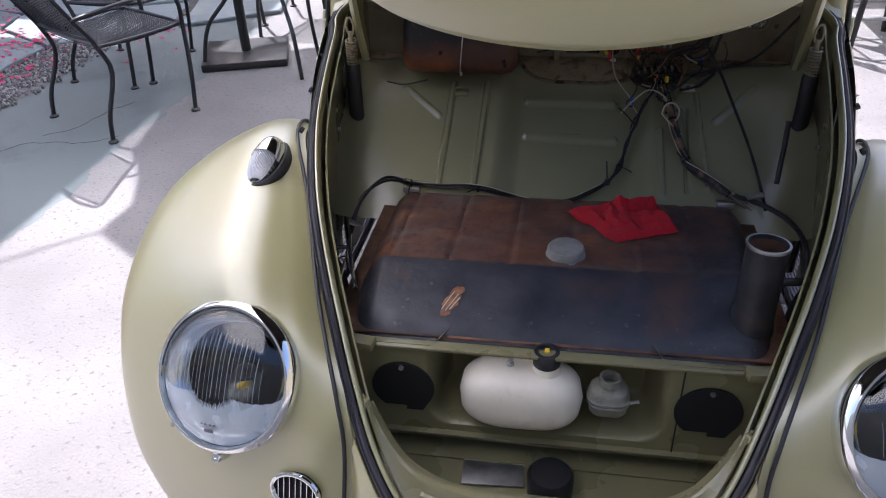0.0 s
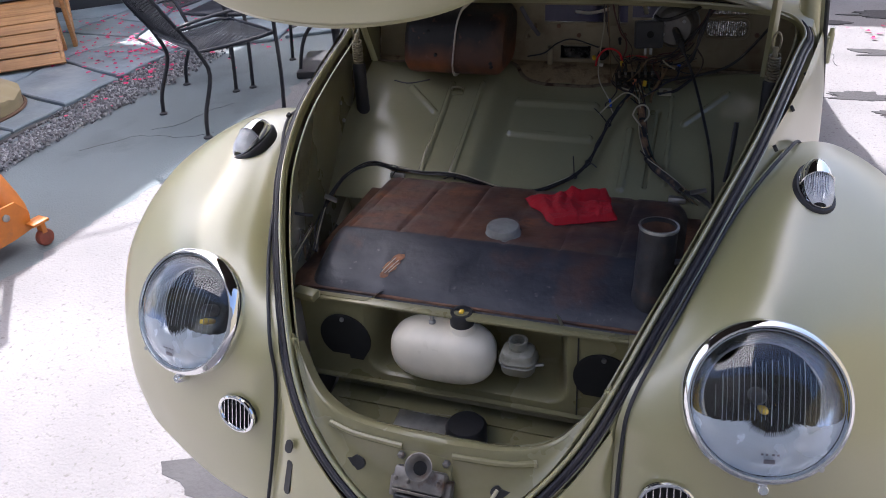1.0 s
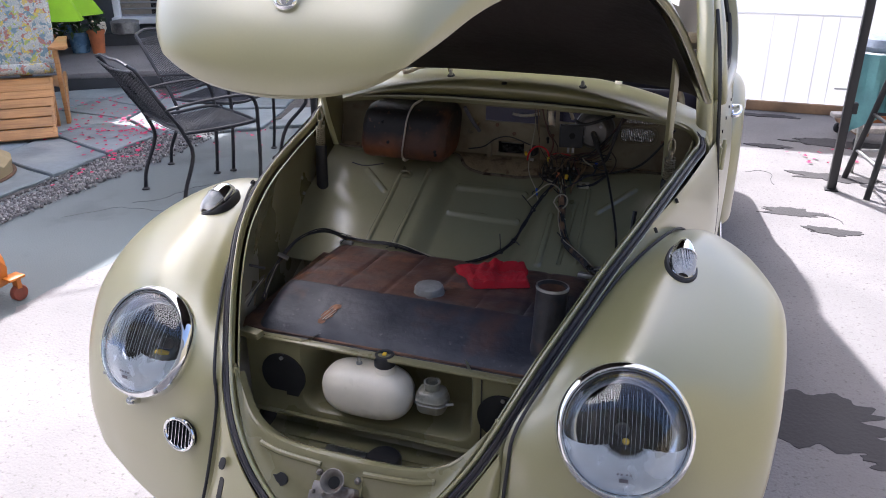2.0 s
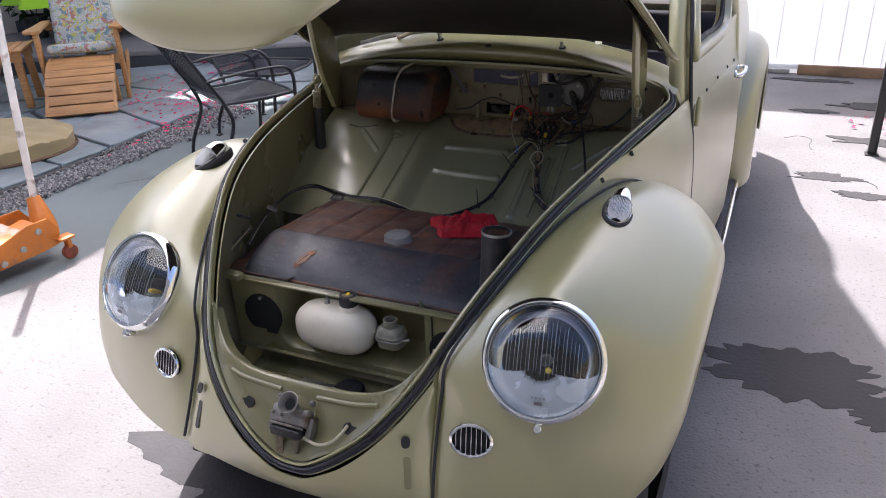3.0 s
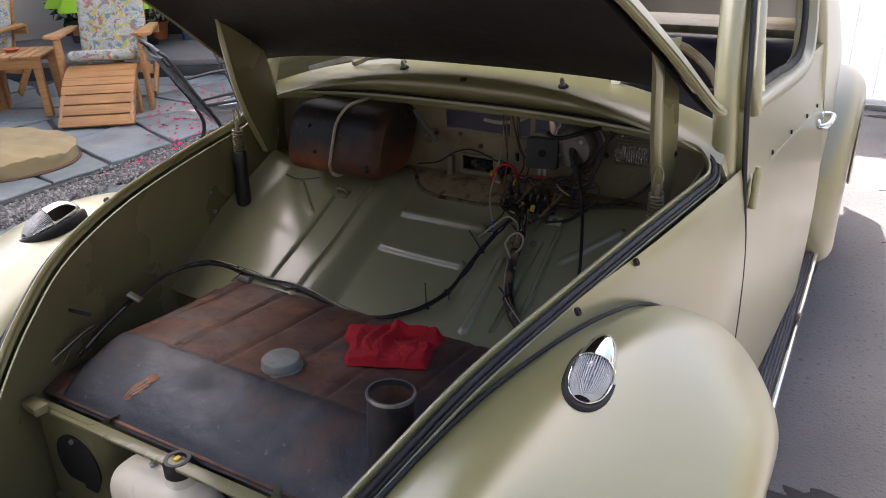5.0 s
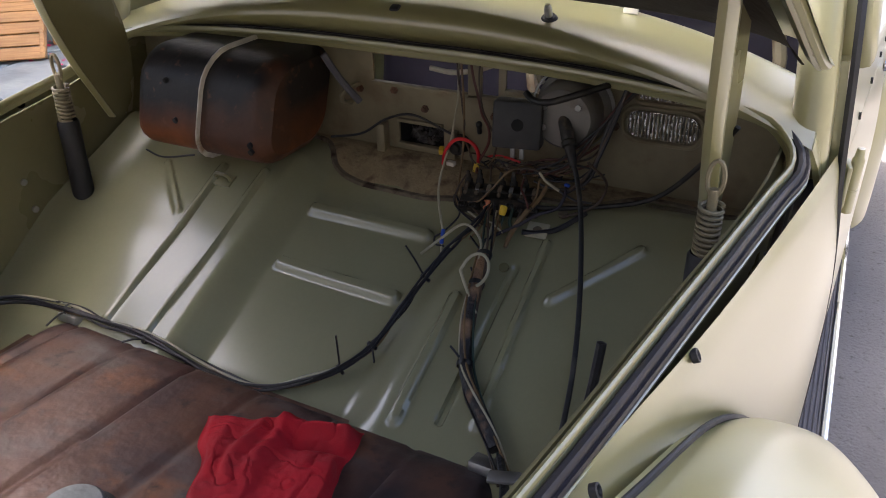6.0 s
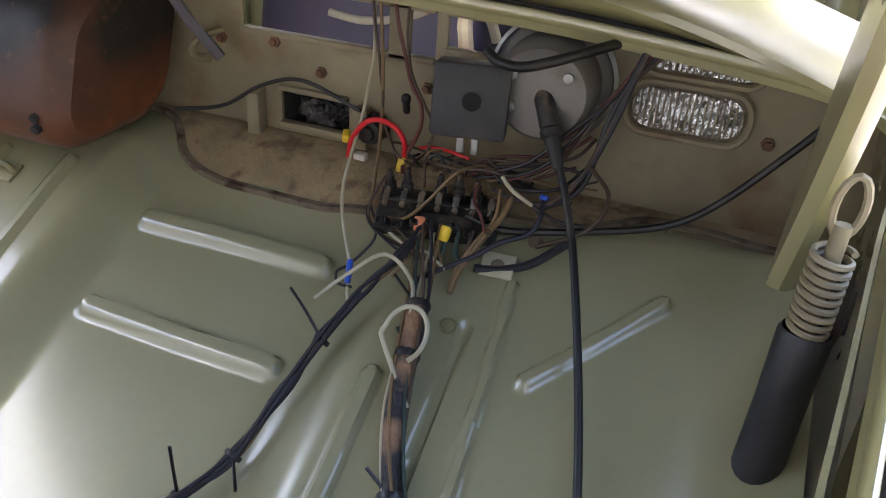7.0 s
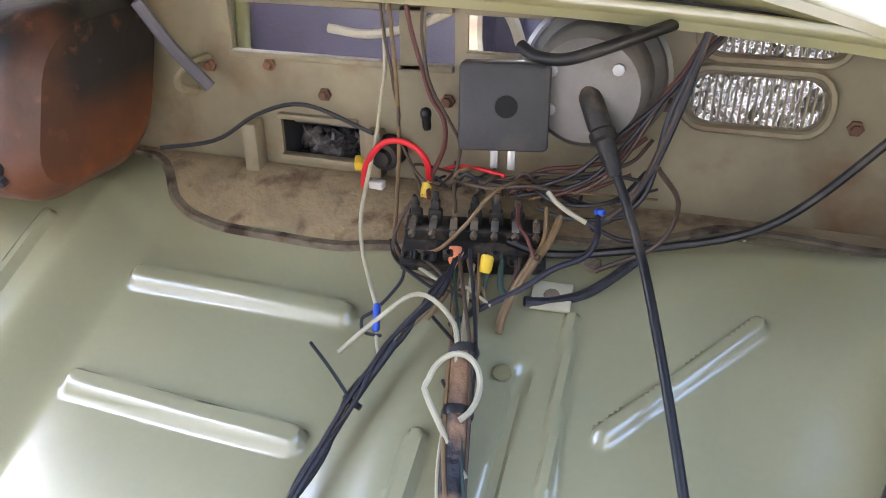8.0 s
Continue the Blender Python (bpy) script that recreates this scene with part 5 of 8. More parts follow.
# ---- luggage compartment ----
def line_ridge(x, y, x0, y0, x1, y1, w, h):
    dx, dy = x1 - x0, y1 - y0
    k = ((x - x0) * dx + (y - y0) * dy) / (dx * dx + dy * dy)
    k = max(0.0, min(1.0, k))
    d = math.hypot(x - x0 - k * dx, y - y0 - k * dy)
    return h * (1 - smooth(0.45 * w, w, d)) if d < w else 0.0


def tub(x, y):
    """Height of the luggage floor behind the tank."""
    z = 0.762 + 0.45 * (y - 0.496) if y < 0.617 else 0.8165 + 0.10 * (y - 0.617)
    z -= line_ridge(x, y, 0.232, 0.330, 0.236, 0.520, 0.006, 0.005)
    low = smooth(-0.150, -0.095, x) * (1 - smooth(0.105, 0.175, x)) * smooth(0.24, 0.33, y) * (1 - smooth(0.590, 0.672, y))
    z -= 0.033 * low
    z += line_ridge(x, y, -0.250, 0.315, -0.251, 0.566, 0.008, 0.007)
    z += line_ridge(x, y, -0.179, 0.312, -0.177, 0.571, 0.008, 0.007)
    z += line_ridge(x, y, -0.354, 0.556, -0.272, 0.484, 0.007, 0.005)
    z += line_ridge(x, y, -0.088, 0.564, 0.091, 0.564, 0.011, 0.008)
    z += line_ridge(x, y, -0.085, 0.475, 0.093, 0.471, 0.011, 0.008)
    z += line_ridge(x, y, 0.185, 0.315, 0.183, 0.465, 0.009, 0.006)
    z += line_ridge(x, y, 0.271, 0.335, 0.259, 0.560, 0.006, 0.005)
    z += line_ridge(x, y, 0.292, 0.490, 0.371, 0.565, 0.008, 0.006)
    dome = smooth(0.27, 0.40, x) * smooth(0.25, 0.45, y) * (1 - smooth(0.62, 0.67, y))
    z += 0.014 * dome
    z += 5.0 * max(0.0, abs(x) - 0.41) ** 2 * (1 - smooth(0.60, 0.66, y))
    z += 0.004 * noise.noise((x * 9, y * 9, 3.3)) * (1 - smooth(0.58, 0.62, y))
    return z


rows = [[Vector((-0.475 + 0.95 * i / 360, 0.235 + 0.452 * j / 170, tub(-0.475 + 0.95 * i / 360, 0.235 + 0.452 * j / 170))) for i in range(361)] for j in range(171)]
part("luggage_floor", sheet(rows), TUB, car, "glossy olive pressed luggage floor")

for side in (1, -1):
    top = even([(side * (p[0] - 0.022), p[1] + 0.004, p[2] - 0.006) for p in SEAL_HALF[5:]] + [(side * 0.490, 0.60, 0.93), (side * 0.490, 0.690, 0.945)], 40)
    low = even([(side * 0.235, -0.30, 0.42), (side * 0.30, -0.20, 0.42), (side * 0.375, -0.02, 0.45), (side * 0.43, 0.14, 0.52), (side * 0.46, 0.335, 0.58), (side * 0.478, 0.52, 0.62), (side * 0.480, 0.690, 0.66)], 40)
    rows = [crom([a, a.lerp(b, 0.35) + Vector((side * 0.012, 0, 0)), b], 12) for a, b in zip(top, low)]
    # Inner walls in the darker olive that has their shade painted in.
    part("inner_side_wall", sheet(rows, 0.003, side=-side), OLIVE_SHADED, car)
    for y, z in ((0.395, 0.80), (0.40, 0.755), (0.405, 0.70)):
        part("wall_bolt", lathe([(0.005, -0.004), (0.005, 0.003), (0, 0.004)], pose(side * 0.470, y, z, 0, -90 * side), 8), STEEL, car)

# front bulkhead under the tank, with a recess and two round speaker holes
def bulkhead_y(x, z):
    cx = max(-0.150, min(0.130, x))
    cz = max(0.545, min(0.640, z))
    d = math.hypot(x - cx, z - cz)
    y = -0.155
    y += 0.085 * (1 - smooth(0.012, 0.042, d))
    return y


rows = []
for j in range(61):
    z = 0.490 + 0.175 * j / 60
    rows.append([Vector((-0.31 + 0.62 * i / 150, bulkhead_y(-0.31 + 0.62 * i / 150, z), z)) for i in range(151)])
part("bulkhead", sheet(rows, 0.0), OLIVE_SHADED, car)
part("bulkhead_ledge", box((0.62, 0.020, 0.006), pose(0, -0.152, 0.661), 0.002), OLIVE_SHADED, car)
part("bulkhead_joint", box((0.002, 0.004, 0.17), pose(0.187, -0.156, 0.577)), DARK, car)
for sx in (-1, 1):
    out = [(0.049 * math.cos(a), 0.049 * math.sin(a)) for a in (radians(-38 + 256 * k / 28) for k in range(29))]
    out += [(-0.030, -0.038), (0.004, -0.038), (0.004, -0.046), (0.030, -0.046)]
    part("speaker_hole", prism(out, 0.003, pose(sx * 0.229, -0.1565, 0.580, 90)), HOLE, car, "black covered round opening")
    part("hole_screw", lathe([(0.004, 0), (0.004, 0.004), (0, 0.005)], pose(sx * 0.229, -0.160, 0.621, 90), 8), STEEL, car)
part("bulkhead_foot", box((0.62, 0.055, 0.004), pose(0, -0.138, 0.489), 0.001), OLIVE_SHADED, car)
rows = [[Vector((x * w, y, z)) for y, z, w in ((-0.108, 0.487, 1), (-0.112, 0.455, 1), (-0.125, 0.440, 1), (-0.20, 0.432, 1), (-0.30, 0.430, 0.85), (-0.35, 0.440, 0.65), (-0.372, 0.50, 0.55))] for x in (-0.28, -0.14, 0, 0.14, 0.28)]
part("well_floor", sheet(rows, 0.003), OLIVE_SHADED, car)
part("floor_seam", box((0.52, 0.003, 0.003), pose(0, -0.165, 0.4385)), OLIVE_SHADED, car)
part("floor_plate", box((0.098, 0.050, 0.003), pose(-0.085, -0.187, 0.4365, 0, 0, 3), 0.001), STEEL, car, "dull steel plate")
part("drum", lathe([(0.036, -0.01), (0.036, 0.030), (0.031, 0.036), (0.010, 0.038), (0, 0.038)], pose(0.006, -0.205, 0.436), 28), BLACK, car, "black round cover")
for sx in (-1, 1):
    part("side_bracket", box((0.044, 0.022, 0.014), pose(sx * 0.287, -0.168, 0.672, 0, 0, 8 * sx), 0.002), OLIVE_SHADED, car)
    part("seal_joint", lathe([(0.006, 0), (0.006, 0.012), (0, 0.013)], pose(sx * 0.252, -0.283, 0.655, -20), 8), OLIVE, car)

# rear panel behind the dashboard, with its openings
HOLES = ((-0.052, 0.140, 0.918, 0.962), (0.150, 0.215, 0.930, 0.962), (-0.014, 0.058, 0.832, 0.868))
xs = sorted({-0.50, -0.46, -0.40, -0.30, 0.30, 0.40, 0.46, 0.50} | {h[k] for h in HOLES for k in (0, 1)})
zs = sorted({0.800, 1.03} | {h[k] for h in HOLES for k in (2, 3)})
bm = bmesh.new()
for x0, x1 in zip(xs, xs[1:]):
    for z0, z1 in zip(zs, zs[1:]):
        cx, cz = (x0 + x1) / 2, (z0 + z1) / 2
        if any(h[0] < cx < h[1] and h[2] < cz < h[3] for h in HOLES):
            continue
        far = max(abs(x0), abs(x1))
        z1 = min(z1, 1.018 if far < 0.31 else 1.0 if far < 0.41 else 0.975 if far < 0.47 else 0.955)
        box((x1 - x0, 0.004, z1 - z0), pose(cx, 0.684, (z0 + z1) / 2), 0, bm)
bmesh.ops.remove_doubles(bm, verts=bm.verts[:], dist=1e-5)
part("dash_panel", bm, CREAM, car, "old cream dashboard back with rust marks", smooth=False)
for h in HOLES:
    for x0, x1, z0, z1 in ((h[0], h[1], h[2], h[2]), (h[0], h[1], h[3], h[3])):
        part("opening_rim", box((x1 - x0, 0.010, 0.005), pose((x0 + x1) / 2, 0.681, z0), 0.001), CREAM, car)
part("dash_post", box((0.020, 0.006, 0.052), pose(0.108, 0.679, 0.940), 0.001), CREAM, car)
part("tray_bracket", box((0.013, 0.020, 0.042), pose(-0.036, 0.672, 0.842, 0, 0, 8), 0.002), CREAM, car)
part("tray_bracket", box((0.014, 0.014, 0.040), pose(0.075, 0.675, 0.846), 0.002), CREAM, car)
part("tube_clamp", tube([(-0.088, 0.676, 0.884), (-0.092, 0.660, 0.890), (-0.088, 0.652, 0.902), (-0.078, 0.655, 0.912), (-0.072, 0.676, 0.914)], 0.0035, 6, steps=16), CREAM, car)
for bx, bz in ((-0.018, 0.910), (0.030, 0.889), (-0.041, 0.842), (0.288, 0.934), (0.298, 0.905), (0.42, 0.90), (-0.075, 0.905), (0.135, 0.893)):
    part("panel_bolt", lathe([(0.0055, -0.003), (0.0055, 0.001), (0.0035, 0.0015), (0.0035, 0.005), (0, 0.0055)], pose(bx, 0.680, bz, 90), 6), RUST, car)
tray = box((0.078, 0.004, 0.050), pose(0.022, 0.742, 0.850))
for dx, dz, w, h in ((0, -0.024, 0.078, 0.003), (0, 0.024, 0.078, 0.003), (-0.039, 0, 0.003, 0.05), (0.039, 0, 0.003, 0.05)):
    box((w, 0.056, h), pose(0.022 + dx, 0.715, 0.850 + dz), 0, tray)
part("ash_tray_box", tray, DARK, car, "dark empty tray behind the lower opening", smooth=False)
part("tray_lip", box((0.060, 0.010, 0.012), pose(0.020, 0.700, 0.863, 20), 0.002), STEEL, car)
film_rows = [[Vector((-0.012 + 0.066 * u, 0.704 + 0.012 * noise.noise((u * 5, v * 5, 3.1)) + 0.024 * v, 0.829 + 0.026 * v * (1 - 0.6 * u) + 0.007 * noise.noise((u * 9, v * 9, 7.7)))) for v in (j / 14 for j in range(15))] for u in (i / 24 for i in range(25))]
part("tray_film", sheet(film_rows, 0.0004), FILM, car, "crumpled dark plastic film in the tray", angle=20)
LEDGE = [(-0.475, 0.640, 0), (-0.30, 0.668, 0), (-0.145, 0.672, 0), (-0.090, 0.632, 0), (-0.050, 0.619, 0), (0.010, 0.617, 0), (0.067, 0.617, 0), (0.110, 0.622, 0), (0.200, 0.622, 0), (0.287, 0.628, 0), (0.322, 0.646, 0), (0.350, 0.666, 0), (0.400, 0.665, 0), (0.447, 0.648, 0), (0.475, 0.630, 0)]
ledge_line = even(LEDGE, 220)
rows = []
for p in ledge_line:
    yf = min(0.672, p.y + 0.004 * noise.noise((p.x * 30, 1.3, 0)) + 0.003 * noise.noise((p.x * 80, 2.3, 0)))
    rows.append([Vector((p.x, yf + (0.680 - yf) * v, tub(p.x, yf + (0.680 - yf) * v) + 0.0016 * min(1, 8 * v))) for v in (0, 0.06, 0.15, 0.3, 0.5, 0.75, 1)])
part("ledge_dirt", sheet(rows), DUST, car, "dusty brown grime along the ledge")
part("ledge_seam", sweep([Vector((p.x, p.y - 0.003, tub(p.x, p.y - 0.003) + 0.0005)) for p in ledge_line], [(-0.0045, -0.002), (0.0045, -0.002), (0.003, 0.0028), (-0.003, 0.0028)]), GRIME, car, "grimy sealant strip")


def grille_panel(x0, x1, z0, z1, name):
    g = new(name)
    g.parent = car
    g.matrix_local = Matrix.Translation(((x0 + x1) / 2, 0.680, (z0 + z1) / 2))
    w, h = x1 - x0, z1 - z0
    part("grille_backing", prism(rounded(w, h, h * 0.45), 0.001, pose(0, 0, 0, 90)), FOIL, g, "shiny crumpled foil behind the slots")
    n = int(w / 0.0045)
    for k in range(n):
        x = -w / 2 + w * (k + 0.5) / n
        hh = h * (1 - max(0, abs(x) / (w / 2) - 0.7) * 1.6)
        part("grille_bar", box((0.0013, 0.004, hh), pose(x, -0.003, 0)), CREAM, g)
    part("grille_rim", tube([Vector((x * 1.12, -0.002, z * 1.3)) for x, z in rounded(w, h, h * 0.45)], 0.003, 6, ring=True, up=(0, 1, 0)), CREAM, g)


grille_panel(0.312, 0.398, 0.897, 0.930, "speaker_grille")
grille_panel(0.318, 0.402, 0.945, 0.972, "speaker_grille")

# fuel tank
def tank_z(y):
    pts = [(-0.128, 0.652), (-0.122, 0.658), (-0.108, 0.6710), (-0.090, 0.6815), (-0.068, 0.6915), (-0.045, 0.6995), (-0.022, 0.7060), (-0.006, 0.7092), (0.008, 0.7100), (0.012, 0.7085), (0.05, 0.7045), (0.15, 0.694), (0.27, 0.682), (0.295, 0.674), (0.308, 0.655)]
    for (a, za), (b, zb) in zip(pts, pts[1:]):
        if a <= y <= b:
            t = (y - a) / (b - a)
            return za + (zb - za) * t
    return 0.652


rows = []
NY, NX = 90, 120
for j in range(NY + 1):
    y = -0.128 + 0.436 * j / NY
    row = []
    for i in range(NX + 1):
        u = -1 + 2 * i / NX
        wid = 0.330 + 0.012 * smooth(0.0, 0.3, y)
        x = wid * u
        edge_drop = max(0.0, abs(x) - (wid - 0.050)) / 0.050
        z = tank_z(y) - 0.060 * edge_drop ** 2.2
        if y > 0.0:
            for rx in (-0.28, -0.18, -0.08, 0.02, 0.12, 0.22):
                z -= 0.0035 * max(0.0, 1 - ((x - rx) / 0.006) ** 2) * smooth(0.0, 0.02, y) if abs(x - rx) < 0.006 else 0.0
        row.append(Vector((x, y, z + 0.0012 * noise.noise((x * 14, y * 14, 0.5)))))
    rows.append(row)
tank = thing("fuel_tank", "rust-brown and black flat fuel tank across the luggage space", "fuel tank", (0, 0.05, 0.66))
tank_m = Matrix.Translation((0, -0.05, -0.66))
bm = sheet(rows)
bm.transform(tank_m)
part("tank_shell", bm, TANK, tank)
bm = box((0.70, 0.44, 0.005), pose(0, 0.094, 0.656), 0.002)
bm.transform(tank_m)
part("tank_flange", bm, RUST, tank, "thin rusty mounting flange")
m = tank_m @ Matrix.Translation((0.009, 0.054, 0.701))
part("sender_cap", lathe([(0.033, -0.002), (0.033, 0.004), (0.031, 0.006), (0.0305, 0.016), (0.028, 0.0195), (0.020, 0.020), (0.018, 0.0205), (0, 0.0205)], m, 40), CAPGREY, tank, "grey round sender cap")
part("cap_ring", lathe([(0.039, -0.002), (0.039, 0.001), (0.033, 0.002)], m, 32), BLACK, tank)
m = tank_m @ pose(0.286, -0.064, 0.684, -4, 1) @ Matrix.Diagonal((0.93, 0.93, 1.0, 1))
part("filler_neck", lathe([(0.036, -0.012), (0.0345, 0.0), (0.0325, 0.02), (0.0315, 0.122), (0.0325, 0.126), (0.0325, 0.131), (0.0295, 0.131), (0.0290, 0.10), (0.0290, 0.0)], m, 36), NECK, tank, "dark rust-streaked open filler neck")
part("neck_rim", lathe([(0.0328, 0.127), (0.0333, 0.1295), (0.0328, 0.132), (0.0295, 0.132)], m, 36), STEEL, tank)
part("neck_inside", lathe([(0.0288, 0.125), (0.0285, 0.02), (0, 0.015)], m, 24), RUST, tank)
part("vent_pipe", tube([m @ Vector((0.030, 0.0, 0.07)), m @ Vector((0.050, 0.0, 0.072)), m @ Vector((0.075, 0.01, 0.066)), m @ Vector((0.085, 0.03, 0.03))], 0.006, 8, steps=12), BLACK, tank)
for fx in (-0.30, 0.30):
    part("clamp", box((0.034, 0.030, 0.012), tank_m @ pose(fx, 0.305, 0.676, -15), 0.003), STEEL, tank)
for k, (x0, y0, x1, y1) in enumerate(((-0.176, -0.088, -0.160, -0.058), (-0.170, -0.090, -0.153, -0.062), (-0.164, -0.088, -0.150, -0.068))):
    pts = [Vector((x0 + (x1 - x0) * t / 4, y0 + (y1 - y0) * t / 4, tank_z(y0 + (y1 - y0) * t / 4) + 0.0008)) for t in range(5)]
    part("scratch", tube([tank_m @ p for p in pts], 0.0008, 5), SCRATCH, tank, "bare scratch mark")

rows = []
for i in range(15):
    u = i / 14
    yy = -0.098 + 0.050 * u
    w = 0.012 * math.sin(math.pi * (0.06 + 0.88 * u)) ** 0.6 * (1 + 0.5 * noise.noise((u * 6, 0.4, 0)))
    xc = -0.172 + 0.020 * u + 0.003 * noise.noise((u * 9, 4.0, 0))
    rows.append([tank_m @ Vector((xc + w * (v - 0.5) * 2, yy, tank_z(yy) + 0.0005)) for v in (0, 0.25, 0.5, 0.75, 1)])
part("scuff", sheet(rows), SCUFF, tank, "orange rusty scuff mark")

# red shop cloth on the tank
def rag():
    """A square of cloth folded over on itself and dropped: soft pleats at one end, a loose roll along the back."""
    a, b, c, d = Vector((0.006, 0.222)), Vector((0.092, 0.106)), Vector((0.200, 0.162)), Vector((0.166, 0.282))
    n = 84
    rows = []
    for j in range(n + 1):
        row = []
        for i in range(n + 1):
            u, v = i / n, j / n
            p = (b * (1 - u) + c * u) * (1 - v) + (a * (1 - u) + d * u) * v
            out = 0.010 * noise.noise((u * 3.0, v * 3.0, 2.2))
            wob = noise.noise((u * 2.4, v * 2.4, 7.3))
            rim = min(smooth(0, 0.07, u), smooth(0, 0.07, 1 - u), smooth(0, 0.08, v), smooth(0, 0.06, 1 - v))
            h = 0.010
            for centre, lean, wide, tall in ((0.17, 0.10, 0.085, 0.009), (0.34, 0.16, 0.060, 0.017), (0.455, 0.22, 0.052, 0.015)):
                q = (u - centre - lean * (v - 0.5) - 0.05 * wob) / wide
                h += tall * math.exp(-q * q) * (0.45 + 0.55 * smooth(0.0, 0.6, v)) * (1 - 0.6 * smooth(0.80, 1.0, v))
            roll = math.exp(-((v - 0.88 + 0.10 * (u - 0.7)) / 0.085) ** 2) * smooth(0.40, 0.58, u)
            gap = math.exp(-((v - 0.68 + 0.06 * (u - 0.7)) / 0.045) ** 2) * smooth(0.48, 0.66, u)
            h += 0.018 * roll - 0.012 * gap
            h += 0.010 * math.exp(-((v - 0.35) / 0.26) ** 2) * smooth(0.55, 0.75, u)
            h += 0.0045 * abs(noise.noise((u * 6 + 2 * v, v * 6, 4))) - 0.0030 * max(0.0, 1 - abs(noise.noise((u * 5, v * 4, 8))) / 0.07) + 0.0015 * noise.noise((u * 22, v * 22, 1))
            p = p + Vector((out * 0.6, out))
            row.append(Vector((p.x, p.y, tank_z(min(0.29, p.y)) + 0.002 + 0.8 * max(0.0, h) * (0.10 + 0.90 * rim))))
        rows.append(row)
    bm = sheet(rows, 0.0016)
    bm.transform(Matrix.Translation((-0.105, -0.190, -0.690)))
    return bm


cloth = solo("cloth", rag(), RED_CLOTH, "crumpled red shop cloth lying on the fuel tank", "cloth", pose(0.105, 0.190, 0.690))

# washer bottle and brake fluid reservoir
bottle = thing("washer_bottle", "yellowed white plastic washer bottle with a black cap", "bottle", (-0.046, -0.146, 0.518))
rows = []
for i in range(33):
    u = -1 + 2 * i / 32
    s = (1 - abs(u) ** 3.2) ** 0.42 if abs(u) < 1 else 0.0
    s = max(s, 0.004)
    rows.append([Vector((0.0945 * u - 0.001, 0.050 * s * (abs(math.cos(a)) ** 0.75) * (1 if math.cos(a) > 0 else -1), 0.0610 + 0.0540 * s * (abs(math.sin(a)) ** 0.8) * (1 if math.sin(a) > 0 else -1))) for a in (2 * math.pi * j / 36 for j in range(36))])
part("bottle_body", sheet(rows, closed=True), WHITE_PLASTIC, bottle)
part("bottle_neck", lathe([(0.024, 0.104), (0.020, 0.117), (0.018, 0.125)], Matrix.Translation((0.036, 0, 0)), 24), WHITE_PLASTIC, bottle)
cap = lathe([(0.0185, 0.128), (0.0205, 0.130), (0.0205, 0.150), (0.018, 0.153), (0.013, 0.153), (0.011, 0.149), (0, 0.149)], Matrix.Translation((0.036, 0, -0.006)), 40)
capo = part("cap", cap, BLACK, bottle, "black ribbed screw cap")
part("cap_valve", box((0.008, 0.010, 0.006), pose(0.036, 0, 0.146), 0.002), AMBER, capo, "yellow valve insert")
part("hose_nipple", lathe([(0.006, 0.118), (0.006, 0.126), (0.003, 0.128), (0.004, 0.138), (0.002, 0.140), (0, 0.140)], Matrix.Translation((-0.018, 0, -0.008)), 12), STEEL, bottle)

res = thing("brake_reservoir", "small translucent greyish brake fluid reservoir with an open neck", "reservoir", (0.085, -0.142, 0.559))
rows = []
for k, (s, z) in enumerate(((0.2, 0.0), (0.9, 0.001), (0.98, 0.006), (1.0, 0.02), (1.03, 0.031), (1.09, 0.033), (1.09, 0.037), (1.03, 0.039), (1.0, 0.046), (0.92, 0.055), (0.70, 0.060), (0.2, 0.061))):
    rows.append([Vector((x * s, y * s, 0.76 * z)) for x, y in rounded(0.058, 0.050, 0.018, 6)])
part("reservoir_body", sheet(rows, closed=True), CLOUDY, res)
part("reservoir_neck", lathe([(0.015, 0.058), (0.0145, 0.072), (0.016, 0.073), (0.016, 0.077), (0.0125, 0.077), (0.012, 0.06), (0, 0.06)], Matrix.Translation((0, 0, -0.015)), n=28), CLOUDY, res)
part("band", tube([Vector((x * 1.06, y * 1.06, 0.021)) for x, y in rounded(0.058, 0.050, 0.018, 6)], 0.002, 6, ring=True), STEEL, res)
part("band_screw", tube([(0.030, -0.01, 0.021), (0.045, -0.008, 0.025)], 0.003, 6), STEEL, res)

# box at the rear corner with a white strap
gb = thing("glove_box", "orange-brown fibre glove box back, darker towards the top, with a white strap", "glove box", (-0.24, 0.603, 0.834))
rows = []
for i in range(25):
    u = i / 24
    x = -0.112 + 0.237 * u
    e = min(1.0, min(u, 1 - u) / 0.10)
    s = 0.80 + 0.20 * math.sqrt(max(0, 1 - (1 - e) ** 2))
    rows.append([Vector((x, -0.008 + 0.078 * s * px + 0.020 * pz, 0.068 + 0.068 * s * pz)) for px, pz in [(a / 0.5, b / 0.5) for a, b in rounded(1.0, 1.0, 0.30, 6)]])
bm = sheet(rows, closed=True)
part("box_shell", bm, FIBRE, gb)
for k, xx in enumerate((-0.112, 0.123)):
    part("box_end", prism([(0.8 * a * 0.156 + 0.040 * b, 0.8 * b * 0.136) for a, b in rounded(1.0, 1.0, 0.30, 6)], 0.002, pose(xx, -0.008, 0.068, 90, 0, 90)), FIBRE, gb)
sx = 0.015
strap = [Vector((sx + 0.010 * b, -0.008 + 0.0795 * a / 0.5 + 0.020 * b / 0.5, 0.068 + 0.0695 * b / 0.5)) for a, b in rounded(1.0, 1.0, 0.30, 6)]
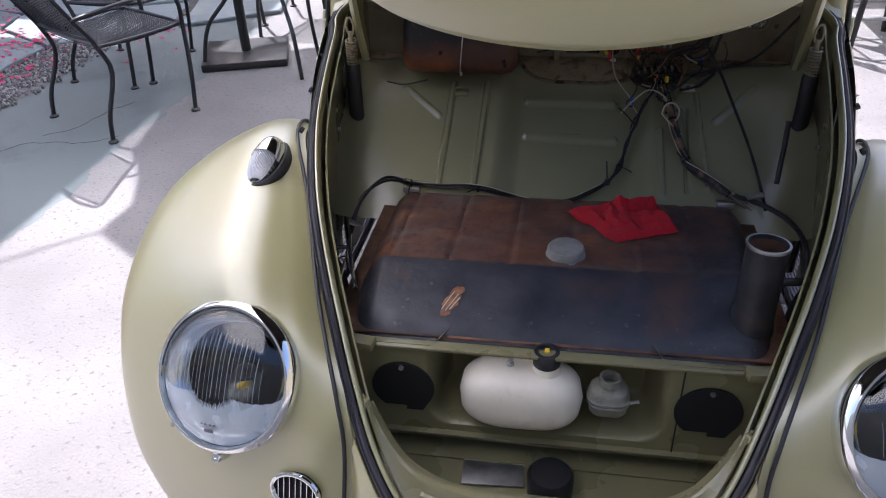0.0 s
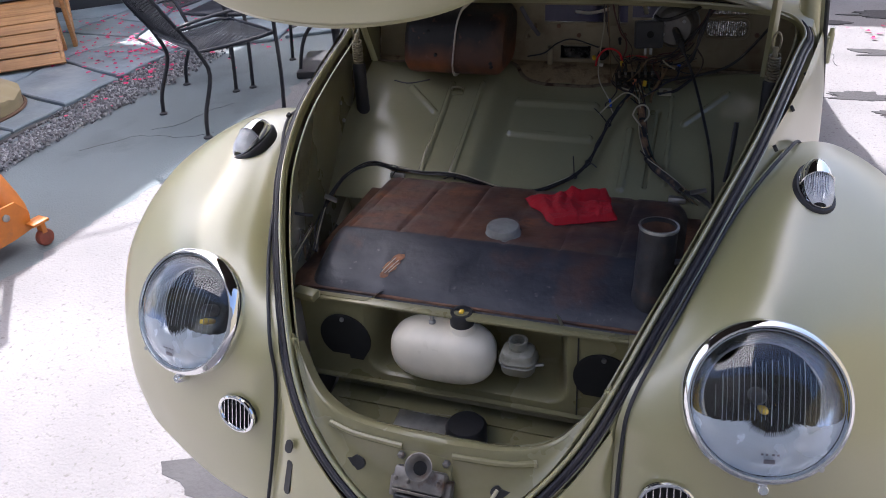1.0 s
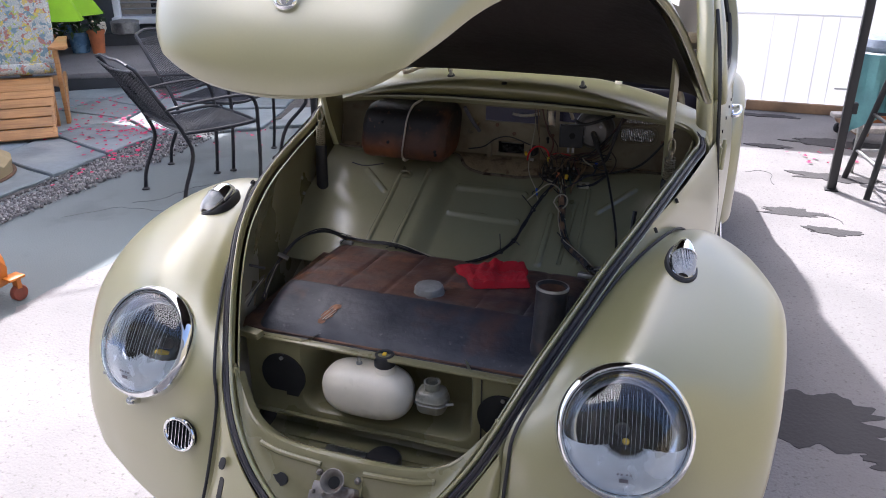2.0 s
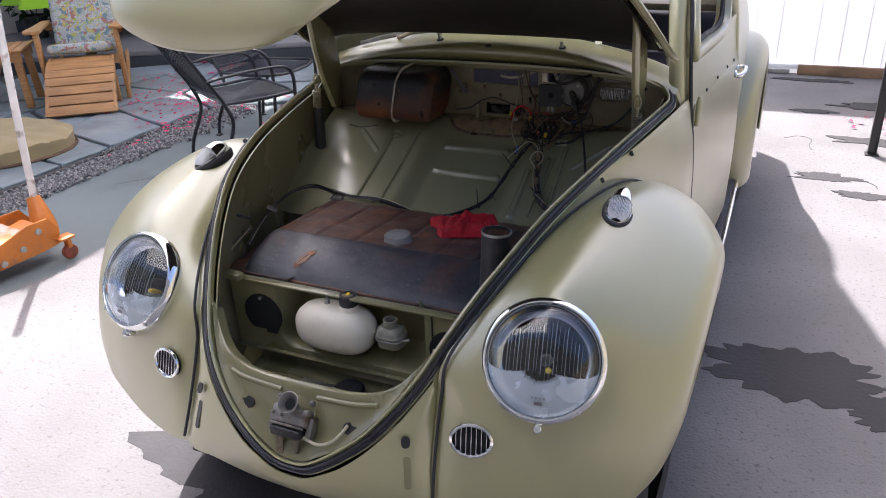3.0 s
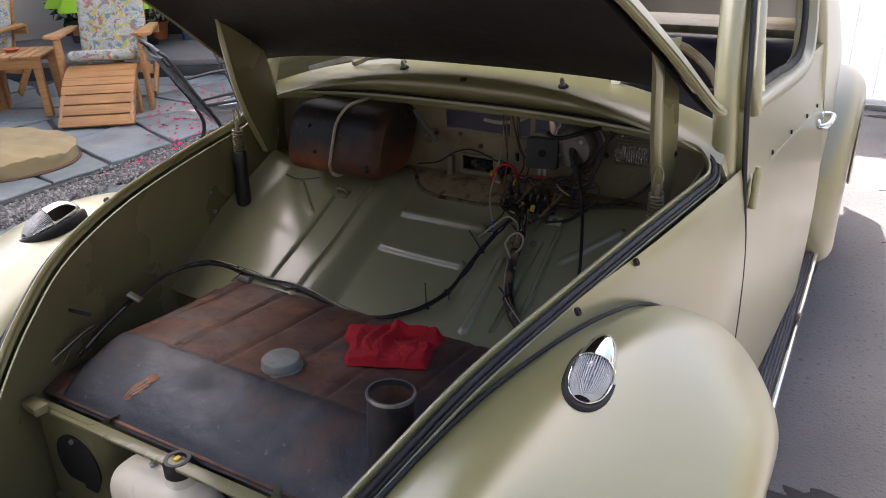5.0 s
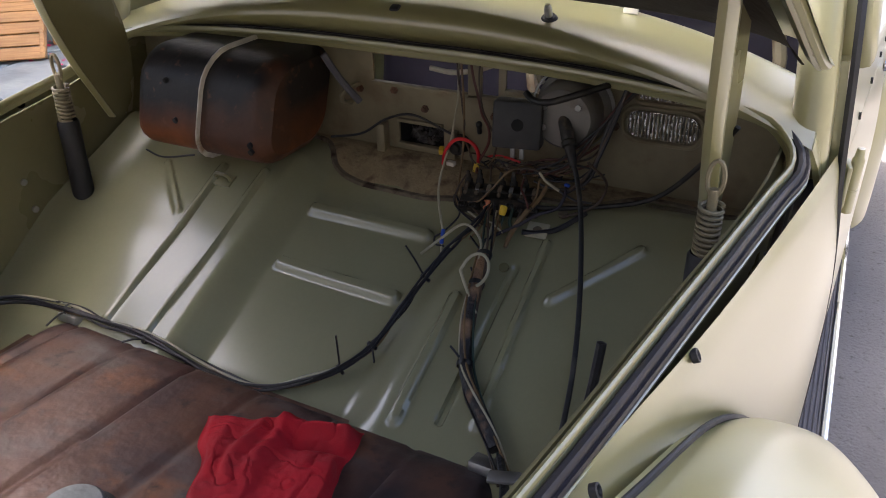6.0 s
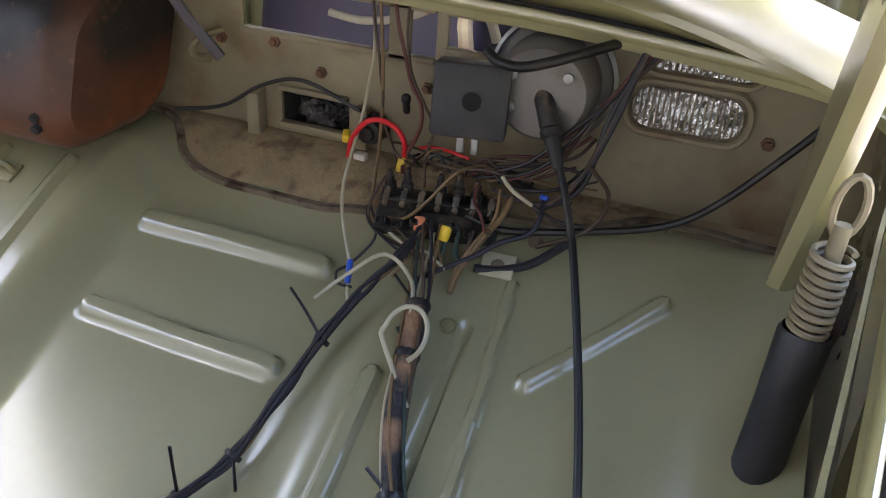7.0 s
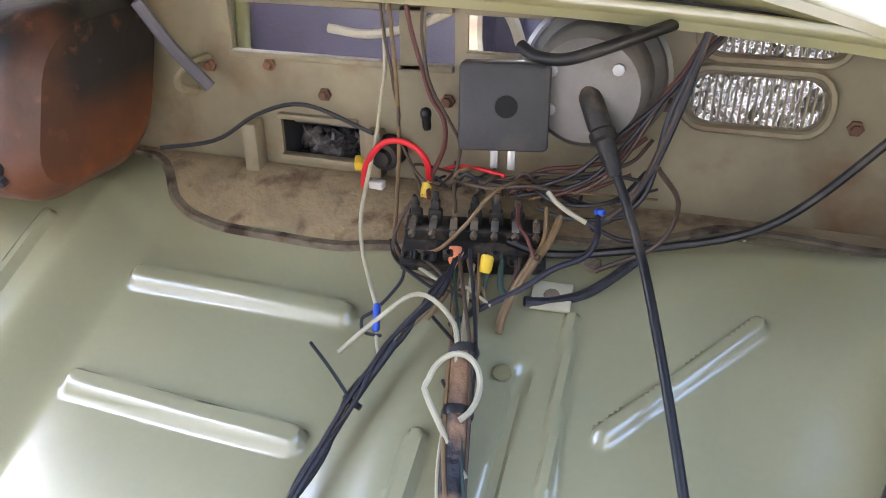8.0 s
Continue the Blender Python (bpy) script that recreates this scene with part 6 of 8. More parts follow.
part("strap", sweep(strap, [(-0.0055, -0.0008), (0.0055, -0.0008), (0.0055, 0.0012), (-0.0055, 0.0012)], ring=True, up=(1, 0, 0)), STRAP, gb, "white cloth strap")
for px, pz in ((0.102, 0.036), (0.104, 0.028), (-0.03, 0.05), (-0.05, 0.10)):
    part("rivet", lathe([(0.004, -0.002), (0.004, 0.003), (0, 0.004)], pose(px, -0.0855 + 0.020 * (pz - 0.068) / 0.068, pz, 107), 8), DARK, gb)

tabm = pose(-0.232, 0.545, 0.787, 24)
part("floor_tab", box((0.030, 0.022, 0.003), tabm, 0.001), OLIVE_SHADED, car)
part("floor_tab_hook", tube([tabm @ Vector(p) for p in ((-0.012, 0, 0.002), (-0.010, 0, 0.012), (0.010, 0, 0.012), (0.012, 0, 0.002))], 0.003, 6, steps=12), OLIVE_SHADED, car)
tm = pose(0.243, 0.571, tub(0.243, 0.571) + 0.004, 24, 0, 4)
part("cable_tab", box((0.027, 0.023, 0.003), tm, 0.0012), WIRE_WHITE, car, "cream tab with a round hole")
part("tab_hole", lathe([(0, 0.0021), (0.0052, 0.0021), (0.0058, 0.0012)], tm, 10), GRIME, car)
part("grommet", lathe([(0.006, 0), (0.006, 0.004), (0.003, 0.005), (0, 0.004)], pose(0.265, 0.600, 0.812, 20), 12), GRIME, car)
part("grommet", lathe([(0.006, 0), (0.006, 0.003), (0.003, 0.004), (0, 0.003)], pose(0.224, 0.515, 0.772, 24), 12), OLIVE_SHADED, car)

# relay box and speedometer behind the dash
relay = thing("wiper_relay_box", "black square plastic cover with a round hole", "cover box", (0.196, 0.622, 0.884))
part("cover", box((0.060, 0.034, 0.058), pose(-0.002, 0, 0.029, -10, 0, 12), 0.0035), RELAY, relay)
part("cover_hole", lathe([(0, 0.0006), (0.0075, 0.0006)], pose(0.0035, -0.0182, 0.0335, 80, 0, 12), 16), HOLE, relay)
for px in (-0.006, 0.006):
    part("terminal", box((0.006, 0.003, 0.016), pose(px, -0.008, -0.006), 0.001), STEEL, relay)
speedo = thing("speedometer", "grey metal back of a round speedometer", "speedometer", (0.247, 0.672, 0.925))
sm = pose(0, 0, 0, 90)
part("can", lathe([(0.048, -0.03), (0.048, 0.004), (0.041, 0.010), (0.039, 0.040), (0.035, 0.045), (0, 0.046)], sm, 40), GAUGE, speedo)
part("case_ring", lathe([(0.052, 0.000), (0.053, 0.006), (0.050, 0.008)], sm, 40), STEEL, speedo)
fa, fb = Vector((0.003, -0.044, -0.003)), Vector((0.027, -0.074, -0.044))
part("drive_ferrule", lathe([(0, -0.008), (0.0055, -0.006), (0.0078, 0.000), (0.0080, 0.022), (0.0070, 0.024), (0.0088, 0.026), (0.0088, 0.031), (0.0066, 0.033), (0.0055, 0.048), (0.0040, 0.057), (0, 0.0575)], Matrix.Translation(fa) @ (fb - fa).to_track_quat("Z", "Y").to_matrix().to_4x4(), 20), FUSE_DUST, speedo, "dusty tapered drive cable ferrule")
for a in (40, 150, 210):
    part("case_screw", lathe([(0.004, 0.046), (0.004, 0.049), (0, 0.05)], pose(0.026 * math.cos(radians(a)), 0, 0.026 * math.sin(radians(a)), 90), 8), STEEL, speedo)

# fuse box on the ledge
fuse = thing("fuse_box", "dusty black fuse block with old push-on terminals", "fuse box", (0.180, 0.602, tub(0.180, 0.602) + 0.001), 12)
fm = Matrix.Rotation(radians(24), 4, "X")
part("base", box((0.102, 0.046, 0.009), fm @ Matrix.Translation((0, 0, 0.005)), 0.002), FUSE_DUST, fuse)
part("divider", box((0.098, 0.005, 0.014), fm @ Matrix.Translation((0, 0.001, 0.014)), 0.0012), FUSE_DUST, fuse)
for k in range(7):
    x = -0.0435 + 0.0145 * k
    for row, y in ((0, -0.015), (1, 0.015)):
        lean = fm @ pose(x + 0.001 * math.sin(5.1 * k + row), y, 0.010, (38 if row == 0 else -14) + 9 * math.sin(2.7 * k + row), 0, 7 * math.sin(3.3 * k + 2 * row))
        boot = box((0.0100, 0.0066, 0.012), lean @ Matrix.Translation((0, 0, 0.006)), 0.0016)
        box((0.0066, 0.0056, 0.009), lean @ Matrix.Translation((0, 0, 0.015)), 0.0014, boot)
        lathe([(0.0026, 0.018), (0.0024, 0.024), (0.0015, 0.0255)], lean, 8, boot)
        if (k + row) % 4 != 3:
            part("terminal", boot, FUSE_DUST, fuse)
    part("fuse_clip", box((0.0052, 0.009, 0.0016), fm @ pose(x, 0.004, 0.0216, 8 * math.sin(4 * k)), 0.0004), STEEL if k in (1, 4, 5) else GRIME, fuse)
    part("fuse", lathe([(0.0022, 0), (0.0028, 0.003), (0.002, 0.005), (0.002, 0.013), (0.0028, 0.015), (0.0022, 0.018)], fm @ pose(x, 0.012, 0.0195, 90), 8), GRIME, fuse)
turn = Matrix.Rotation(radians(-12), 4, "Z") @ Matrix.Translation((-0.180, -0.602, -tub(0.180, 0.602) - 0.001))
for a, b, mat, lab in (((0.175, 0.573, 0.827), (0.176, 0.567, 0.815), ORANGE_PLASTIC, "orange crimp connector"), ((0.198, 0.573, 0.824), (0.197, 0.567, 0.812), YELLOW_PLASTIC, "yellow crimp connector"), ((0.140, 0.617, 0.853), (0.139, 0.612, 0.842), YELLOW_PLASTIC, "yellow crimp connector")):
    a, b = turn @ Vector(a), turn @ Vector(b)
    w = 0.8 if a.y > 0 else 1.0
    part("crimp", lathe([(0, 0), (0.0040 * w, 0.0004), (0.0046 * w, 0.002), (0.0044 * w, 0.0105), (0.0036 * w, 0.0125), (0, 0.0125)], Matrix.Translation(a) @ (b - a).to_track_quat("Z", "Y").to_matrix().to_4x4(), 12), mat, fuse, lab)

# ---- wires ----
def lie(x, y, up=0.006):
    return Vector((x, y, tub(x, y) + up))


def wire(name, pts, r, mat, label, steps=40, n=7):
    ob = solo(name, tube(pts, r, n, steps=steps), mat, label, "cable" if r > 0.003 else "wire")
    return ob


harness = [(-0.320, -0.060, 0.690), (-0.350, 0.02, 0.700), (-0.365, 0.10, 0.715), (-0.360, 0.18, 0.730), (-0.335, 0.250, 0.722)]
main = [Vector(p) for p in harness] + [lie(*p) for p in ((-0.300, 0.298, 0.016), (-0.240, 0.304, 0.010), (-0.166, 0.302, 0.008), (-0.058, 0.308, 0.008), (0.003, 0.316, 0.008), (0.046, 0.336, 0.010), (0.083, 0.362, 0.012), (0.106, 0.398, 0.014), (0.120, 0.443, 0.016), (0.134, 0.482, 0.018), (0.152, 0.515, 0.020), (0.170, 0.545, 0.022), (0.180, 0.575, 0.020))]
loom = thing("wiring_loom", "black taped wiring loom curving across the luggage floor", "cable loom", tuple(main[9]))
off = Matrix.Translation(-main[9])
part("taped_cable", tube([off @ p for p in main[:16]], 0.0032, 8, steps=110), TAPE, loom)
for dx, dz, r, mat in ((0.004, 0.003, 0.0015, WIRE_WHITE), (-0.003, 0.005, 0.0016, WIRE_BLACK), (0.001, -0.003, 0.0014, WIRE_TAN), (-0.005, 0.002, 0.0017, WIRE_BLACK), (0.0055, 0.0015, 0.0016, WIRE_BLACK)):
    pts = [off @ (p + Vector((0.004 * math.sin(3.1 * i + dx * 900), dx + 0.004 * math.cos(2.3 * i + dz * 700), dz + 0.002 * math.sin(1.9 * i)))) for i, p in enumerate(main)]
    part("strand", tube(pts, r, 6, steps=140), mat, loom)
for i, (dx, dy, dz) in ((11, (-0.004, 0.004, 0.045)), (12, (0.022, -0.030, 0.004)), (14, (-0.034, 0.014, 0.030)), (5, (0.0, -0.035, -0.004)), (7, (-0.02, -0.02, 0.002))):
    p = off @ main[i]
    part("zip_tie", tube([p, p + Vector((dx, dy, dz)) * 0.5 + Vector((0, 0, 0.002)), p + Vector((dx, dy, dz))], 0.0013, 5, steps=8), BLACK_PLASTIC, loom)
    part("tie_band", lathe([(0.0068, -0.002), (0.0072, 0), (0.0068, 0.002)], Matrix.Translation(p) @ (main[i + 1] - main[i]).to_track_quat("Z", "Y").to_matrix().to_4x4(), 10), BLACK_PLASTIC, loom)

main2 = [lie(*p) for p in ((0.335, 0.27, 0.030), (0.305, 0.310, 0.014), (0.285, 0.332, 0.012), (0.255, 0.360, 0.012), (0.233, 0.390, 0.012), (0.216, 0.433, 0.014), (0.207, 0.474, 0.016), (0.200, 0.510, 0.018), (0.190, 0.545, 0.020), (0.182, 0.575, 0.022))]
loom2 = thing("wiring_loom", "frayed taped wiring loom running down from the fuse box", "cable loom", tuple(main2[5]))
off = Matrix.Translation(-main2[5])
part("taped_cable", tube([off @ p for p in main2[1:8]], 0.0075, 10, steps=70), TAPE_WORN, loom2)
for k in range(6):
    mat = (WIRE_WHITE, WIRE_TAN, WIRE_BLACK, WIRE_BROWN, WIRE_GREEN, WIRE_TAN)[k]
    pts = [off @ (p + Vector((0.0085 * math.cos(1.05 * k + 0.6 * i), 0.004 * math.sin(2 * k), 0.0075 * math.sin(1.05 * k + 0.6 * i)))) for i, p in enumerate(main2)]
    part("strand", tube(pts, 0.0013, 6, steps=70), mat, loom2)
for i, (dx, dy, dz) in ((4, (-0.020, 0.004, 0.016)), (6, (-0.014, 0.014, 0.012)), (7, (-0.026, 0.016, 0.012))):
    p = off @ main2[i]
    part("zip_tie", tube([p, p + Vector((dx, dy, dz))], 0.0013, 5, steps=6), BLACK_PLASTIC, loom2)
    part("tie_band", lathe([(0.0095, -0.003), (0.0100, 0), (0.0095, 0.003)], Matrix.Translation(p) @ (main2[i + 1] - main2[i]).to_track_quat("Z", "Y").to_matrix().to_4x4(), 10), BLACK_PLASTIC, loom2)
ring = [lie(0.203 + 0.016 * math.cos(a), 0.478 + 0.016 * math.sin(a), 0.030 + 0.006 * math.sin(a)) for a in (radians(-60 + 260 * k / 12) for k in range(13))]
wire("loose_wire", ring + [lie(0.222, 0.440, 0.016)], 0.0019, WIRE_WHITE, "cream wire curled in a loop", 40)

wire("speedometer_cable", [Vector((0.272, 0.601, 0.885)), Vector((0.284, 0.587, 0.866)), Vector((0.303, 0.550, 0.835)), Vector((0.329, 0.480, 0.785)), Vector((0.349, 0.410, 0.745)), Vector((0.361, 0.345, 0.712)), Vector((0.368, 0.28, 0.68))], 0.0030, BLACK_PLASTIC, "stiff black speedometer cable hanging to the floor", 60, 10)
wire("hood_cable", [Vector((0.205, 0.600, 0.822)), Vector((0.240, 0.598, 0.818)), Vector((0.310, 0.608, 0.830)), Vector((0.360, 0.612, 0.846)), Vector((0.392, 0.612, 0.872)), Vector((0.430, 0.608, 0.924)), Vector((0.448, 0.60, 0.955))], 0.0030, BLACK_PLASTIC, "black cable sweeping up along the side", 50, 8)
wire("dash_hose", [Vector((0.205, 0.615, 0.955)), Vector((0.217, 0.606, 0.951)), Vector((0.236, 0.600, 0.952)), Vector((0.256, 0.604, 0.958)), Vector((0.282, 0.622, 0.966)), Vector((0.31, 0.665, 0.970))], 0.0040, BLACK_PLASTIC, "black hose arching over the speedometer", 50, 14)
for k in range(5):
    s = 0.004 * math.sin(2.3 * k)
    wire("dash_wire", [Vector((0.215 + 0.008 * k, 0.612, 0.858 + s)), Vector((0.240 + 0.006 * k, 0.618, 0.868 + s)), Vector((0.264 + 0.004 * k, 0.622, 0.888 + 2 * s)), Vector((0.298 + s, 0.632, 0.926 + s)), Vector((0.317 + 0.003 * k, 0.645, 0.962))], 0.0015, (WIRE_DARKRED, WIRE_BLACK, WIRE_DARKRED, WIRE_BLACK, WIRE_BROWN)[k], "wire running up beside the speedometer", 24, 7)
for k in range(4):
    wire("dash_loom", [Vector((0.262 + 0.003 * k, 0.602, 0.838 + 0.003 * k)), Vector((0.290 + 0.003 * math.sin(2 * k), 0.612, 0.865 + 0.003 * math.cos(2 * k))), Vector((0.304 + 0.003 * math.cos(2.5 * k), 0.625, 0.915)), Vector((0.318 + 0.003 * math.sin(3 * k), 0.640, 0.965))], 0.0021, (TAPE, WIRE_BLACK, TAPE, WIRE_BROWN)[k], "black wire of a bundle beside the speedometer", 30, 8)
random.seed(7)
for k in range(16):
    x0 = random.uniform(0.140, 0.235)
    mat = (WIRE_BROWN, WIRE_BLACK, WIRE_BROWN, WIRE_DARKRED, WIRE_BLACK, WIRE_BROWN, WIRE_TAN)[k % 7]
    s0, s1 = random.uniform(-0.03, 0.06), random.uniform(-0.01, 0.05)
    wire("tangled_wire", [Vector((x0, 0.622, 0.846)), Vector((x0 + 0.5 * s0, 0.618 + random.uniform(-0.006, 0.01), 0.856 + random.uniform(-0.006, 0.008))), Vector((x0 + s0, 0.630 + random.uniform(-0.008, 0.01), 0.850 + random.uniform(-0.008, 0.012))), Vector((x0 + s0 + s1, 0.645, 0.846 + random.uniform(0.0, 0.02)))], random.uniform(0.0009, 0.0014), mat, "old wire tangled behind the fuse box", 24, 7)
# the wires round the fuse box: name, radius, material, label, course
for name, r, mat, label, course in (
        ("hanging_wire", 0.0016, WIRE_TAN, "brown wire hanging down past the fuse box", ((0.094, 0.664, 0.985), (0.099, 0.660, 0.940), (0.103, 0.655, 0.907), (0.109, 0.640, 0.863), (0.117, 0.610, 0.825), (0.124, 0.590, 0.810), (0.140, 0.575, 0.800), (0.175, 0.560, 0.801), (0.202, 0.550, 0.800))),
        ("hanging_wire", 0.0018, WIRE_DARKRED, "dark red wire hanging down behind the dashboard", ((0.104, 0.668, 0.985), (0.112, 0.664, 0.950), (0.122, 0.660, 0.922), (0.131, 0.652, 0.904), (0.143, 0.645, 0.891), (0.145, 0.640, 0.871), (0.140, 0.620, 0.851), (0.145, 0.605, 0.845))),
        ("hanging_wire", 0.0013, WIRE_BROWN, "thin brown wire hanging down behind the dashboard", ((0.122, 0.668, 0.985), (0.120, 0.665, 0.950), (0.125, 0.660, 0.922), (0.134, 0.650, 0.908), (0.146, 0.645, 0.892), (0.159, 0.635, 0.875), (0.159, 0.620, 0.854), (0.166, 0.602, 0.838))),
        ("hanging_wire", 0.0013, WIRE_BROWN, "thin brown wire hanging down behind the dashboard", ((0.086, 0.668, 0.985), (0.090, 0.664, 0.950), (0.097, 0.660, 0.921), (0.100, 0.657, 0.906), (0.106, 0.650, 0.891), (0.108, 0.645, 0.873), (0.123, 0.635, 0.852), (0.139, 0.610, 0.844))),
        ("fuse_wire", 0.0012, WIRE_BROWN, "thin brown wire looping round the fuse box", ((0.135, 0.605, 0.846), (0.128, 0.590, 0.831), (0.126, 0.580, 0.815), (0.140, 0.570, 0.805), (0.170, 0.560, 0.800), (0.196, 0.553, 0.797))),
        ("fuse_wire", 0.0012, WIRE_BLACK, "thin black wire looping below the fuse box", ((0.121, 0.588, 0.816), (0.131, 0.572, 0.810), (0.153, 0.562, 0.802), (0.172, 0.555, 0.798))),
        ("fuse_wire", 0.0012, WIRE_BROWN, "thin brown wire hanging below the fuse box", ((0.142, 0.582, 0.812), (0.164, 0.565, 0.811), (0.177, 0.557, 0.803), (0.181, 0.545, 0.790), (0.188, 0.535, 0.781))),
        ("fuse_wire", 0.0013, WIRE_WHITE, "cream wire curving below the fuse box", ((0.144, 0.575, 0.806), (0.170, 0.562, 0.803), (0.188, 0.556, 0.806), (0.196, 0.553, 0.803), (0.207, 0.548, 0.800))),
        ("fuse_wire", 0.0013, WIRE_TAN, "tan wire arching over the fuse box", ((0.140, 0.582, 0.813), (0.161, 0.574, 0.821), (0.181, 0.572, 0.843), (0.196, 0.585, 0.863), (0.207, 0.610, 0.863), (0.214, 0.625, 0.857))),
        ("fuse_wire", 0.0013, WIRE_TAN, "tan wire from an orange crimp", ((0.174, 0.576, 0.812), (0.175, 0.570, 0.805), (0.172, 0.556, 0.795), (0.163, 0.545, 0.780))),
        ("fuse_wire", 0.0013, WIRE_TAN, "tan wire dropping from a terminal", ((0.182, 0.578, 0.817), (0.188, 0.568, 0.809), (0.197, 0.560, 0.806), (0.204, 0.550, 0.798))),
        ("fuse_wire", 0.0017, WIRE_GREEN, "grey-green wire from a yellow crimp", ((0.197, 0.573, 0.811), (0.198, 0.566, 0.805), (0.196, 0.556, 0.795), (0.188, 0.546, 0.781), (0.183, 0.540, 0.773))),
        ("fuse_wire", 0.0022, WIRE_GREEN, "grey-green wire dropping from a terminal", ((0.207, 0.578, 0.818), (0.208, 0.568, 0.811), (0.211, 0.560, 0.807), (0.218, 0.553, 0.803))),
        ("fuse_wire", 0.0020, WIRE_BROWN, "brown wire from the fuse box into the loom", ((0.218, 0.580, 0.820), (0.218, 0.568, 0.811), (0.216, 0.553, 0.802), (0.216, 0.540, 0.790))),
        ("fuse_wire", 0.0013, WIRE_DARKRED, "dark red wire across the terminals", ((0.211, 0.602, 0.850), (0.215, 0.585, 0.844), (0.223, 0.578, 0.837), (0.229, 0.573, 0.826))),
        ("tan_wire", 0.0026, WIRE_TAN, "pair of old tan wires running into the loom", ((0.240, 0.605, 0.844), (0.236, 0.590, 0.832), (0.229, 0.572, 0.822), (0.221, 0.557, 0.808), (0.217, 0.545, 0.797), (0.216, 0.535, 0.788))),
        ("tan_wire", 0.0015, WIRE_TAN, "old tan wire running into the loom", ((0.230, 0.605, 0.849), (0.232, 0.588, 0.832), (0.225, 0.570, 0.821), (0.218, 0.556, 0.808), (0.214, 0.540, 0.792))),
        ("violet_wire", 0.0021, WIRE_VIOLET, "dark violet wire running across to the loom", ((0.265, 0.605, 0.848), (0.267, 0.592, 0.839), (0.261, 0.582, 0.828), (0.243, 0.568, 0.823), (0.225, 0.557, 0.811), (0.202, 0.548, 0.798), (0.181, 0.540, 0.784))),
        ("flat_cable", 0.0034, TAPE, "black taped cable behind the cream tab", ((0.295, 0.597, 0.824), (0.283, 0.588, 0.815), (0.268, 0.578, 0.805), (0.255, 0.572, 0.797), (0.239, 0.566, 0.797), (0.227, 0.560, 0.800))),
        ("cream_wire", 0.0017, WIRE_WHITE, "cream wire end spliced to a black wire", ((0.230, 0.605, 0.861), (0.237, 0.602, 0.855), (0.246, 0.600, 0.850), (0.258, 0.600, 0.844))),
        ("black_wire", 0.0015, WIRE_BLACK, "thin black wire along the ledge", ((0.258, 0.600, 0.844), (0.269, 0.598, 0.840), (0.282, 0.598, 0.836), (0.299, 0.600, 0.836))),
        ("dash_wire", 0.0016, WIRE_RED, "red wire end behind the fuse box", ((0.144, 0.640, 0.853), (0.156, 0.640, 0.857), (0.175, 0.635, 0.859), (0.194, 0.630, 0.858))),
        ("dash_wire", 0.0016, WIRE_DARKRED, "dark red wire behind the fuse box", ((0.201, 0.632, 0.854), (0.222, 0.636, 0.864), (0.248, 0.640, 0.868), (0.269, 0.645, 0.874), (0.288, 0.655, 0.888))),
        ("dash_wire", 0.0014, WIRE_BLACK, "thin black wire behind the fuse box", ((0.157, 0.640, 0.851), (0.196, 0.632, 0.852), (0.238, 0.630, 0.861), (0.267, 0.628, 0.868), (0.290, 0.630, 0.866))),
        ("dash_wire", 0.0014, WIRE_BROWN, "thin brown wire behind the fuse box", ((0.194, 0.630, 0.856), (0.214, 0.632, 0.861), (0.249, 0.630, 0.866), (0.279, 0.640, 0.874), (0.292, 0.655, 0.887))),
        ("dash_wire", 0.0014, WIRE_BROWN, "thin brown wire behind the fuse box", ((0.160, 0.620, 0.854), (0.187, 0.615, 0.854), (0.216, 0.610, 0.861), (0.233, 0.615, 0.858), (0.252, 0.625, 0.861))),
        ("dash_wire", 0.0014, WIRE_BLACK, "thin black wire behind the fuse box", ((0.216, 0.620, 0.857), (0.234, 0.612, 0.851), (0.256, 0.612, 0.851), (0.276, 0.620, 0.856), (0.291, 0.640, 0.869))),
        ("dash_wire", 0.0014, WIRE_BLACK, "thin black wire behind the fuse box", ((0.223, 0.605, 0.848), (0.241, 0.604, 0.844), (0.263, 0.602, 0.846), (0.288, 0.605, 0.851))),
        ("red_wire", 0.0024, WIRE_RED, "bright red wire bent in an arch", ((0.078, 0.640, 0.831), (0.081, 0.640, 0.848), (0.093, 0.640, 0.866), (0.107, 0.640, 0.872), (0.123, 0.638, 0.869), (0.134, 0.632, 0.861), (0.140, 0.620, 0.851))),
        ("white_wire", 0.0015, WIRE_WHITE, "thin cream wire with a blue crimp", ((0.088, 0.670, 0.985), (0.090, 0.665, 0.921), (0.089, 0.660, 0.903), (0.086, 0.650, 0.866), (0.086, 0.630, 0.841), (0.090, 0.606, 0.821), (0.099, 0.586, 0.806), (0.113, 0.564, 0.795), (0.126, 0.546, 0.784))),
        ("white_wire", 0.0013, WIRE_WHITE, "thin cream wire below a blue crimp", ((0.131, 0.532, 0.773), (0.134, 0.525, 0.770), (0.140, 0.515, 0.765))),
        ("black_wire", 0.0012, WIRE_BLACK, "thin black wire looping from a blue crimp", ((0.126, 0.546, 0.784), (0.132, 0.552, 0.790), (0.138, 0.566, 0.799), (0.135, 0.576, 0.809), (0.124, 0.588, 0.816))),
        ("black_wire", 0.0012, WIRE_BLACK, "thin black wire loop below a blue crimp", ((0.124, 0.544, 0.782), (0.118, 0.538, 0.778), (0.122, 0.532, 0.772), (0.135, 0.530, 0.773))),
):
    wire(name, [Vector((x, y, max(z, tub(x, y) + 1.2 * r))) for x, y, z in course], r, mat, label, 36, 8)
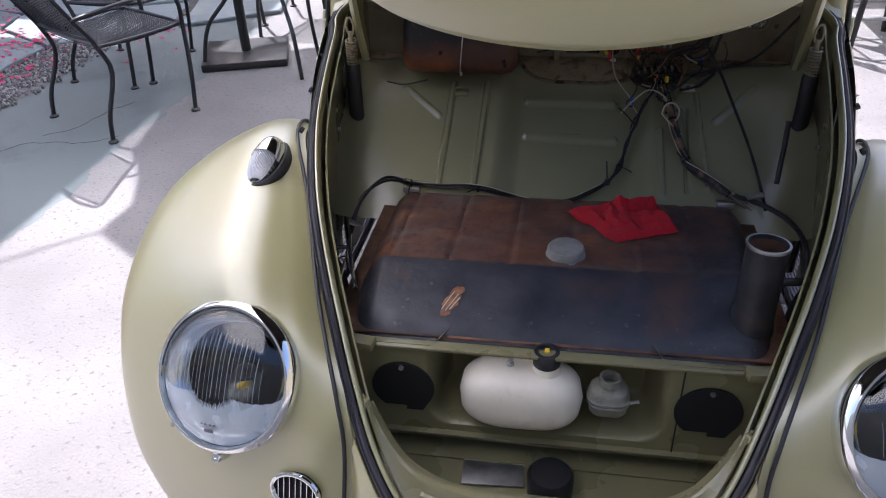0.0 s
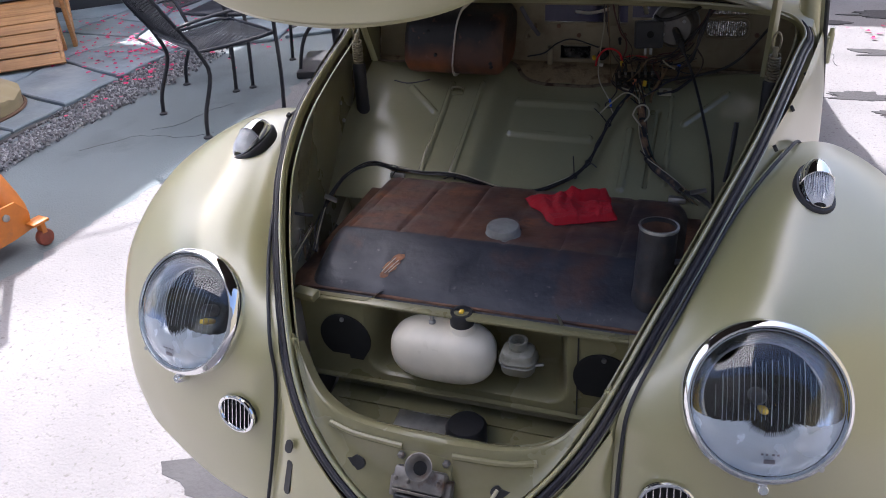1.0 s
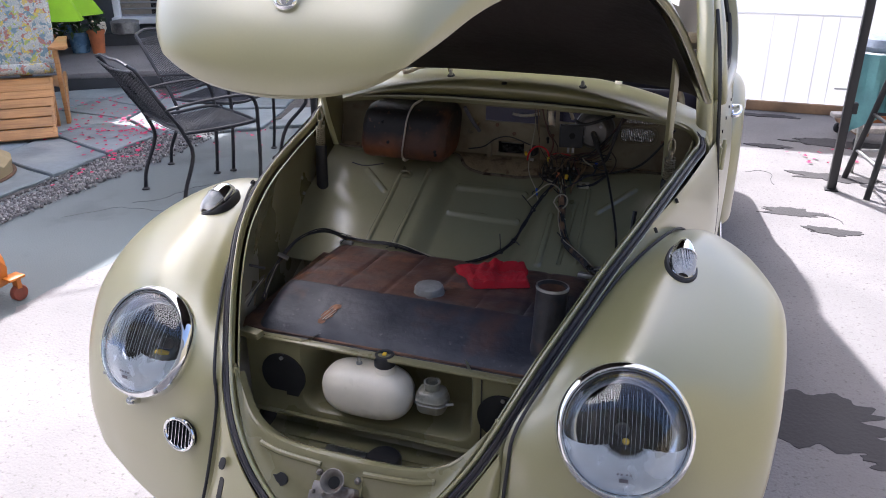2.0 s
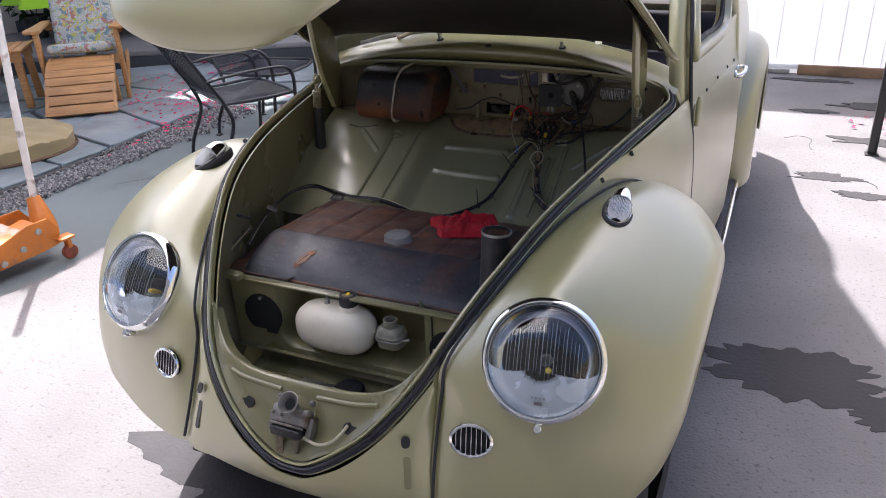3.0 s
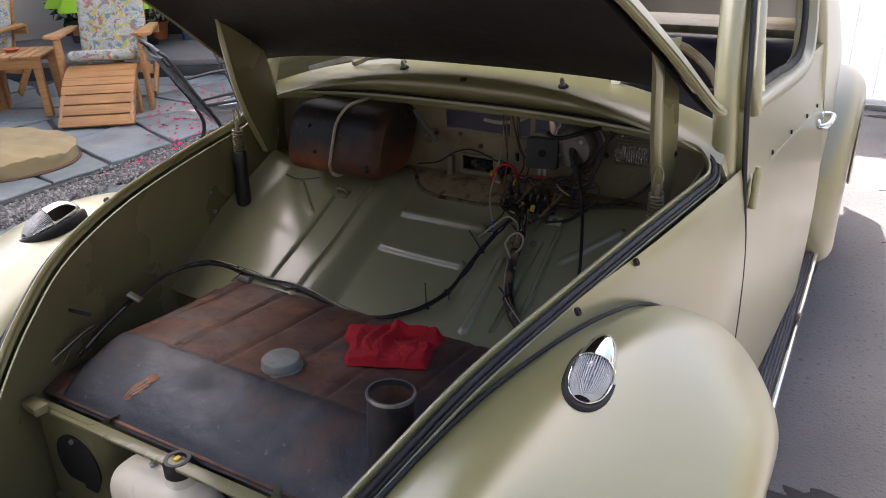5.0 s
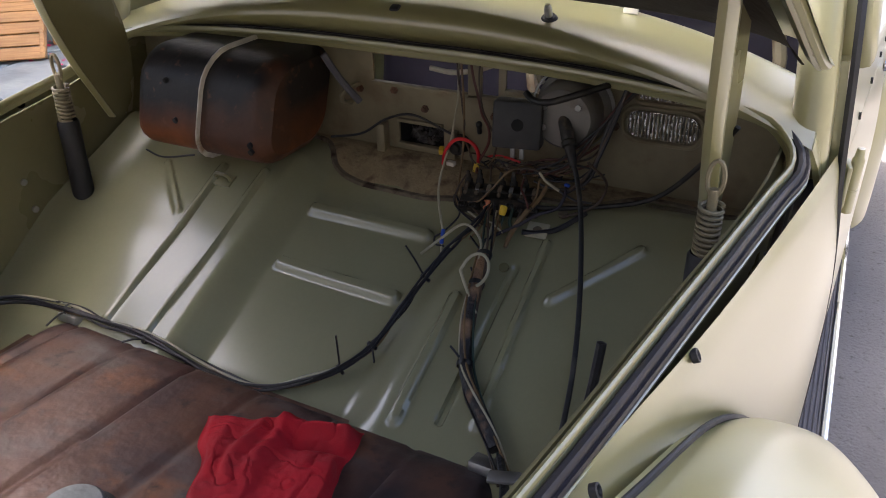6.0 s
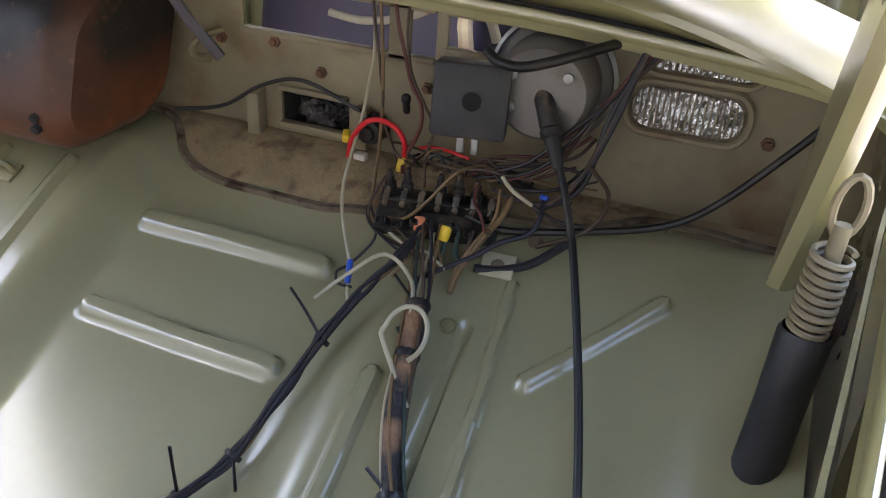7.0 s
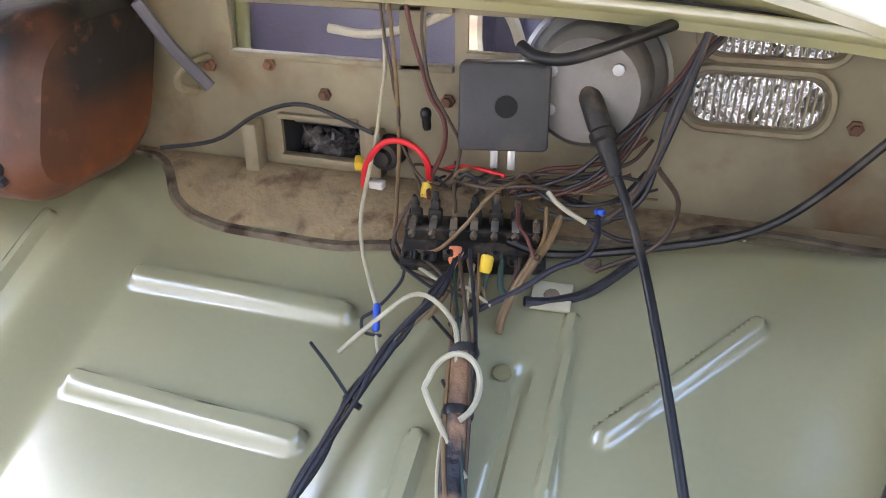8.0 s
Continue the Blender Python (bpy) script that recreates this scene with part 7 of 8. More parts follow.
for a, b, r, lab in (((0.126, 0.547, 0.787), (0.131, 0.531, 0.775), 0.0027, "blue crimp connector joining two thin wires"), ((0.262, 0.607, 0.850), (0.269, 0.604, 0.851), 0.0024, "small blue crimp on a dark wire")):
    a, b = Vector(a), Vector(b)
    h = (b - a).length
    solo("crimp_connector", lathe([(0, 0), (r * 0.7, 0.0003), (r, 0.0015), (r, h * 0.40), (r * 0.82, h * 0.45), (r * 0.82, h * 0.55), (r, h * 0.60), (r, h - 0.0015), (r * 0.7, h), (0, h)], n=12), BLUE_PLASTIC, lab, "connector", Matrix.Translation(a) @ (b - a).to_track_quat("Z", "Y").to_matrix().to_4x4())
solo("wire_plug", lathe([(0, 0), (0.0026, 0.0005), (0.0034, 0.003), (0.0034, 0.010), (0.0042, 0.011), (0.0042, 0.015), (0.0028, 0.017), (0, 0.018)], n=12), BLACK_PLASTIC, "small black plug hanging on a wire", "connector", pose(0.130, 0.646, 0.8805, 4, -3))
socket = thing("dash_socket", "small black socket with a yellow and a white plug", "socket", (0.089, 0.672, 0.850))
part("socket_body", lathe([(0, 0.020), (0.006, 0.020), (0.0075, 0.016), (0.011, 0.015), (0.012, 0.012), (0.012, 0.0), (0.0135, -0.004)], pose(0, 0, 0, 90), 18), BLACK_PLASTIC, socket)
part("yellow_plug", box((0.007, 0.012, 0.008), pose(-0.017, -0.024, -0.003, 10, 0, 20), 0.0015), YELLOW_PLASTIC, socket, "yellow plug")
part("white_plug", box((0.012, 0.008, 0.006), pose(-0.001, -0.027, -0.018, 5, 0, -6), 0.001), STRAP, socket, "white plug")
wire("white_wire", [lie(0.107, 0.520, 0.020), lie(0.130, 0.535, 0.026), lie(0.160, 0.538, 0.030), lie(0.190, 0.520, 0.028), lie(0.200, 0.495, 0.022)], 0.0017, WIRE_WHITE, "cream wire crossing the loom", 24, 6)
wire("black_wire", [Vector((-0.075, 0.60, 0.860)), Vector((-0.04, 0.625, 0.862)), Vector((-0.015, 0.650, 0.878)), Vector((0.02, 0.665, 0.884)), Vector((0.08, 0.66, 0.868))], 0.0017, WIRE_BLACK, "thin black wire along the dash back", 24, 6)
wire("black_wire", [lie(-0.40, 0.56, 0.012), lie(-0.36, 0.555, 0.010), lie(-0.31, 0.570, 0.008)], 0.0015, WIRE_BLACK, "thin black wire below the glove box", 14, 6)
wire("black_wire", [Vector((0.300, 0.570, 0.90)), Vector((0.315, 0.60, 0.865)), Vector((0.305, 0.598, 0.835)), Vector((0.268, 0.588, 0.815))], 0.0017, WIRE_BROWN, "thin brown wire by the speedometer", 20, 6)
wire("side_wire", [Vector((-0.395, -0.02, 0.745)), Vector((-0.370, -0.03, 0.748)), Vector((-0.345, -0.01, 0.735))], 0.003, WIRE_BLACK, "short black wire end at the side wall", 10, 6)
for k in range(4):
    wire("side_wire", [Vector((-0.330 - 0.01 * k, -0.085 - 0.01 * k, 0.685)), Vector((-0.345, -0.05 + 0.01 * k, 0.70 + 0.006 * k)), Vector((-0.352 - 0.004 * k, 0.0, 0.705))], 0.0013, (WIRE_TAN, WIRE_BLACK, WIRE_WHITE, WIRE_BROWN)[k], "loose wire end beside the tank", 12, 5)
wire("loom_branch", [lie(0.315, 0.300, 0.020), Vector((0.345, 0.24, 0.715)), Vector((0.372, 0.15, 0.735)), Vector((0.375, 0.05, 0.745)), Vector((0.362, -0.05, 0.71))], 0.0045, TAPE, "black loom along the side wall", 40, 8)
solo("loom_clip", box((0.026, 0.016, 0.004), Matrix(), 0.001), STEEL, "small bent steel loom clip", "clip", pose(-0.355, 0.085, 0.722, 0, 30, 20))
solo("loom_clip", box((0.030, 0.014, 0.004), Matrix(), 0.001), STEEL, "small bent steel loom clip", "clip", pose(0.338, 0.255, 0.722, 0, -10, 10))
wire("drain_hose", [Vector((0.392, 0.345, 0.83)), Vector((0.390, 0.33, 0.78)), Vector((0.385, 0.31, 0.72))], 0.0048, TAPE, "short dark hose at the side wall", 12, 8)
pipe = [Vector((-0.095, 0.628, 0.965)), Vector((-0.080, 0.640, 0.930)), Vector((-0.060, 0.655, 0.895))]
wire("choke_tube", pipe, 0.005, RUBBER_GREY, "grey flexible tube behind the dash", 14, 8)

# ---- the yard ----
PM = pose(-4.55, 4.08, 0, 0, 0, 30)


def outline_sheet(pts, z0, z1, bm=None, jag=0.0):
    bm = bm or bmesh.new()
    n = len(pts)
    lo = [bm.verts.new((x, y, z0)) for x, y in pts]
    hi = [bm.verts.new((x, y, z1)) for x, y in pts]
    bm.faces.new(hi)
    for i in range(n):
        bm.faces.new((lo[i], lo[(i + 1) % n], hi[(i + 1) % n], hi[i]))
    return bm


def blob(cx, cy, rx, ry, seed, n=140, rough=0.45, rot=0):
    out = []
    for k in range(n):
        a = 2 * math.pi * k / n
        r = 1 + rough * noise.noise((1.7 * math.cos(a) + seed, 1.7 * math.sin(a), seed)) + rough * 0.7 * noise.noise((5 * math.cos(a), 5 * math.sin(a) + seed, seed)) + rough * 0.16 * noise.noise((15 * math.cos(a), 15 * math.sin(a) + seed, seed)) + rough * 0.07 * noise.noise((40 * math.cos(a), 40 * math.sin(a), seed))
        x, y = rx * r * math.cos(a), ry * r * math.sin(a)
        c, s = math.cos(radians(rot)), math.sin(radians(rot))
        out.append((cx + x * c - y * s, cy + x * s + y * c))
    return out


# Damp stains; the first, below the nose, also paints the car's shade.
for k, (cx, cy, rx, ry, rot) in enumerate(((-0.02, 0.02, 0.74, 0.36, 4), (0.93, 0.93, 0.27, 0.14, -8), (1.22, 0.80, 0.16, 0.10, 10), (1.02, 2.85, 0.17, 0.06, 12), (1.18, 2.62, 0.12, 0.05, 60), (1.28, 3.55, 0.22, 0.07, 4), (0.95, 4.15, 0.13, 0.05, 0), (1.45, 4.35, 0.35, 0.10, 8), (0.95, 5.05, 0.25, 0.05, 0))):
    bm = outline_sheet(blob(cx, cy, rx, ry, 3.1 * k + 1), 0.0, 0.0012 + 0.0004 * k)
    solo("damp_patch", bm, DAMP, "dark patch on the concrete: damp, and painted shade below the car's nose", "stain", group="damp stains", smooth=False)
random.seed(3)
for k, (x, y, a, l) in enumerate(((-2.55, 1.55, 70, 0.7), (-2.35, 1.85, 40, 0.5), (1.25, 2.75, 80, 0.5), (0.95, 3.3, 100, 0.4))):
    p = [Vector((x, y, 0.0012))]
    for i in range(14):
        a += random.uniform(-35, 35)
        p.append(p[-1] + Vector((math.cos(radians(a)), math.sin(radians(a)), 0)) * l / 14)
    solo("crack", sweep(p, [(-0.0022, -0.002), (0.0022, -0.002), (0.0012, 0.0006), (-0.0012, 0.0006)]), DAMP, "dark hairline crack in the concrete", "crack", group="cracks in the concrete")

# gravel strip
def strip_x(y):
    c = -2.87 - 0.012 * (y - 1.3) - 0.045 * max(0, y - 2.2)
    w = 0.135 + 0.03 * math.sin(3 * y) + 0.06 * max(0, y - 2.2)
    return c, w


rng = random.Random(5)
base_row = [[Vector((strip_x(y)[0] + s * strip_x(y)[1], y, 0.004 if abs(s) > 0.9 else 0.012)) for s in (-1, -0.5, 0, 0.5, 1)] for y in (0.4 + 0.1 * i for i in range(31))]
solo("gravel_bed", sheet(base_row), GRAVEL_BED, "grey grit bed under the loose gravel", "gravel", kind="stuff")
bm = bmesh.new()
tmp = bmesh.new()
bmesh.ops.create_icosphere(tmp, subdivisions=1, radius=1.0)
base_v = [v.co.copy() for v in tmp.verts]
base_f = [[v.index for v in f.verts] for f in tmp.faces]
tmp.free()
verts, faces = [], []
for k in range(7500):
    y = rng.uniform(0.4, 3.4)
    c, w = strip_x(y)
    x = c + w * max(-1.25, min(1.25, rng.gauss(0, 0.5)))
    r = rng.uniform(0.004, 0.011)
    rot = Euler((rng.uniform(0, 6), rng.uniform(0, 6), rng.uniform(0, 6))).to_matrix()
    sc = Vector((r * rng.uniform(0.8, 1.3), r * rng.uniform(0.7, 1.2), r * rng.uniform(0.5, 0.9)))
    o = len(verts)
    verts += [rot @ Vector((v.x * sc.x, v.y * sc.y, v.z * sc.z)) + Vector((x, y, 0.010 + 0.4 * r)) for v in base_v]
    faces += [[i + o for i in f] for f in base_f]
me = bpy.data.meshes.new("gravel")
me.from_pydata([tuple(v) for v in verts], [], faces)
me.materials.append(GRAVEL)
tagged(new("gravel", me), "loose grey and white gravel between slabs and concrete", "gravel", kind="stuff")

# slate flagstones
paving = tagged(new("paving"), "dark blue-grey slate flagstone paving with petals in the joints", "paving", kind="structure")
part("paving_bed", outline_sheet([(-3.06, 0.2), (-3.0, 3.2), (-2.2, 4.1), (-2.2, 5.6), (-8.6, 5.6), (-8.6, 0.2)], -0.002, 0.008), DIRT, paving, smooth=False)
rng = random.Random(11)


def stone(pts, h):
    n = len(pts)
    cx, cy = sum(p[0] for p in pts) / n, sum(p[1] for p in pts) / n
    ring = []
    for i in range(n):
        a, b = pts[i], pts[(i + 1) % n]
        for t in (0, 0.33, 0.66):
            ring.append((a[0] + (b[0] - a[0]) * t + rng.uniform(-0.012, 0.012), a[1] + (b[1] - a[1]) * t + rng.uniform(-0.012, 0.012)))
    b = bmesh.new()
    lo = [b.verts.new((x, y, 0.004)) for x, y in ring]
    hi = [b.verts.new((x, y, h - 0.006)) for x, y in ring]
    top = [b.verts.new((cx + (x - cx) * 0.975, cy + (y - cy) * 0.975, h)) for x, y in ring]
    for i in range(len(ring)):
        j = (i + 1) % len(ring)
        b.faces.new((lo[i], lo[j], hi[j], hi[i]))
        b.faces.new((hi[i], hi[j], top[j], top[i]))
    b.faces.new(top)
    return b


lattice = {}
for iy in range(12):
    for ix in range(10):
        jx = 0.0 if ix == 0 else rng.uniform(-0.13, 0.13)
        lattice[ix, iy] = (-3.05 - 0.62 * ix + jx, 0.22 + 0.47 * iy + 0.16 * ix % 0.47 + rng.uniform(-0.11, 0.11))
for iy in range(11):
    for ix in range(9):
        q = [lattice[ix, iy], lattice[ix, iy + 1], lattice[ix + 1, iy + 1], lattice[ix + 1, iy]]
        cx, cy = sum(p[0] for p in q) / 4, sum(p[1] for p in q) / 4
        if (PM.inverted() @ Vector((cx, cy, 0))).y > -0.1:
            continue
        q = [(p[0] + (cx - p[0]) * 0.055, p[1] + (cy - p[1]) * 0.06) for p in q]
        part("flagstone", stone(q, 0.028 + rng.uniform(-0.004, 0.006)), SLATE, paving, smooth=False)
for k, q in enumerate((((-3.04, 3.05), (-2.5, 3.4), (-2.6, 3.95), (-3.2, 3.7)), ((-2.44, 3.44), (-1.9, 3.8), (-2.0, 4.3), (-2.55, 4.0)), ((-3.25, 3.75), (-2.65, 4.02), (-2.8, 4.5), (-3.4, 4.3)))):
    part("flagstone", stone(q, 0.028), SLATE, paving, smooth=False)

# fallen petals
bm = bmesh.new()
rng = random.Random(21)
spots = [(-3.55, 3.1, 0.5, 90), (-3.9, 3.55, 0.5, 70), (-3.2, 3.0, 0.3, 60), (-3.0, 2.6, 0.25, 40), (-3.6, 4.0, 0.5, 50), (-2.6, 3.3, 0.4, 30), (1.25, 4.0, 0.25, 14), (1.55, 3.9, 0.2, 8), (-4.6, 2.0, 0.8, 20), (-2.9, 2.1, 0.2, 10)]
for cx, cy, s, n in spots:
    for _ in range(n):
        x, y = cx + rng.gauss(0, s * 0.5), cy + rng.gauss(0, s * 0.5)
        z = 0.034 if x < -3.05 else 0.026 if x < -2.65 else 0.006
        r, a = rng.uniform(0.008, 0.02), rng.uniform(0, 6.3)
        vs = [bm.verts.new((x + r * math.cos(a + t), y + r * 0.8 * math.sin(a + t), z + rng.uniform(0, 0.010))) for t in (0, 1.3, 2.6, 3.9, 5.1)]
        bm.faces.new(vs)
solo("petals", bm, PETAL, "scattered bright pink fallen petals", "petals", kind="stuff", smooth=False)

# ---- walls round the yard ----
for x in (-0.42, -0.24, -0.06, 0.12, 0.30, 0.48, 0.66, 0.93, 1.10, 1.27, 1.39):
    part("seam_strip", box((0.006, 0.006, 0.66), pose(x, 5.266, 0.395), 0.001), WHITE_WALL, wall_north)
part("ledge", box((2.45, 0.03, 0.010), pose(0.32, 5.252, 0.735), 0.003), WHITE_WALL, wall_north)
part("sill_strip", box((2.45, 0.03, 0.035), pose(0.32, 5.250, 0.055), 0.004), WHITE_WALL, wall_north)
part("base_plank", box((0.85, 0.035, 0.075), pose(1.25, 5.225, 0.040), 0.004), TEAK_OLD, wall_north, "weathered brown base plank")
part("base_block", box((0.30, 0.03, 0.03), pose(0.62, 5.235, 0.018), 0.003), STEEL, wall_north)
part("hinge_strap", box((0.16, 0.008, 0.012), pose(1.52, 5.262, 0.20), 0.002), STEEL, wall_north)
# Unseen, added: height and tan set the light bounced onto the right side.
wall_east = solo("wall_east", box((0.15, 12.0, 2.6), pose(4.6, -0.4, 1.3)), TAN_WALL, "unseen tan wall added to close the yard and shape side light", "wall", kind="structure")
# Unseen, added: keeps low southern light out of the luggage space.
wall_south = solo("wall_south", box((18.0, 0.15, 5.6), pose(-2.0, -4.9, 2.8)), DARK_STONE, "unseen dark wall added to cut low light from the south", "wall", kind="structure")
wall_west = solo("wall_west", box((0.15, 6.0, 2.3), pose(-7.2, 4.0, 1.15, 0, 0, -30)), STUCCO, "plain beige stucco garden wall behind the shrubs", "wall", kind="structure")

# porch step and the house behind it
porch = thing("porch_step", "long dark-faced concrete porch step", "step", (-4.55, 4.08, 0), 30, kind="structure")
part("riser", box((7.5, 0.06, 0.135), pose(1.2, 0.03, 0.0675), 0.006), DARK_STONE, porch)
part("tread", box((7.5, 1.6, 0.05), pose(1.2, 0.79, 0.142), 0.01), CONCRETE, porch)
part("upper_riser", box((7.5, 0.12, 0.123), pose(1.2, 1.56, 0.2285), 0.006), DARK_STONE, porch)
house = thing("house", "white-trimmed house behind the porch with a slatted window", "house", tuple(PM @ Vector((1.0, 2.3, -0.2))), 30, kind="structure")
part("house_wall", box((8.0, 0.2, 0.52), pose(0, 0, 0.26), 0.0), DARK_STONE, house)
part("house_wall", box((8.0, 0.2, 0.9), pose(0, 0, 2.38), 0.0), STUCCO, house)
for x in (-2.6, 2.44):
    part("house_wall", box((2.8 if x < 0 else 3.12, 0.2, 1.41), pose(x, 0, 1.225), 0.0), DARK_STONE, house)
win = new("window")
win.parent = house
win.matrix_local = pose(-0.16, -0.02, 1.24)
part("window_sill", box((2.1, 0.16, 0.07), pose(0, -0.06, -0.70), 0.01), WHITE_WALL, win)
for x in (-1.0, -0.35, 0.35, 1.0):
    part("window_frame", box((0.07, 0.1, 1.4), pose(x, -0.02, 0), 0.008), WHITE_WALL, win)
for x in (-0.675, 0, 0.675):
    part("pane", box((0.62, 0.006, 1.36), pose(x, 0.03, 0)), GLASS, win)
    for k in range(20):
        part("blind_slat", box((0.60, 0.03, 0.003), pose(x, 0.07, -0.66 + 0.068 * k, 28)), BLIND, win)
part("room_back", box((2.2, 0.05, 1.5), pose(0, 0.35, 0)), DARK, win)
# Unseen cover, added to throw the shade over the seating.
cover = thing("patio_cover", "unseen high white cover added to shade the seating", "patio cover", (-5.5, 5.0, 0), kind="structure")
# The panels leave a slit that lets one strip of sun through.
for x0, x1, y0, y1 in ((-8.2, -3.80, 2.75, 5.36), (-8.2, -3.80, 5.76, 8.4), (-8.2, -5.44, 5.36, 5.76), (-4.49, -3.80, 5.36, 5.76)):
    part("cover_panel", box((x1 - x0, y1 - y0, 0.06), pose((x0 + x1) / 2 + 5.5, (y0 + y1) / 2 - 5.0, 4.0)), WHITE_WALL, cover)
for x, y in ((-3.95, 8.3), (-8.1, 2.9)):
    part("cover_post", box((0.1, 0.1, 4.0), pose(x + 5.5, y - 5.0, 2.0), 0.008), WHITE_WALL, cover)

# Added unseen sheet, outlined so that its cast shadow fits car and ground.
SHADE_OUTLINE = [(-3.11, 2.91), (-2.42, 2.44), (-2.00, 1.82), (-1.97, 0.82), (-1.98, -1.90), (0.505, -1.90), (0.13, 1.62), (-0.30, 3.09), (-0.43, 3.52), (-0.42, 3.59), (-0.44, 3.81), (-0.54, 4.08), (-0.67, 4.32), (-0.87, 4.45), (-1.97, 4.72), (-3.55, 4.70), (-3.32, 3.55), (-3.19, 3.35), (-3.09, 3.12)]
part("shade_sheet", outline_sheet([(x + 5.5, y - 5.0) for x, y in SHADE_OUTLINE], 3.19, 3.20), SHADE_CLOTH, cover, "unseen pale cloth added to cast the shade on car and ground", smooth=False)
for x, y in ((-3.11, 2.91), (-3.55, 4.70)):
    part("stay_rope", tube([(x + 5.5, y - 5.0, 3.195), (-3.88 + 5.5, y - 4.9, 4.0)], 0.006, 6), IRON, cover)


# ---- foliage ----
def leaf_clump(center, radii, n, size, rng, bm=None, up=0.4):
    bm = bm or bmesh.new()
    for _ in range(n):
        d = Vector((rng.gauss(0, 1), rng.gauss(0, 1), rng.gauss(0, 1))).normalized() * rng.uniform(0.35, 1.0)
        p = Vector(center) + Vector((d.x * radii[0], d.y * radii[1], d.z * radii[2]))
        t = (d + Vector((0, 0, up)) + Vector((rng.gauss(0, 0.4), rng.gauss(0, 0.4), rng.gauss(0, 0.3)))).normalized()
        s = t.cross(Vector((rng.gauss(0, 1), rng.gauss(0, 1), rng.gauss(0, 1)))).normalized()
        L = size * rng.uniform(0.6, 1.3)
        droop = Vector((0, 0, -0.25 * L))
        q = [p, p + t * L * 0.5 + s * L * 0.24, p + t * L + droop, p + t * L * 0.5 - s * L * 0.24]
        bm.faces.new([bm.verts.new(v) for v in q])
    return bm


def potted(name, label, at, pot_r, pot_h, pot_mat, radii, n, size, leaf_mat, seed):
    rng = random.Random(seed)
    th = thing(name, label, "potted plant", at, group="plants on the porch")
    part("pot", lathe([(0, 0), (pot_r * 0.72, 0), (pot_r * 0.95, pot_h * 0.88), (pot_r * 1.06, pot_h * 0.88), (pot_r * 1.06, pot_h), (pot_r * 0.9, pot_h), (pot_r * 0.85, pot_h * 0.85), (0, pot_h * 0.85)], n=24), pot_mat, th)
    for k in range(4):
        a = 2.1 * k + seed
        part("stem", tube([(0, 0, pot_h * 0.8), (0.3 * radii[0] * math.cos(a), 0.3 * radii[1] * math.sin(a), pot_h + radii[2] * 0.6), (0.6 * radii[0] * math.cos(a), 0.6 * radii[1] * math.sin(a), pot_h + radii[2] * 1.1)], 0.006, 6, steps=6), BARK, th)
    part("crown", leaf_clump((0, 0, pot_h + radii[2] * 0.9), radii, n, size, rng), leaf_mat, th, smooth=False)


for k, (u, v, z, pr, ph, pm, rr, n, sz, lm) in enumerate((
        (-0.34, 1.15, 0.167, 0.11, 0.20, BLUE_POT, (0.22, 0.22, 0.22), 220, 0.09, LEAF),
        (-0.66, 1.20, 0.167, 0.09, 0.17, TERRA, (0.16, 0.16, 0.14), 140, 0.08, LEAF),
        (-0.16, 1.08, 0.167, 0.08, 0.22, TERRA, (0.10, 0.10, 0.10), 90, 0.07, LEAF_DARK),
        (-1.40, 1.10, 0.167, 0.13, 0.22, DARK_POT, (0.30, 0.30, 0.30), 300, 0.10, LEAF_DARK),
        (0.95, 1.20, 0.167, 0.13, 0.20, TERRA, (0.28, 0.25, 0.28), 320, 0.09, LEAF_LIME),
        (1.55, 1.05, 0.167, 0.13, 0.20, BLUE_POT, (0.30, 0.28, 0.30), 320, 0.09, LEAF_LIME),
        (-0.55, 1.56, 0.29, 0.07, 0.10, BLUE_POT, (0.10, 0.10, 0.10), 80, 0.05, LEAF))):
    p = PM @ Vector((u, v, z))
    potted("potted_plant", ("leafy green plant in a glazed blue pot on the porch", "leafy green plant in a terracotta pot on the porch", "small dark plant in an orange terracotta pot", "bushy dark green plant in a dark pot", "bright lime green bush in a terracotta pot", "bright lime green bush in a glazed blue pot", "small green plant in a blue pot on the ledge")[k], tuple(p), pr, ph, pm, rr, n, sz, lm, k + 2)
pan = thing("cooking_pot", "dull steel lidded pot on the porch ledge", "pot", tuple(PM @ Vector((0.03, 1.56, 0.29))))
part("pot_body", lathe([(0, 0), (0.13, 0), (0.14, 0.01), (0.14, 0.11), (0.145, 0.115), (0.14, 0.12), (0.05, 0.135), (0, 0.137)], n=32), STEEL, pan)
for s in (-1, 1):
    part("pot_handle", tube([(s * 0.138, -0.03, 0.085), (s * 0.17, -0.02, 0.09), (s * 0.17, 0.02, 0.09), (s * 0.138, 0.03, 0.085)], 0.006, 6, steps=10), STEEL, pan)
jar = thing("ceramic_jar", "small white ceramic jar with dark spots", "jar", tuple(PM @ Vector((-0.24, 1.56, 0.29))))
part("jar_body", lathe([(0, 0), (0.06, 0), (0.085, 0.05), (0.08, 0.11), (0.06, 0.13), (0, 0.13)], n=24), WHITE_PLASTIC, jar)
for a in (200, 250, 300):
    part("jar_spot", lathe([(0, 0.002), (0.018, 0)], Matrix.Translation((0.084 * math.cos(radians(a)), 0.084 * math.sin(radians(a)), 0.07)) @ Vector((math.cos(radians(a)), math.sin(radians(a)), 0)).to_track_quat("Z", "Y").to_matrix().to_4x4(), 12), BLACK, jar)
rng = random.Random(40)
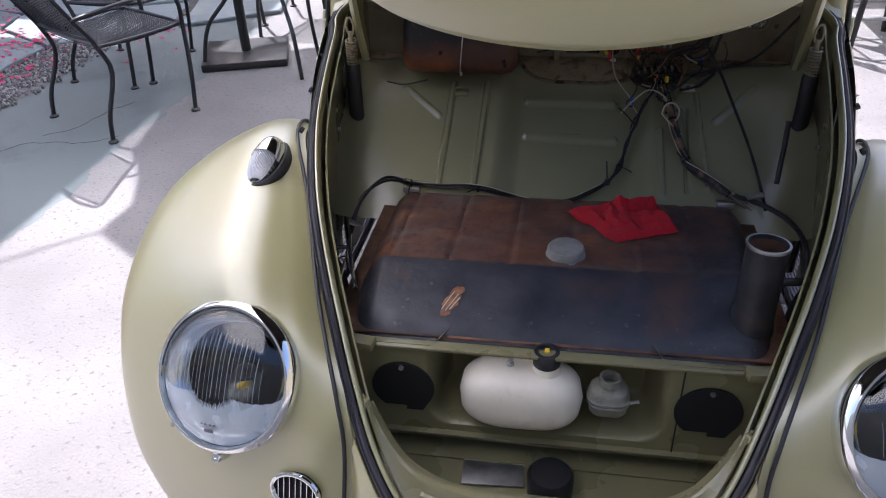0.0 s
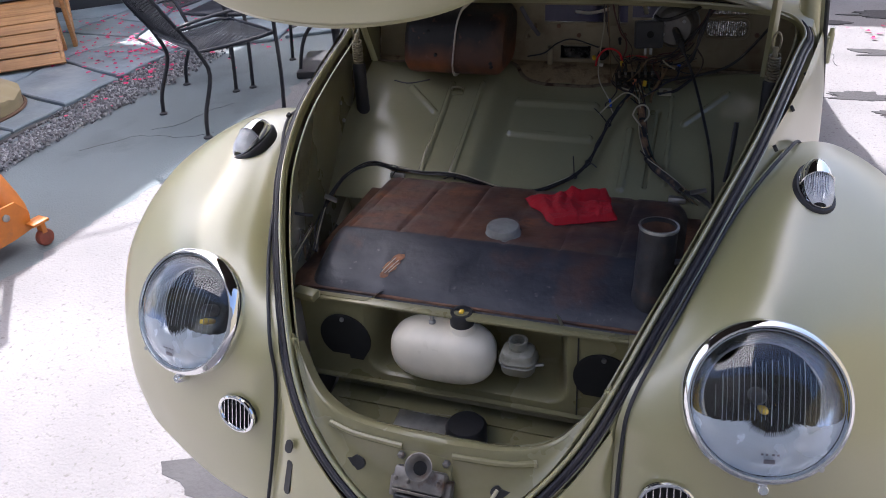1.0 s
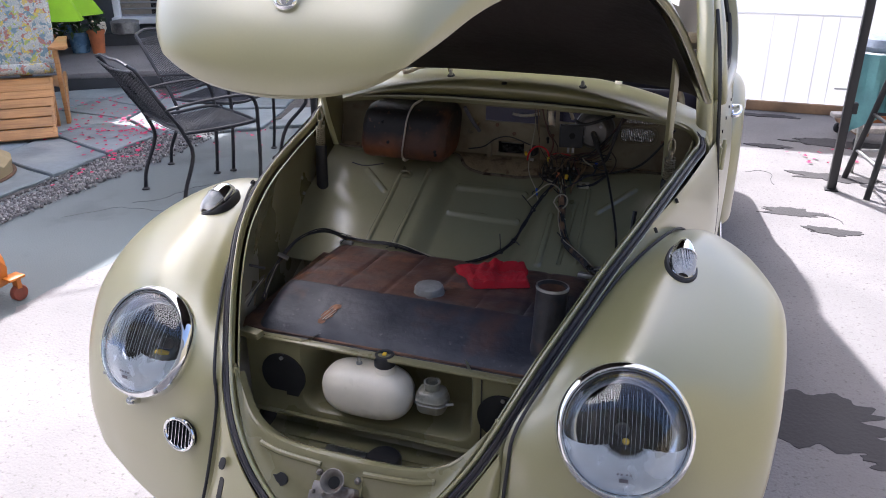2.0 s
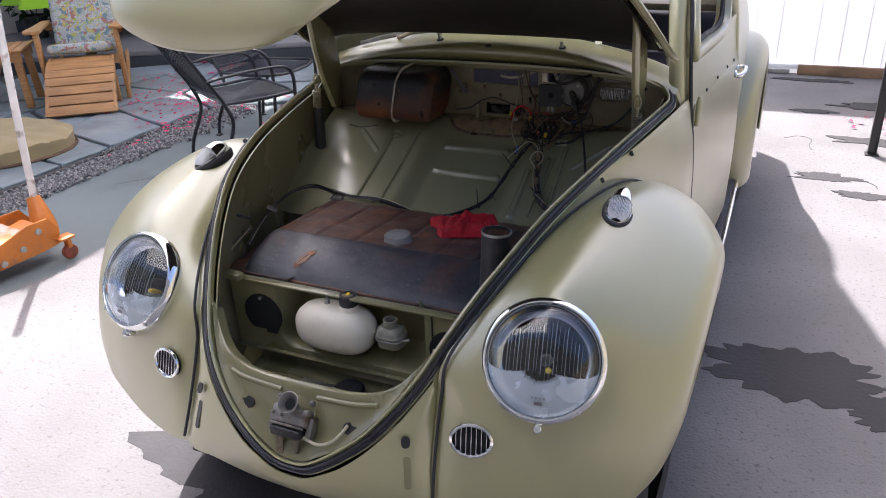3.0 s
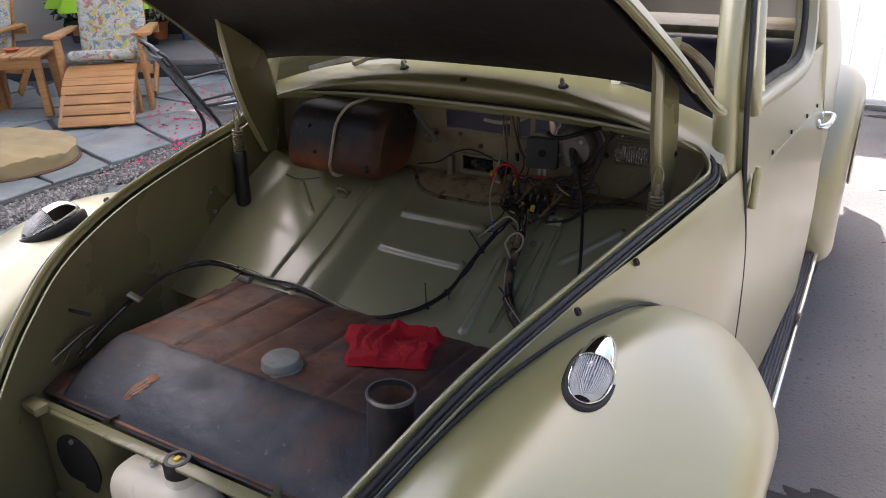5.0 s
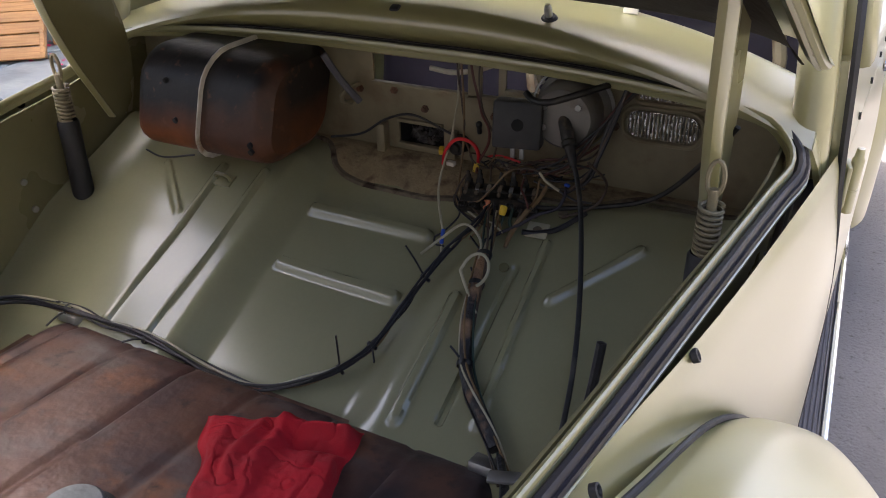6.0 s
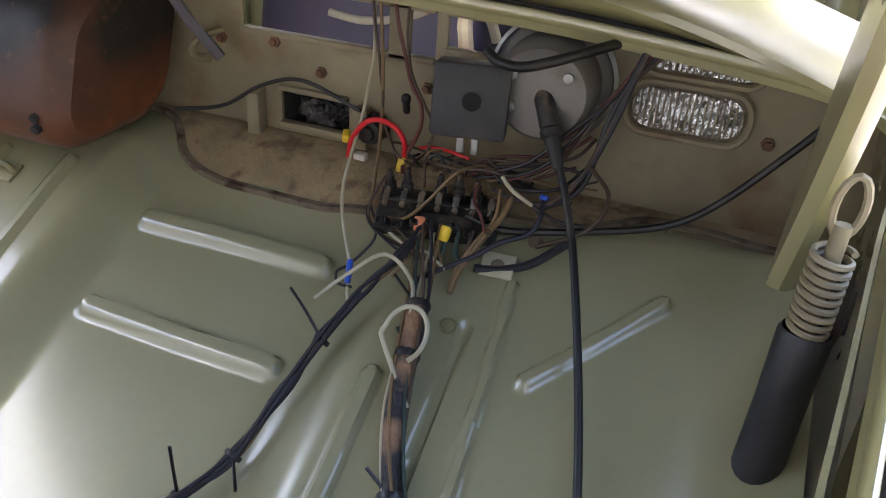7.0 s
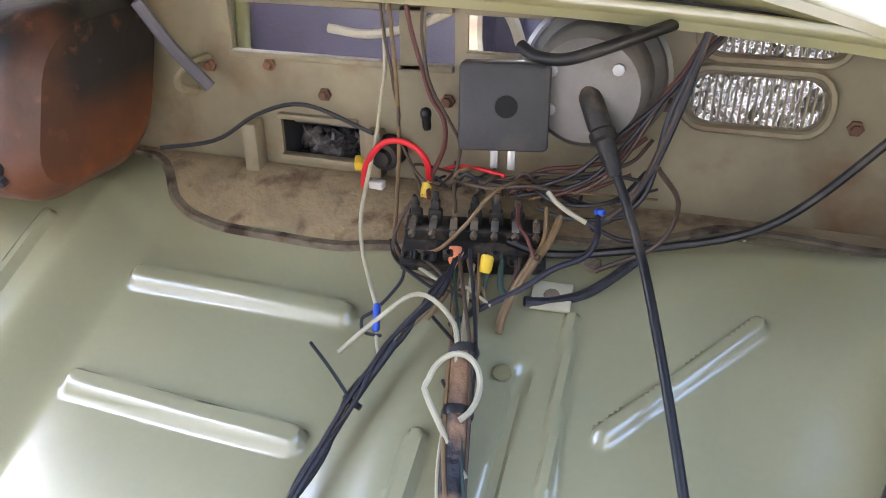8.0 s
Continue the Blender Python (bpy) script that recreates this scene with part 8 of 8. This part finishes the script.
for k, (u, v, w) in enumerate(((-2.4, 0.9, 0.42), (-3.1, 0.7, 0.5), (-3.9, 0.4, 0.45), (-4.6, 0.1, 0.5))):
    p = PM @ Vector((u, v, 0.0))
    sh = thing("shrub", "dark green leafy shrub along the garden wall", "shrub", tuple(p), group="shrubs along the wall")
    for i in range(5):
        a = i * 1.3
        part("branch", tube([(0, 0, 0), (0.2 * w * math.cos(a), 0.2 * w * math.sin(a), 0.5 * w), (0.5 * w * math.cos(a), 0.5 * w * math.sin(a), 1.2 * w)], 0.012, 6, steps=8), BARK, sh)
    part("foliage", leaf_clump((0, 0, 0.95 * w), (w * 0.8, w * 0.7, w * 0.85), 700, 0.085, rng), LEAF_DARK, sh, smooth=False)
for k in range(2):
    p = PM @ Vector((-2.5 - 0.5 * k, 1.1, 0))
    st = thing("garden_stem", "thin bare dark stem tied against the wall", "stem", tuple(p))
    part("stem_rod", tube([(0, 0, 0), (0.03, 0, 0.8), (-0.02, 0.02, 1.7)], 0.012, 6, steps=8), BARK, st)

# lime green umbrella, folded down, by the porch
um = thing("patio_umbrella", "bright lime green half-folded patio umbrella", "umbrella", tuple(PM @ Vector((-0.78, 0.85, 0.167))))
part("pole", tube([(0, 0, 0), (0, 0, 1.5)], 0.018, 10), STEEL, um)
rows = []
for i in range(15):
    f = i / 14
    r = 0.03 + 0.62 * f ** 0.9
    rows.append([Vector((r * (1 + 0.16 * math.cos(8 * a)) * math.cos(a), r * (1 + 0.16 * math.cos(8 * a)) * math.sin(a), 1.33 - 0.95 * f ** 1.15)) for a in (2 * math.pi * j / 64 for j in range(64))])
part("canopy", sheet(rows, closed=True), LIME_CLOTH, um)
part("stand", lathe([(0.20, 0), (0.20, 0.04), (0.05, 0.07), (0.03, 0.2)], n=24), BLACK, um)


# ---- garden chairs ----
def lounge_chair(at, rz, label):
    ch = thing("adirondack_chair", label, "chair", at, rz, group="wooden lounge chairs")
    # slatted footrest, sloping up to the seat
    n = 8
    for k in range(n):
        f = k / (n - 1)
        y, z = 0.02 + 0.42 * f, 0.045 + 0.285 * math.sin(f * math.pi / 2 * 0.95)
        sl = math.degrees(math.atan2(0.285 * 0.95 * math.pi / 2 * math.cos(f * math.pi / 2 * 0.95), 0.42))
        part("footrest_slat", box((0.485 - 0.02 * f, 0.076 - 0.012 * f, 0.018), pose(0, y, z, sl), 0.004), TEAK, ch)
    for s in (-1, 1):
        rail = [Vector((s * 0.225, 0.03, 0.02)), Vector((s * 0.222, 0.18, 0.16)), Vector((s * 0.22, 0.34, 0.27)), Vector((s * 0.215, 0.48, 0.305)), Vector((s * 0.215, 0.98, 0.20))]
        part("side_rail", sweep(even(rail, 16), rounded(0.022, 0.075, 0.006, 3)), TEAK, ch)
        part("front_leg", box((0.028, 0.095, 0.53), pose(s * 0.275, 0.47, 0.265, 4), 0.005), TEAK, ch)
        part("footrest_leg", box((0.024, 0.05, 0.28), pose(s * 0.212, 0.40, 0.14), 0.004), TEAK, ch)
        part("back_leg", box((0.024, 0.34, 0.06), pose(s * 0.25, 0.92, 0.15, 38), 0.005), TEAK, ch)
        arm = prism([(x, y) for x, y in ((-0.05, -0.02), (0.0, -0.06), (0.06, -0.04), (0.075, 0.03), (0.05, 0.20), (0.035, 0.52), (-0.03, 0.52), (-0.035, 0.20))], 0.022, Matrix.Translation((s * 0.285, 0.44, 0.53)) @ Matrix.Diagonal((s, 1, 1, 1)), bevel=0.004)
        part("armrest", arm, TEAK, ch)
    for k in range(6):
        part("seat_slat", box((0.44, 0.068, 0.018), pose(0, 0.50 + 0.078 * k, 0.325 - 0.012 * k, -9), 0.004), TEAK, ch)
    for k in range(5):
        x = -0.18 + 0.09 * k
        part("back_slat", box((0.082, 0.018, 0.74 - 0.03 * abs(k - 2)), pose(x, 1.03, 0.62, -22), 0.006), TEAK, ch)
    part("back_brace", box((0.62, 0.03, 0.06), pose(0, 1.00, 0.50), 0.005), TEAK, ch)
    cush = box((0.46, 0.52, 0.075), pose(0, 0.70, 0.365, -9), 0.032, seg=4)
    part("seat_cushion", cush, PAISLEY, ch, "paisley patterned seat cushion")
    part("back_cushion", box((0.47, 0.085, 0.70), pose(0, 0.955, 0.68, -20), 0.038, seg=4), PAISLEY, ch, "paisley patterned back cushion")
    return ch


lounge = lounge_chair((-3.79, 2.50, 0.03), 39, "oiled teak lounge chair with footrest and paisley cushions")
CM = pose(-3.79, 2.50, 0.03, 0, 0, 39)
p = CM @ Vector((-1.18, 0.32, 0))
copy_thing(lounge, pose(p.x, p.y, 0.03, 0, 0, 30))
p = CM @ Vector((-0.62, 0.62, 0))
tb = thing("side_table", "small oiled teak slatted side table", "table", (p.x, p.y, 0.03), 39)
for k in range(7):
    part("top_slat", box((0.060, 0.44, 0.018), pose(-0.20 + 0.067 * k, 0, 0.42), 0.004), TEAK, tb)
for s in (-1, 1):
    part("apron", box((0.44, 0.02, 0.07), pose(0, s * 0.19, 0.375), 0.004), TEAK, tb)
    for t in (-1, 1):
        part("leg", box((0.05, 0.05, 0.41), pose(s * 0.19, t * 0.17, 0.205, 3 * t, -3 * s), 0.006), TEAK, tb)
part("dish", lathe([(0, 0.0), (0.03, 0.0), (0.05, 0.018), (0.048, 0.02), (0.028, 0.004), (0, 0.004)], Matrix.Translation((-0.02, 0.02, 0.43)), 20), TERRA, tb)


def mesh_chair(at, rz, label):
    ch = thing("patio_chair", label, "chair", at, rz, group="black metal patio chairs")
    # frame: x across, y ahead
    for s in (-1, 1):
        part("back_leg", tube([(s * 0.255, 0.0, 0.0), (s * 0.250, 0.02, 0.12), (s * 0.235, 0.09, 0.30), (s * 0.225, 0.06, 0.42), (s * 0.22, -0.03, 0.62), (s * 0.215, -0.13, 0.86), (s * 0.20, -0.16, 0.90)], 0.0105, 8, steps=26), IRON, ch)
        part("front_leg", tube([(s * 0.255, 0.44, 0.0), (s * 0.255, 0.46, 0.20), (s * 0.25, 0.47, 0.40), (s * 0.262, 0.46, 0.55), (s * 0.27, 0.40, 0.62), (s * 0.268, 0.20, 0.625), (s * 0.245, 0.02, 0.60), (s * 0.222, -0.02, 0.58)], 0.0105, 8, steps=30), IRON, ch)
        for y in (0.0, 0.44):
            part("foot_cap", lathe([(0.022, 0), (0.022, 0.008), (0.010, 0.016)], Matrix.Translation((s * 0.255, y, 0)), 12), BLACK, ch)
    part("top_rail", tube([(-0.20, -0.16, 0.90), (-0.10, -0.172, 0.925), (0, -0.165, 0.915), (0.10, -0.172, 0.925), (0.20, -0.16, 0.90)], 0.0095, 8, steps=20), IRON, ch)
    part("back_rail", tube([(-0.205, -0.15, 0.86), (0, -0.165, 0.85), (0.205, -0.15, 0.86)], 0.007, 6, steps=12), IRON, ch)
    part("low_rail", tube([(-0.225, 0.045, 0.455), (0, 0.05, 0.445), (0.225, 0.045, 0.455)], 0.008, 6, steps=10), IRON, ch)
    rim = [(-0.225, 0.06, 0.42), (-0.245, 0.25, 0.42), (-0.245, 0.44, 0.425), (-0.15, 0.49, 0.415), (0, 0.50, 0.412), (0.15, 0.49, 0.415), (0.245, 0.44, 0.425), (0.245, 0.25, 0.42), (0.225, 0.06, 0.42)]
    part("seat_rim", tube(rim, 0.009, 8, steps=40), IRON, ch)
    bm = bmesh.new()
    m = 30
    for i in range(m + 1):
        x = -0.235 + 0.47 * i / m
        tube([(x, 0.06, 0.418), (x, 0.27, 0.405), (x, 0.475, 0.415)], 0.0022, 4, bm, steps=6)
        y = 0.06 + 0.42 * i / m
        tube([(-0.24, y, 0.418), (0, y, 0.405), (0.24, y, 0.418)], 0.0022, 4, bm, steps=6)
    part("seat_mesh", bm, IRON, ch, "woven wire mesh seat")
    bm = bmesh.new()
    for i in range(m + 1):
        x = -0.21 + 0.42 * i / m
        tube([(x, 0.05, 0.45), (x, -0.045, 0.66), (x, -0.155, 0.86)], 0.0022, 4, bm, steps=6)
        f = i / m
        y, z = 0.05 - 0.20 * f, 0.45 + 0.41 * f
        tube([(-0.215, y, z), (0, y - 0.01, z), (0.215, y, z)], 0.0022, 4, bm, up=(0, 1, 0), steps=4)
    part("back_mesh", bm, IRON, ch, "woven wire mesh backrest")
    for ob in ch.children:
        for v in ob.data.vertices:
            v.co.z = v.co.z * 0.97 if v.co.z < 0.46 else 0.446 + (v.co.z - 0.46) * 0.74
    return ch


mc = mesh_chair((-2.205, 1.935, 0), -29, "black wrought-iron patio chair with wire mesh seat")
for x, y, a in ((-2.60, 2.76, -88), (-0.98, 3.25, 100), (-1.62, 3.95, 175)):
    copy_thing(mc, pose(x, y, 0, 0, 0, a))
table = thing("patio_table", "round glass-topped black iron patio table", "table", (-1.62, 2.98, 0))
ring = [Vector((0.56 * math.cos(2 * math.pi * k / 48), 0.56 * math.sin(2 * math.pi * k / 48), 0.70)) for k in range(48)]
part("table_rim", tube(ring, 0.016, 8, ring=True), IRON, table)
part("table_glass", prism([(v.x * 0.985, v.y * 0.985) for v in ring], 0.006, Matrix.Translation((0, 0, 0.708))), GLASS, table)
for k in range(4):
    a = radians(35 + 90 * k)
    c, s = math.cos(a), math.sin(a)
    part("table_leg", tube([(0.42 * c, 0.42 * s, 0.0), (0.36 * c, 0.36 * s, 0.22), (0.22 * c, 0.22 * s, 0.40), (0.34 * c, 0.34 * s, 0.58), (0.53 * c, 0.53 * s, 0.69)], 0.011, 8, steps=20), IRON, table)
ust = thing("umbrella_stand", "square black cast umbrella base with a thick pole", "umbrella stand", (-1.80, 2.95, 0), 18)
part("base", box((0.46, 0.42, 0.045), pose(0, 0, 0.0225), 0.012), BLACK, ust)
part("pole", tube([(0, 0, 0.04), (0, 0, 0.68)], 0.027, 14), BLACK, ust)

# khaki canvas cover on the slabs
rows = []
for i in range(15):
    f = i / 14
    z = 0.03 + 0.115 * math.sin(min(1.0, f * 1.4) * math.pi / 2) if f < 0.71 else 0.145 - 0.01 * (f - 0.71)
    r = 0.50 if f < 0.35 else 0.50 * (1 - ((f - 0.35) / 0.65) ** 1.5)
    rows.append([Vector(((r + 0.012 * noise.noise((3 * math.cos(a), 3 * math.sin(a), f * 5))) * math.cos(a), r * 0.82 * math.sin(a), z + 0.030 * noise.noise((7.5 * r * math.cos(a), 7.5 * r * math.sin(a), 4.0)) + 0.022 * abs(noise.noise((14 * r * math.cos(a), 16 * r * math.sin(a), 8.0))) * (1 if f > 0.2 else 0))) for a in (2 * math.pi * j / 72 for j in range(72))])
cv = thing("canvas_cover", "round khaki canvas cover lying on the slate slabs", "canvas cover", (-3.72, 1.70, 0), 30)
part("cover_cloth", sheet(rows, closed=True), KHAKI, cv)
part("hem", tube([Vector((0.508 * math.cos(2 * math.pi * k / 60), 0.416 * math.sin(2 * math.pi * k / 60), 0.034)) for k in range(60)], 0.010, 6, ring=True), KHAKI_DARK, cv, "brown hem along the ground")


# ---- floor jack ----
jack = thing("floor_jack", "orange trolley jack with worn paint and a long white handle", "floor jack", (-2.15, 0.70, 0), -9)
for s in (-1, 1):
    side = prism([(-0.66, 0.0), (-0.62, 0.06), (-0.30, 0.10), (-0.06, 0.175), (0.03, 0.175), (0.07, 0.12), (0.06, 0.05), (-0.02, 0.04), (-0.40, 0.025)], 0.008, pose(s * 0.105 - 0.004, 0, 0.03, 90, 0, 90))
    part("side_plate", side, JACK, jack)
    for y, z in ((-0.02, 0.165), (-0.10, 0.115), (-0.19, 0.085)):
        part("bolt", lathe([(0.014, 0), (0.014, 0.006), (0.008, 0.010), (0, 0.010)], pose(s * 0.109, y, z, 0, 90 * s), 12), STEEL, jack)
    part("caster_bracket", box((0.06, 0.07, 0.012), pose(s * 0.125, 0.075, 0.105), 0.004), JACK, jack)
    cw = new("caster")
    cw.parent = jack
    cw.matrix_local = pose(s * 0.125, 0.085, 0.034, 0, 90)
    part("caster_wheel", lathe([(0, -0.014), (0.030, -0.014), (0.034, -0.008), (0.034, 0.008), (0.030, 0.014), (0, 0.014)], n=20), WORN_RED, cw)
    part("caster_fork", box((0.05, 0.02, 0.034), pose(-0.045, 0, 0), 0.003), JACK, cw)
    fw = new("front_wheel")
    fw.parent = jack
    fw.matrix_local = pose(s * 0.125, -0.60, 0.04, 0, 90)
    part("wheel_disc", lathe([(0, -0.016), (0.036, -0.016), (0.040, -0.010), (0.040, 0.010), (0.036, 0.016), (0, 0.016)], n=24), WORN_RED, fw)
part("hydraulic_body", box((0.15, 0.22, 0.10), pose(0, -0.08, 0.11, 10), 0.015), JACK, jack)
part("top_plate", box((0.19, 0.26, 0.010), pose(0, -0.20, 0.155, 12), 0.003), JACK_WORN, jack, "scraped bare top plate")
part("lift_arm", box((0.10, 0.42, 0.06), pose(0, -0.36, 0.12, 4), 0.012), JACK, jack)
part("wood_block", box((0.17, 0.10, 0.14), pose(0.0, -0.33, 0.21, 0, 0, 6), 0.006), TEAK_OLD, jack, "block of brown wood on the lift arm")
part("socket", lathe([(0.048, -0.05), (0.052, 0.0), (0.045, 0.05), (0.034, 0.10), (0.028, 0.13)], pose(0, 0.07, 0.14, -4, -22), 20), JACK, jack)
JW = jack.matrix_world.inverted()
part("handle", tube([JW @ Vector(q) for q in ((-2.170, 0.775, 0.22), (-2.210, 0.836, 0.64), (-2.268, 0.930, 1.20))], 0.0165, 12), HANDLE, jack, "chipped white handle tube")
part("handle_grip", tube([JW @ Vector(q) for q in ((-2.263, 0.922, 1.15), (-2.278, 0.948, 1.30))], 0.019, 12), RUBBER, jack)

# ---- things by the white wall ----
gz = thing("canopy_pole", "square black steel canopy pole on the concrete", "pole", (1.25, 3.31, 0))
part("pole_tube", box((0.045, 0.045, 2.3), pose(0, 0, 1.15), 0.005), BLACK, gz)
part("foot_plate", box((0.07, 0.07, 0.008), pose(0, 0, 0.004), 0.002), BLACK, gz)
part("pole_brace", box((0.03, 0.05, 0.06), pose(0.03, 0, 0.47), 0.005), BLACK, gz)
stool = thing("bar_stool", "tall black-legged bar stool with a pale round seat", "stool", (1.57, 3.41, 0), 10)
for k in range(4):
    a = radians(45 + 90 * k)
    part("leg", tube([(0.27 * math.cos(a), 0.27 * math.sin(a), 0), (0.12 * math.cos(a), 0.12 * math.sin(a), 0.72)], 0.017, 10), BLACK, stool)
    b = radians(135 + 90 * k)
    for z, r in ((0.18, 0.2325), (0.40, 0.187)):
        part("rung", tube([(r * math.cos(a), r * math.sin(a), z), (r * math.cos(b), r * math.sin(b), z)], 0.010, 8), STEEL if z < 0.3 else BLACK, stool)
part("seat", lathe([(0, 0.72), (0.16, 0.72), (0.17, 0.73), (0.17, 0.755), (0.155, 0.762), (0, 0.762)], n=32), WORN_WOOD, stool, "pale worn round wooden seat")
bar = thing("bar_table", "white-topped folding table draped with a teal cloth", "table", (1.80, 3.95, 0))
part("table_top", box((0.9, 0.6, 0.035), pose(0, 0, 0.69), 0.008), WHITE_WALL, bar)
part("table_edge", box((0.9, 0.02, 0.02), pose(0, -0.30, 0.665), 0.003), BLACK, bar)
for s in (-1, 1):
    for t in (-1, 1):
        part("leg", tube([(s * 0.40, t * 0.25, 0), (s * 0.40, t * 0.25, 0.68)], 0.014, 8), STEEL, bar)
drape = []
for i in range(31):
    u = i / 30
    drape.append([Vector((1.30 + 0.62 * u, 3.62 + (0.030 * math.sin(u * 26) + 0.016 * math.sin(u * 47 + 4 * v)) * (1 - 0.6 * v) - 0.04 * (1 - v), 0.24 + 0.14 * abs(math.sin(u * 4.5)) * (1 - v) + 0.47 * v)) for v in (j / 12 for j in range(13))])
solo("cloth", sheet(drape, 0.004), TEAL_CLOTH, "faded teal cloth hanging over the table edge", "cloth")
bundle = solo("cloth_bundle", lathe([(0, 0), (0.10, 0.0), (0.13, 0.03), (0.11, 0.07), (0.05, 0.095), (0, 0.10)], n=24), BLUEGREY_CLOTH, "folded blue-grey cloth on the table", "cloth", pose(1.44, 3.80, 0.708))
dolly = thing("furniture_dolly", "low furniture dolly with carpeted pads", "dolly", (1.72, 4.55, 0), 12)
for s in (-1, 1):
    part("deck_rail", box((0.62, 0.09, 0.035), pose(0, s * 0.20, 0.125), 0.01), PALE_PAD, dolly, "pale carpeted pad")
    part("cross_rail", box((0.07, 0.44, 0.03), pose(s * 0.24, 0, 0.095), 0.004), TEAK_OLD, dolly)
    for t in (-1, 1):
        cw = new("caster")
        cw.parent = dolly
        cw.matrix_local = pose(s * 0.25, t * 0.19, 0.038, 90, 0, 20)
        part("caster_wheel", lathe([(0, -0.013), (0.034, -0.013), (0.038, -0.008), (0.038, 0.008), (0.034, 0.013), (0, 0.013)], n=20), RUBBER, cw)
        part("fork", box((0.03, 0.045, 0.034), pose(0, 0.03, 0), 0.003), STEEL, cw)
for k, (x, y, z, w, a) in enumerate(((1.62, 4.50, 0.172, 0.34, 14), (1.64, 4.51, 0.227, 0.30, 22), (1.85, 4.55, 0.172, 0.20, 40))):
    solo("wood_block", box((w, 0.16, 0.052), Matrix(), 0.005), REDWOOD, "reddish-brown offcut of timber on the dolly", "wood block", pose(x, y, z, 0, 0, a), group="timber offcuts")
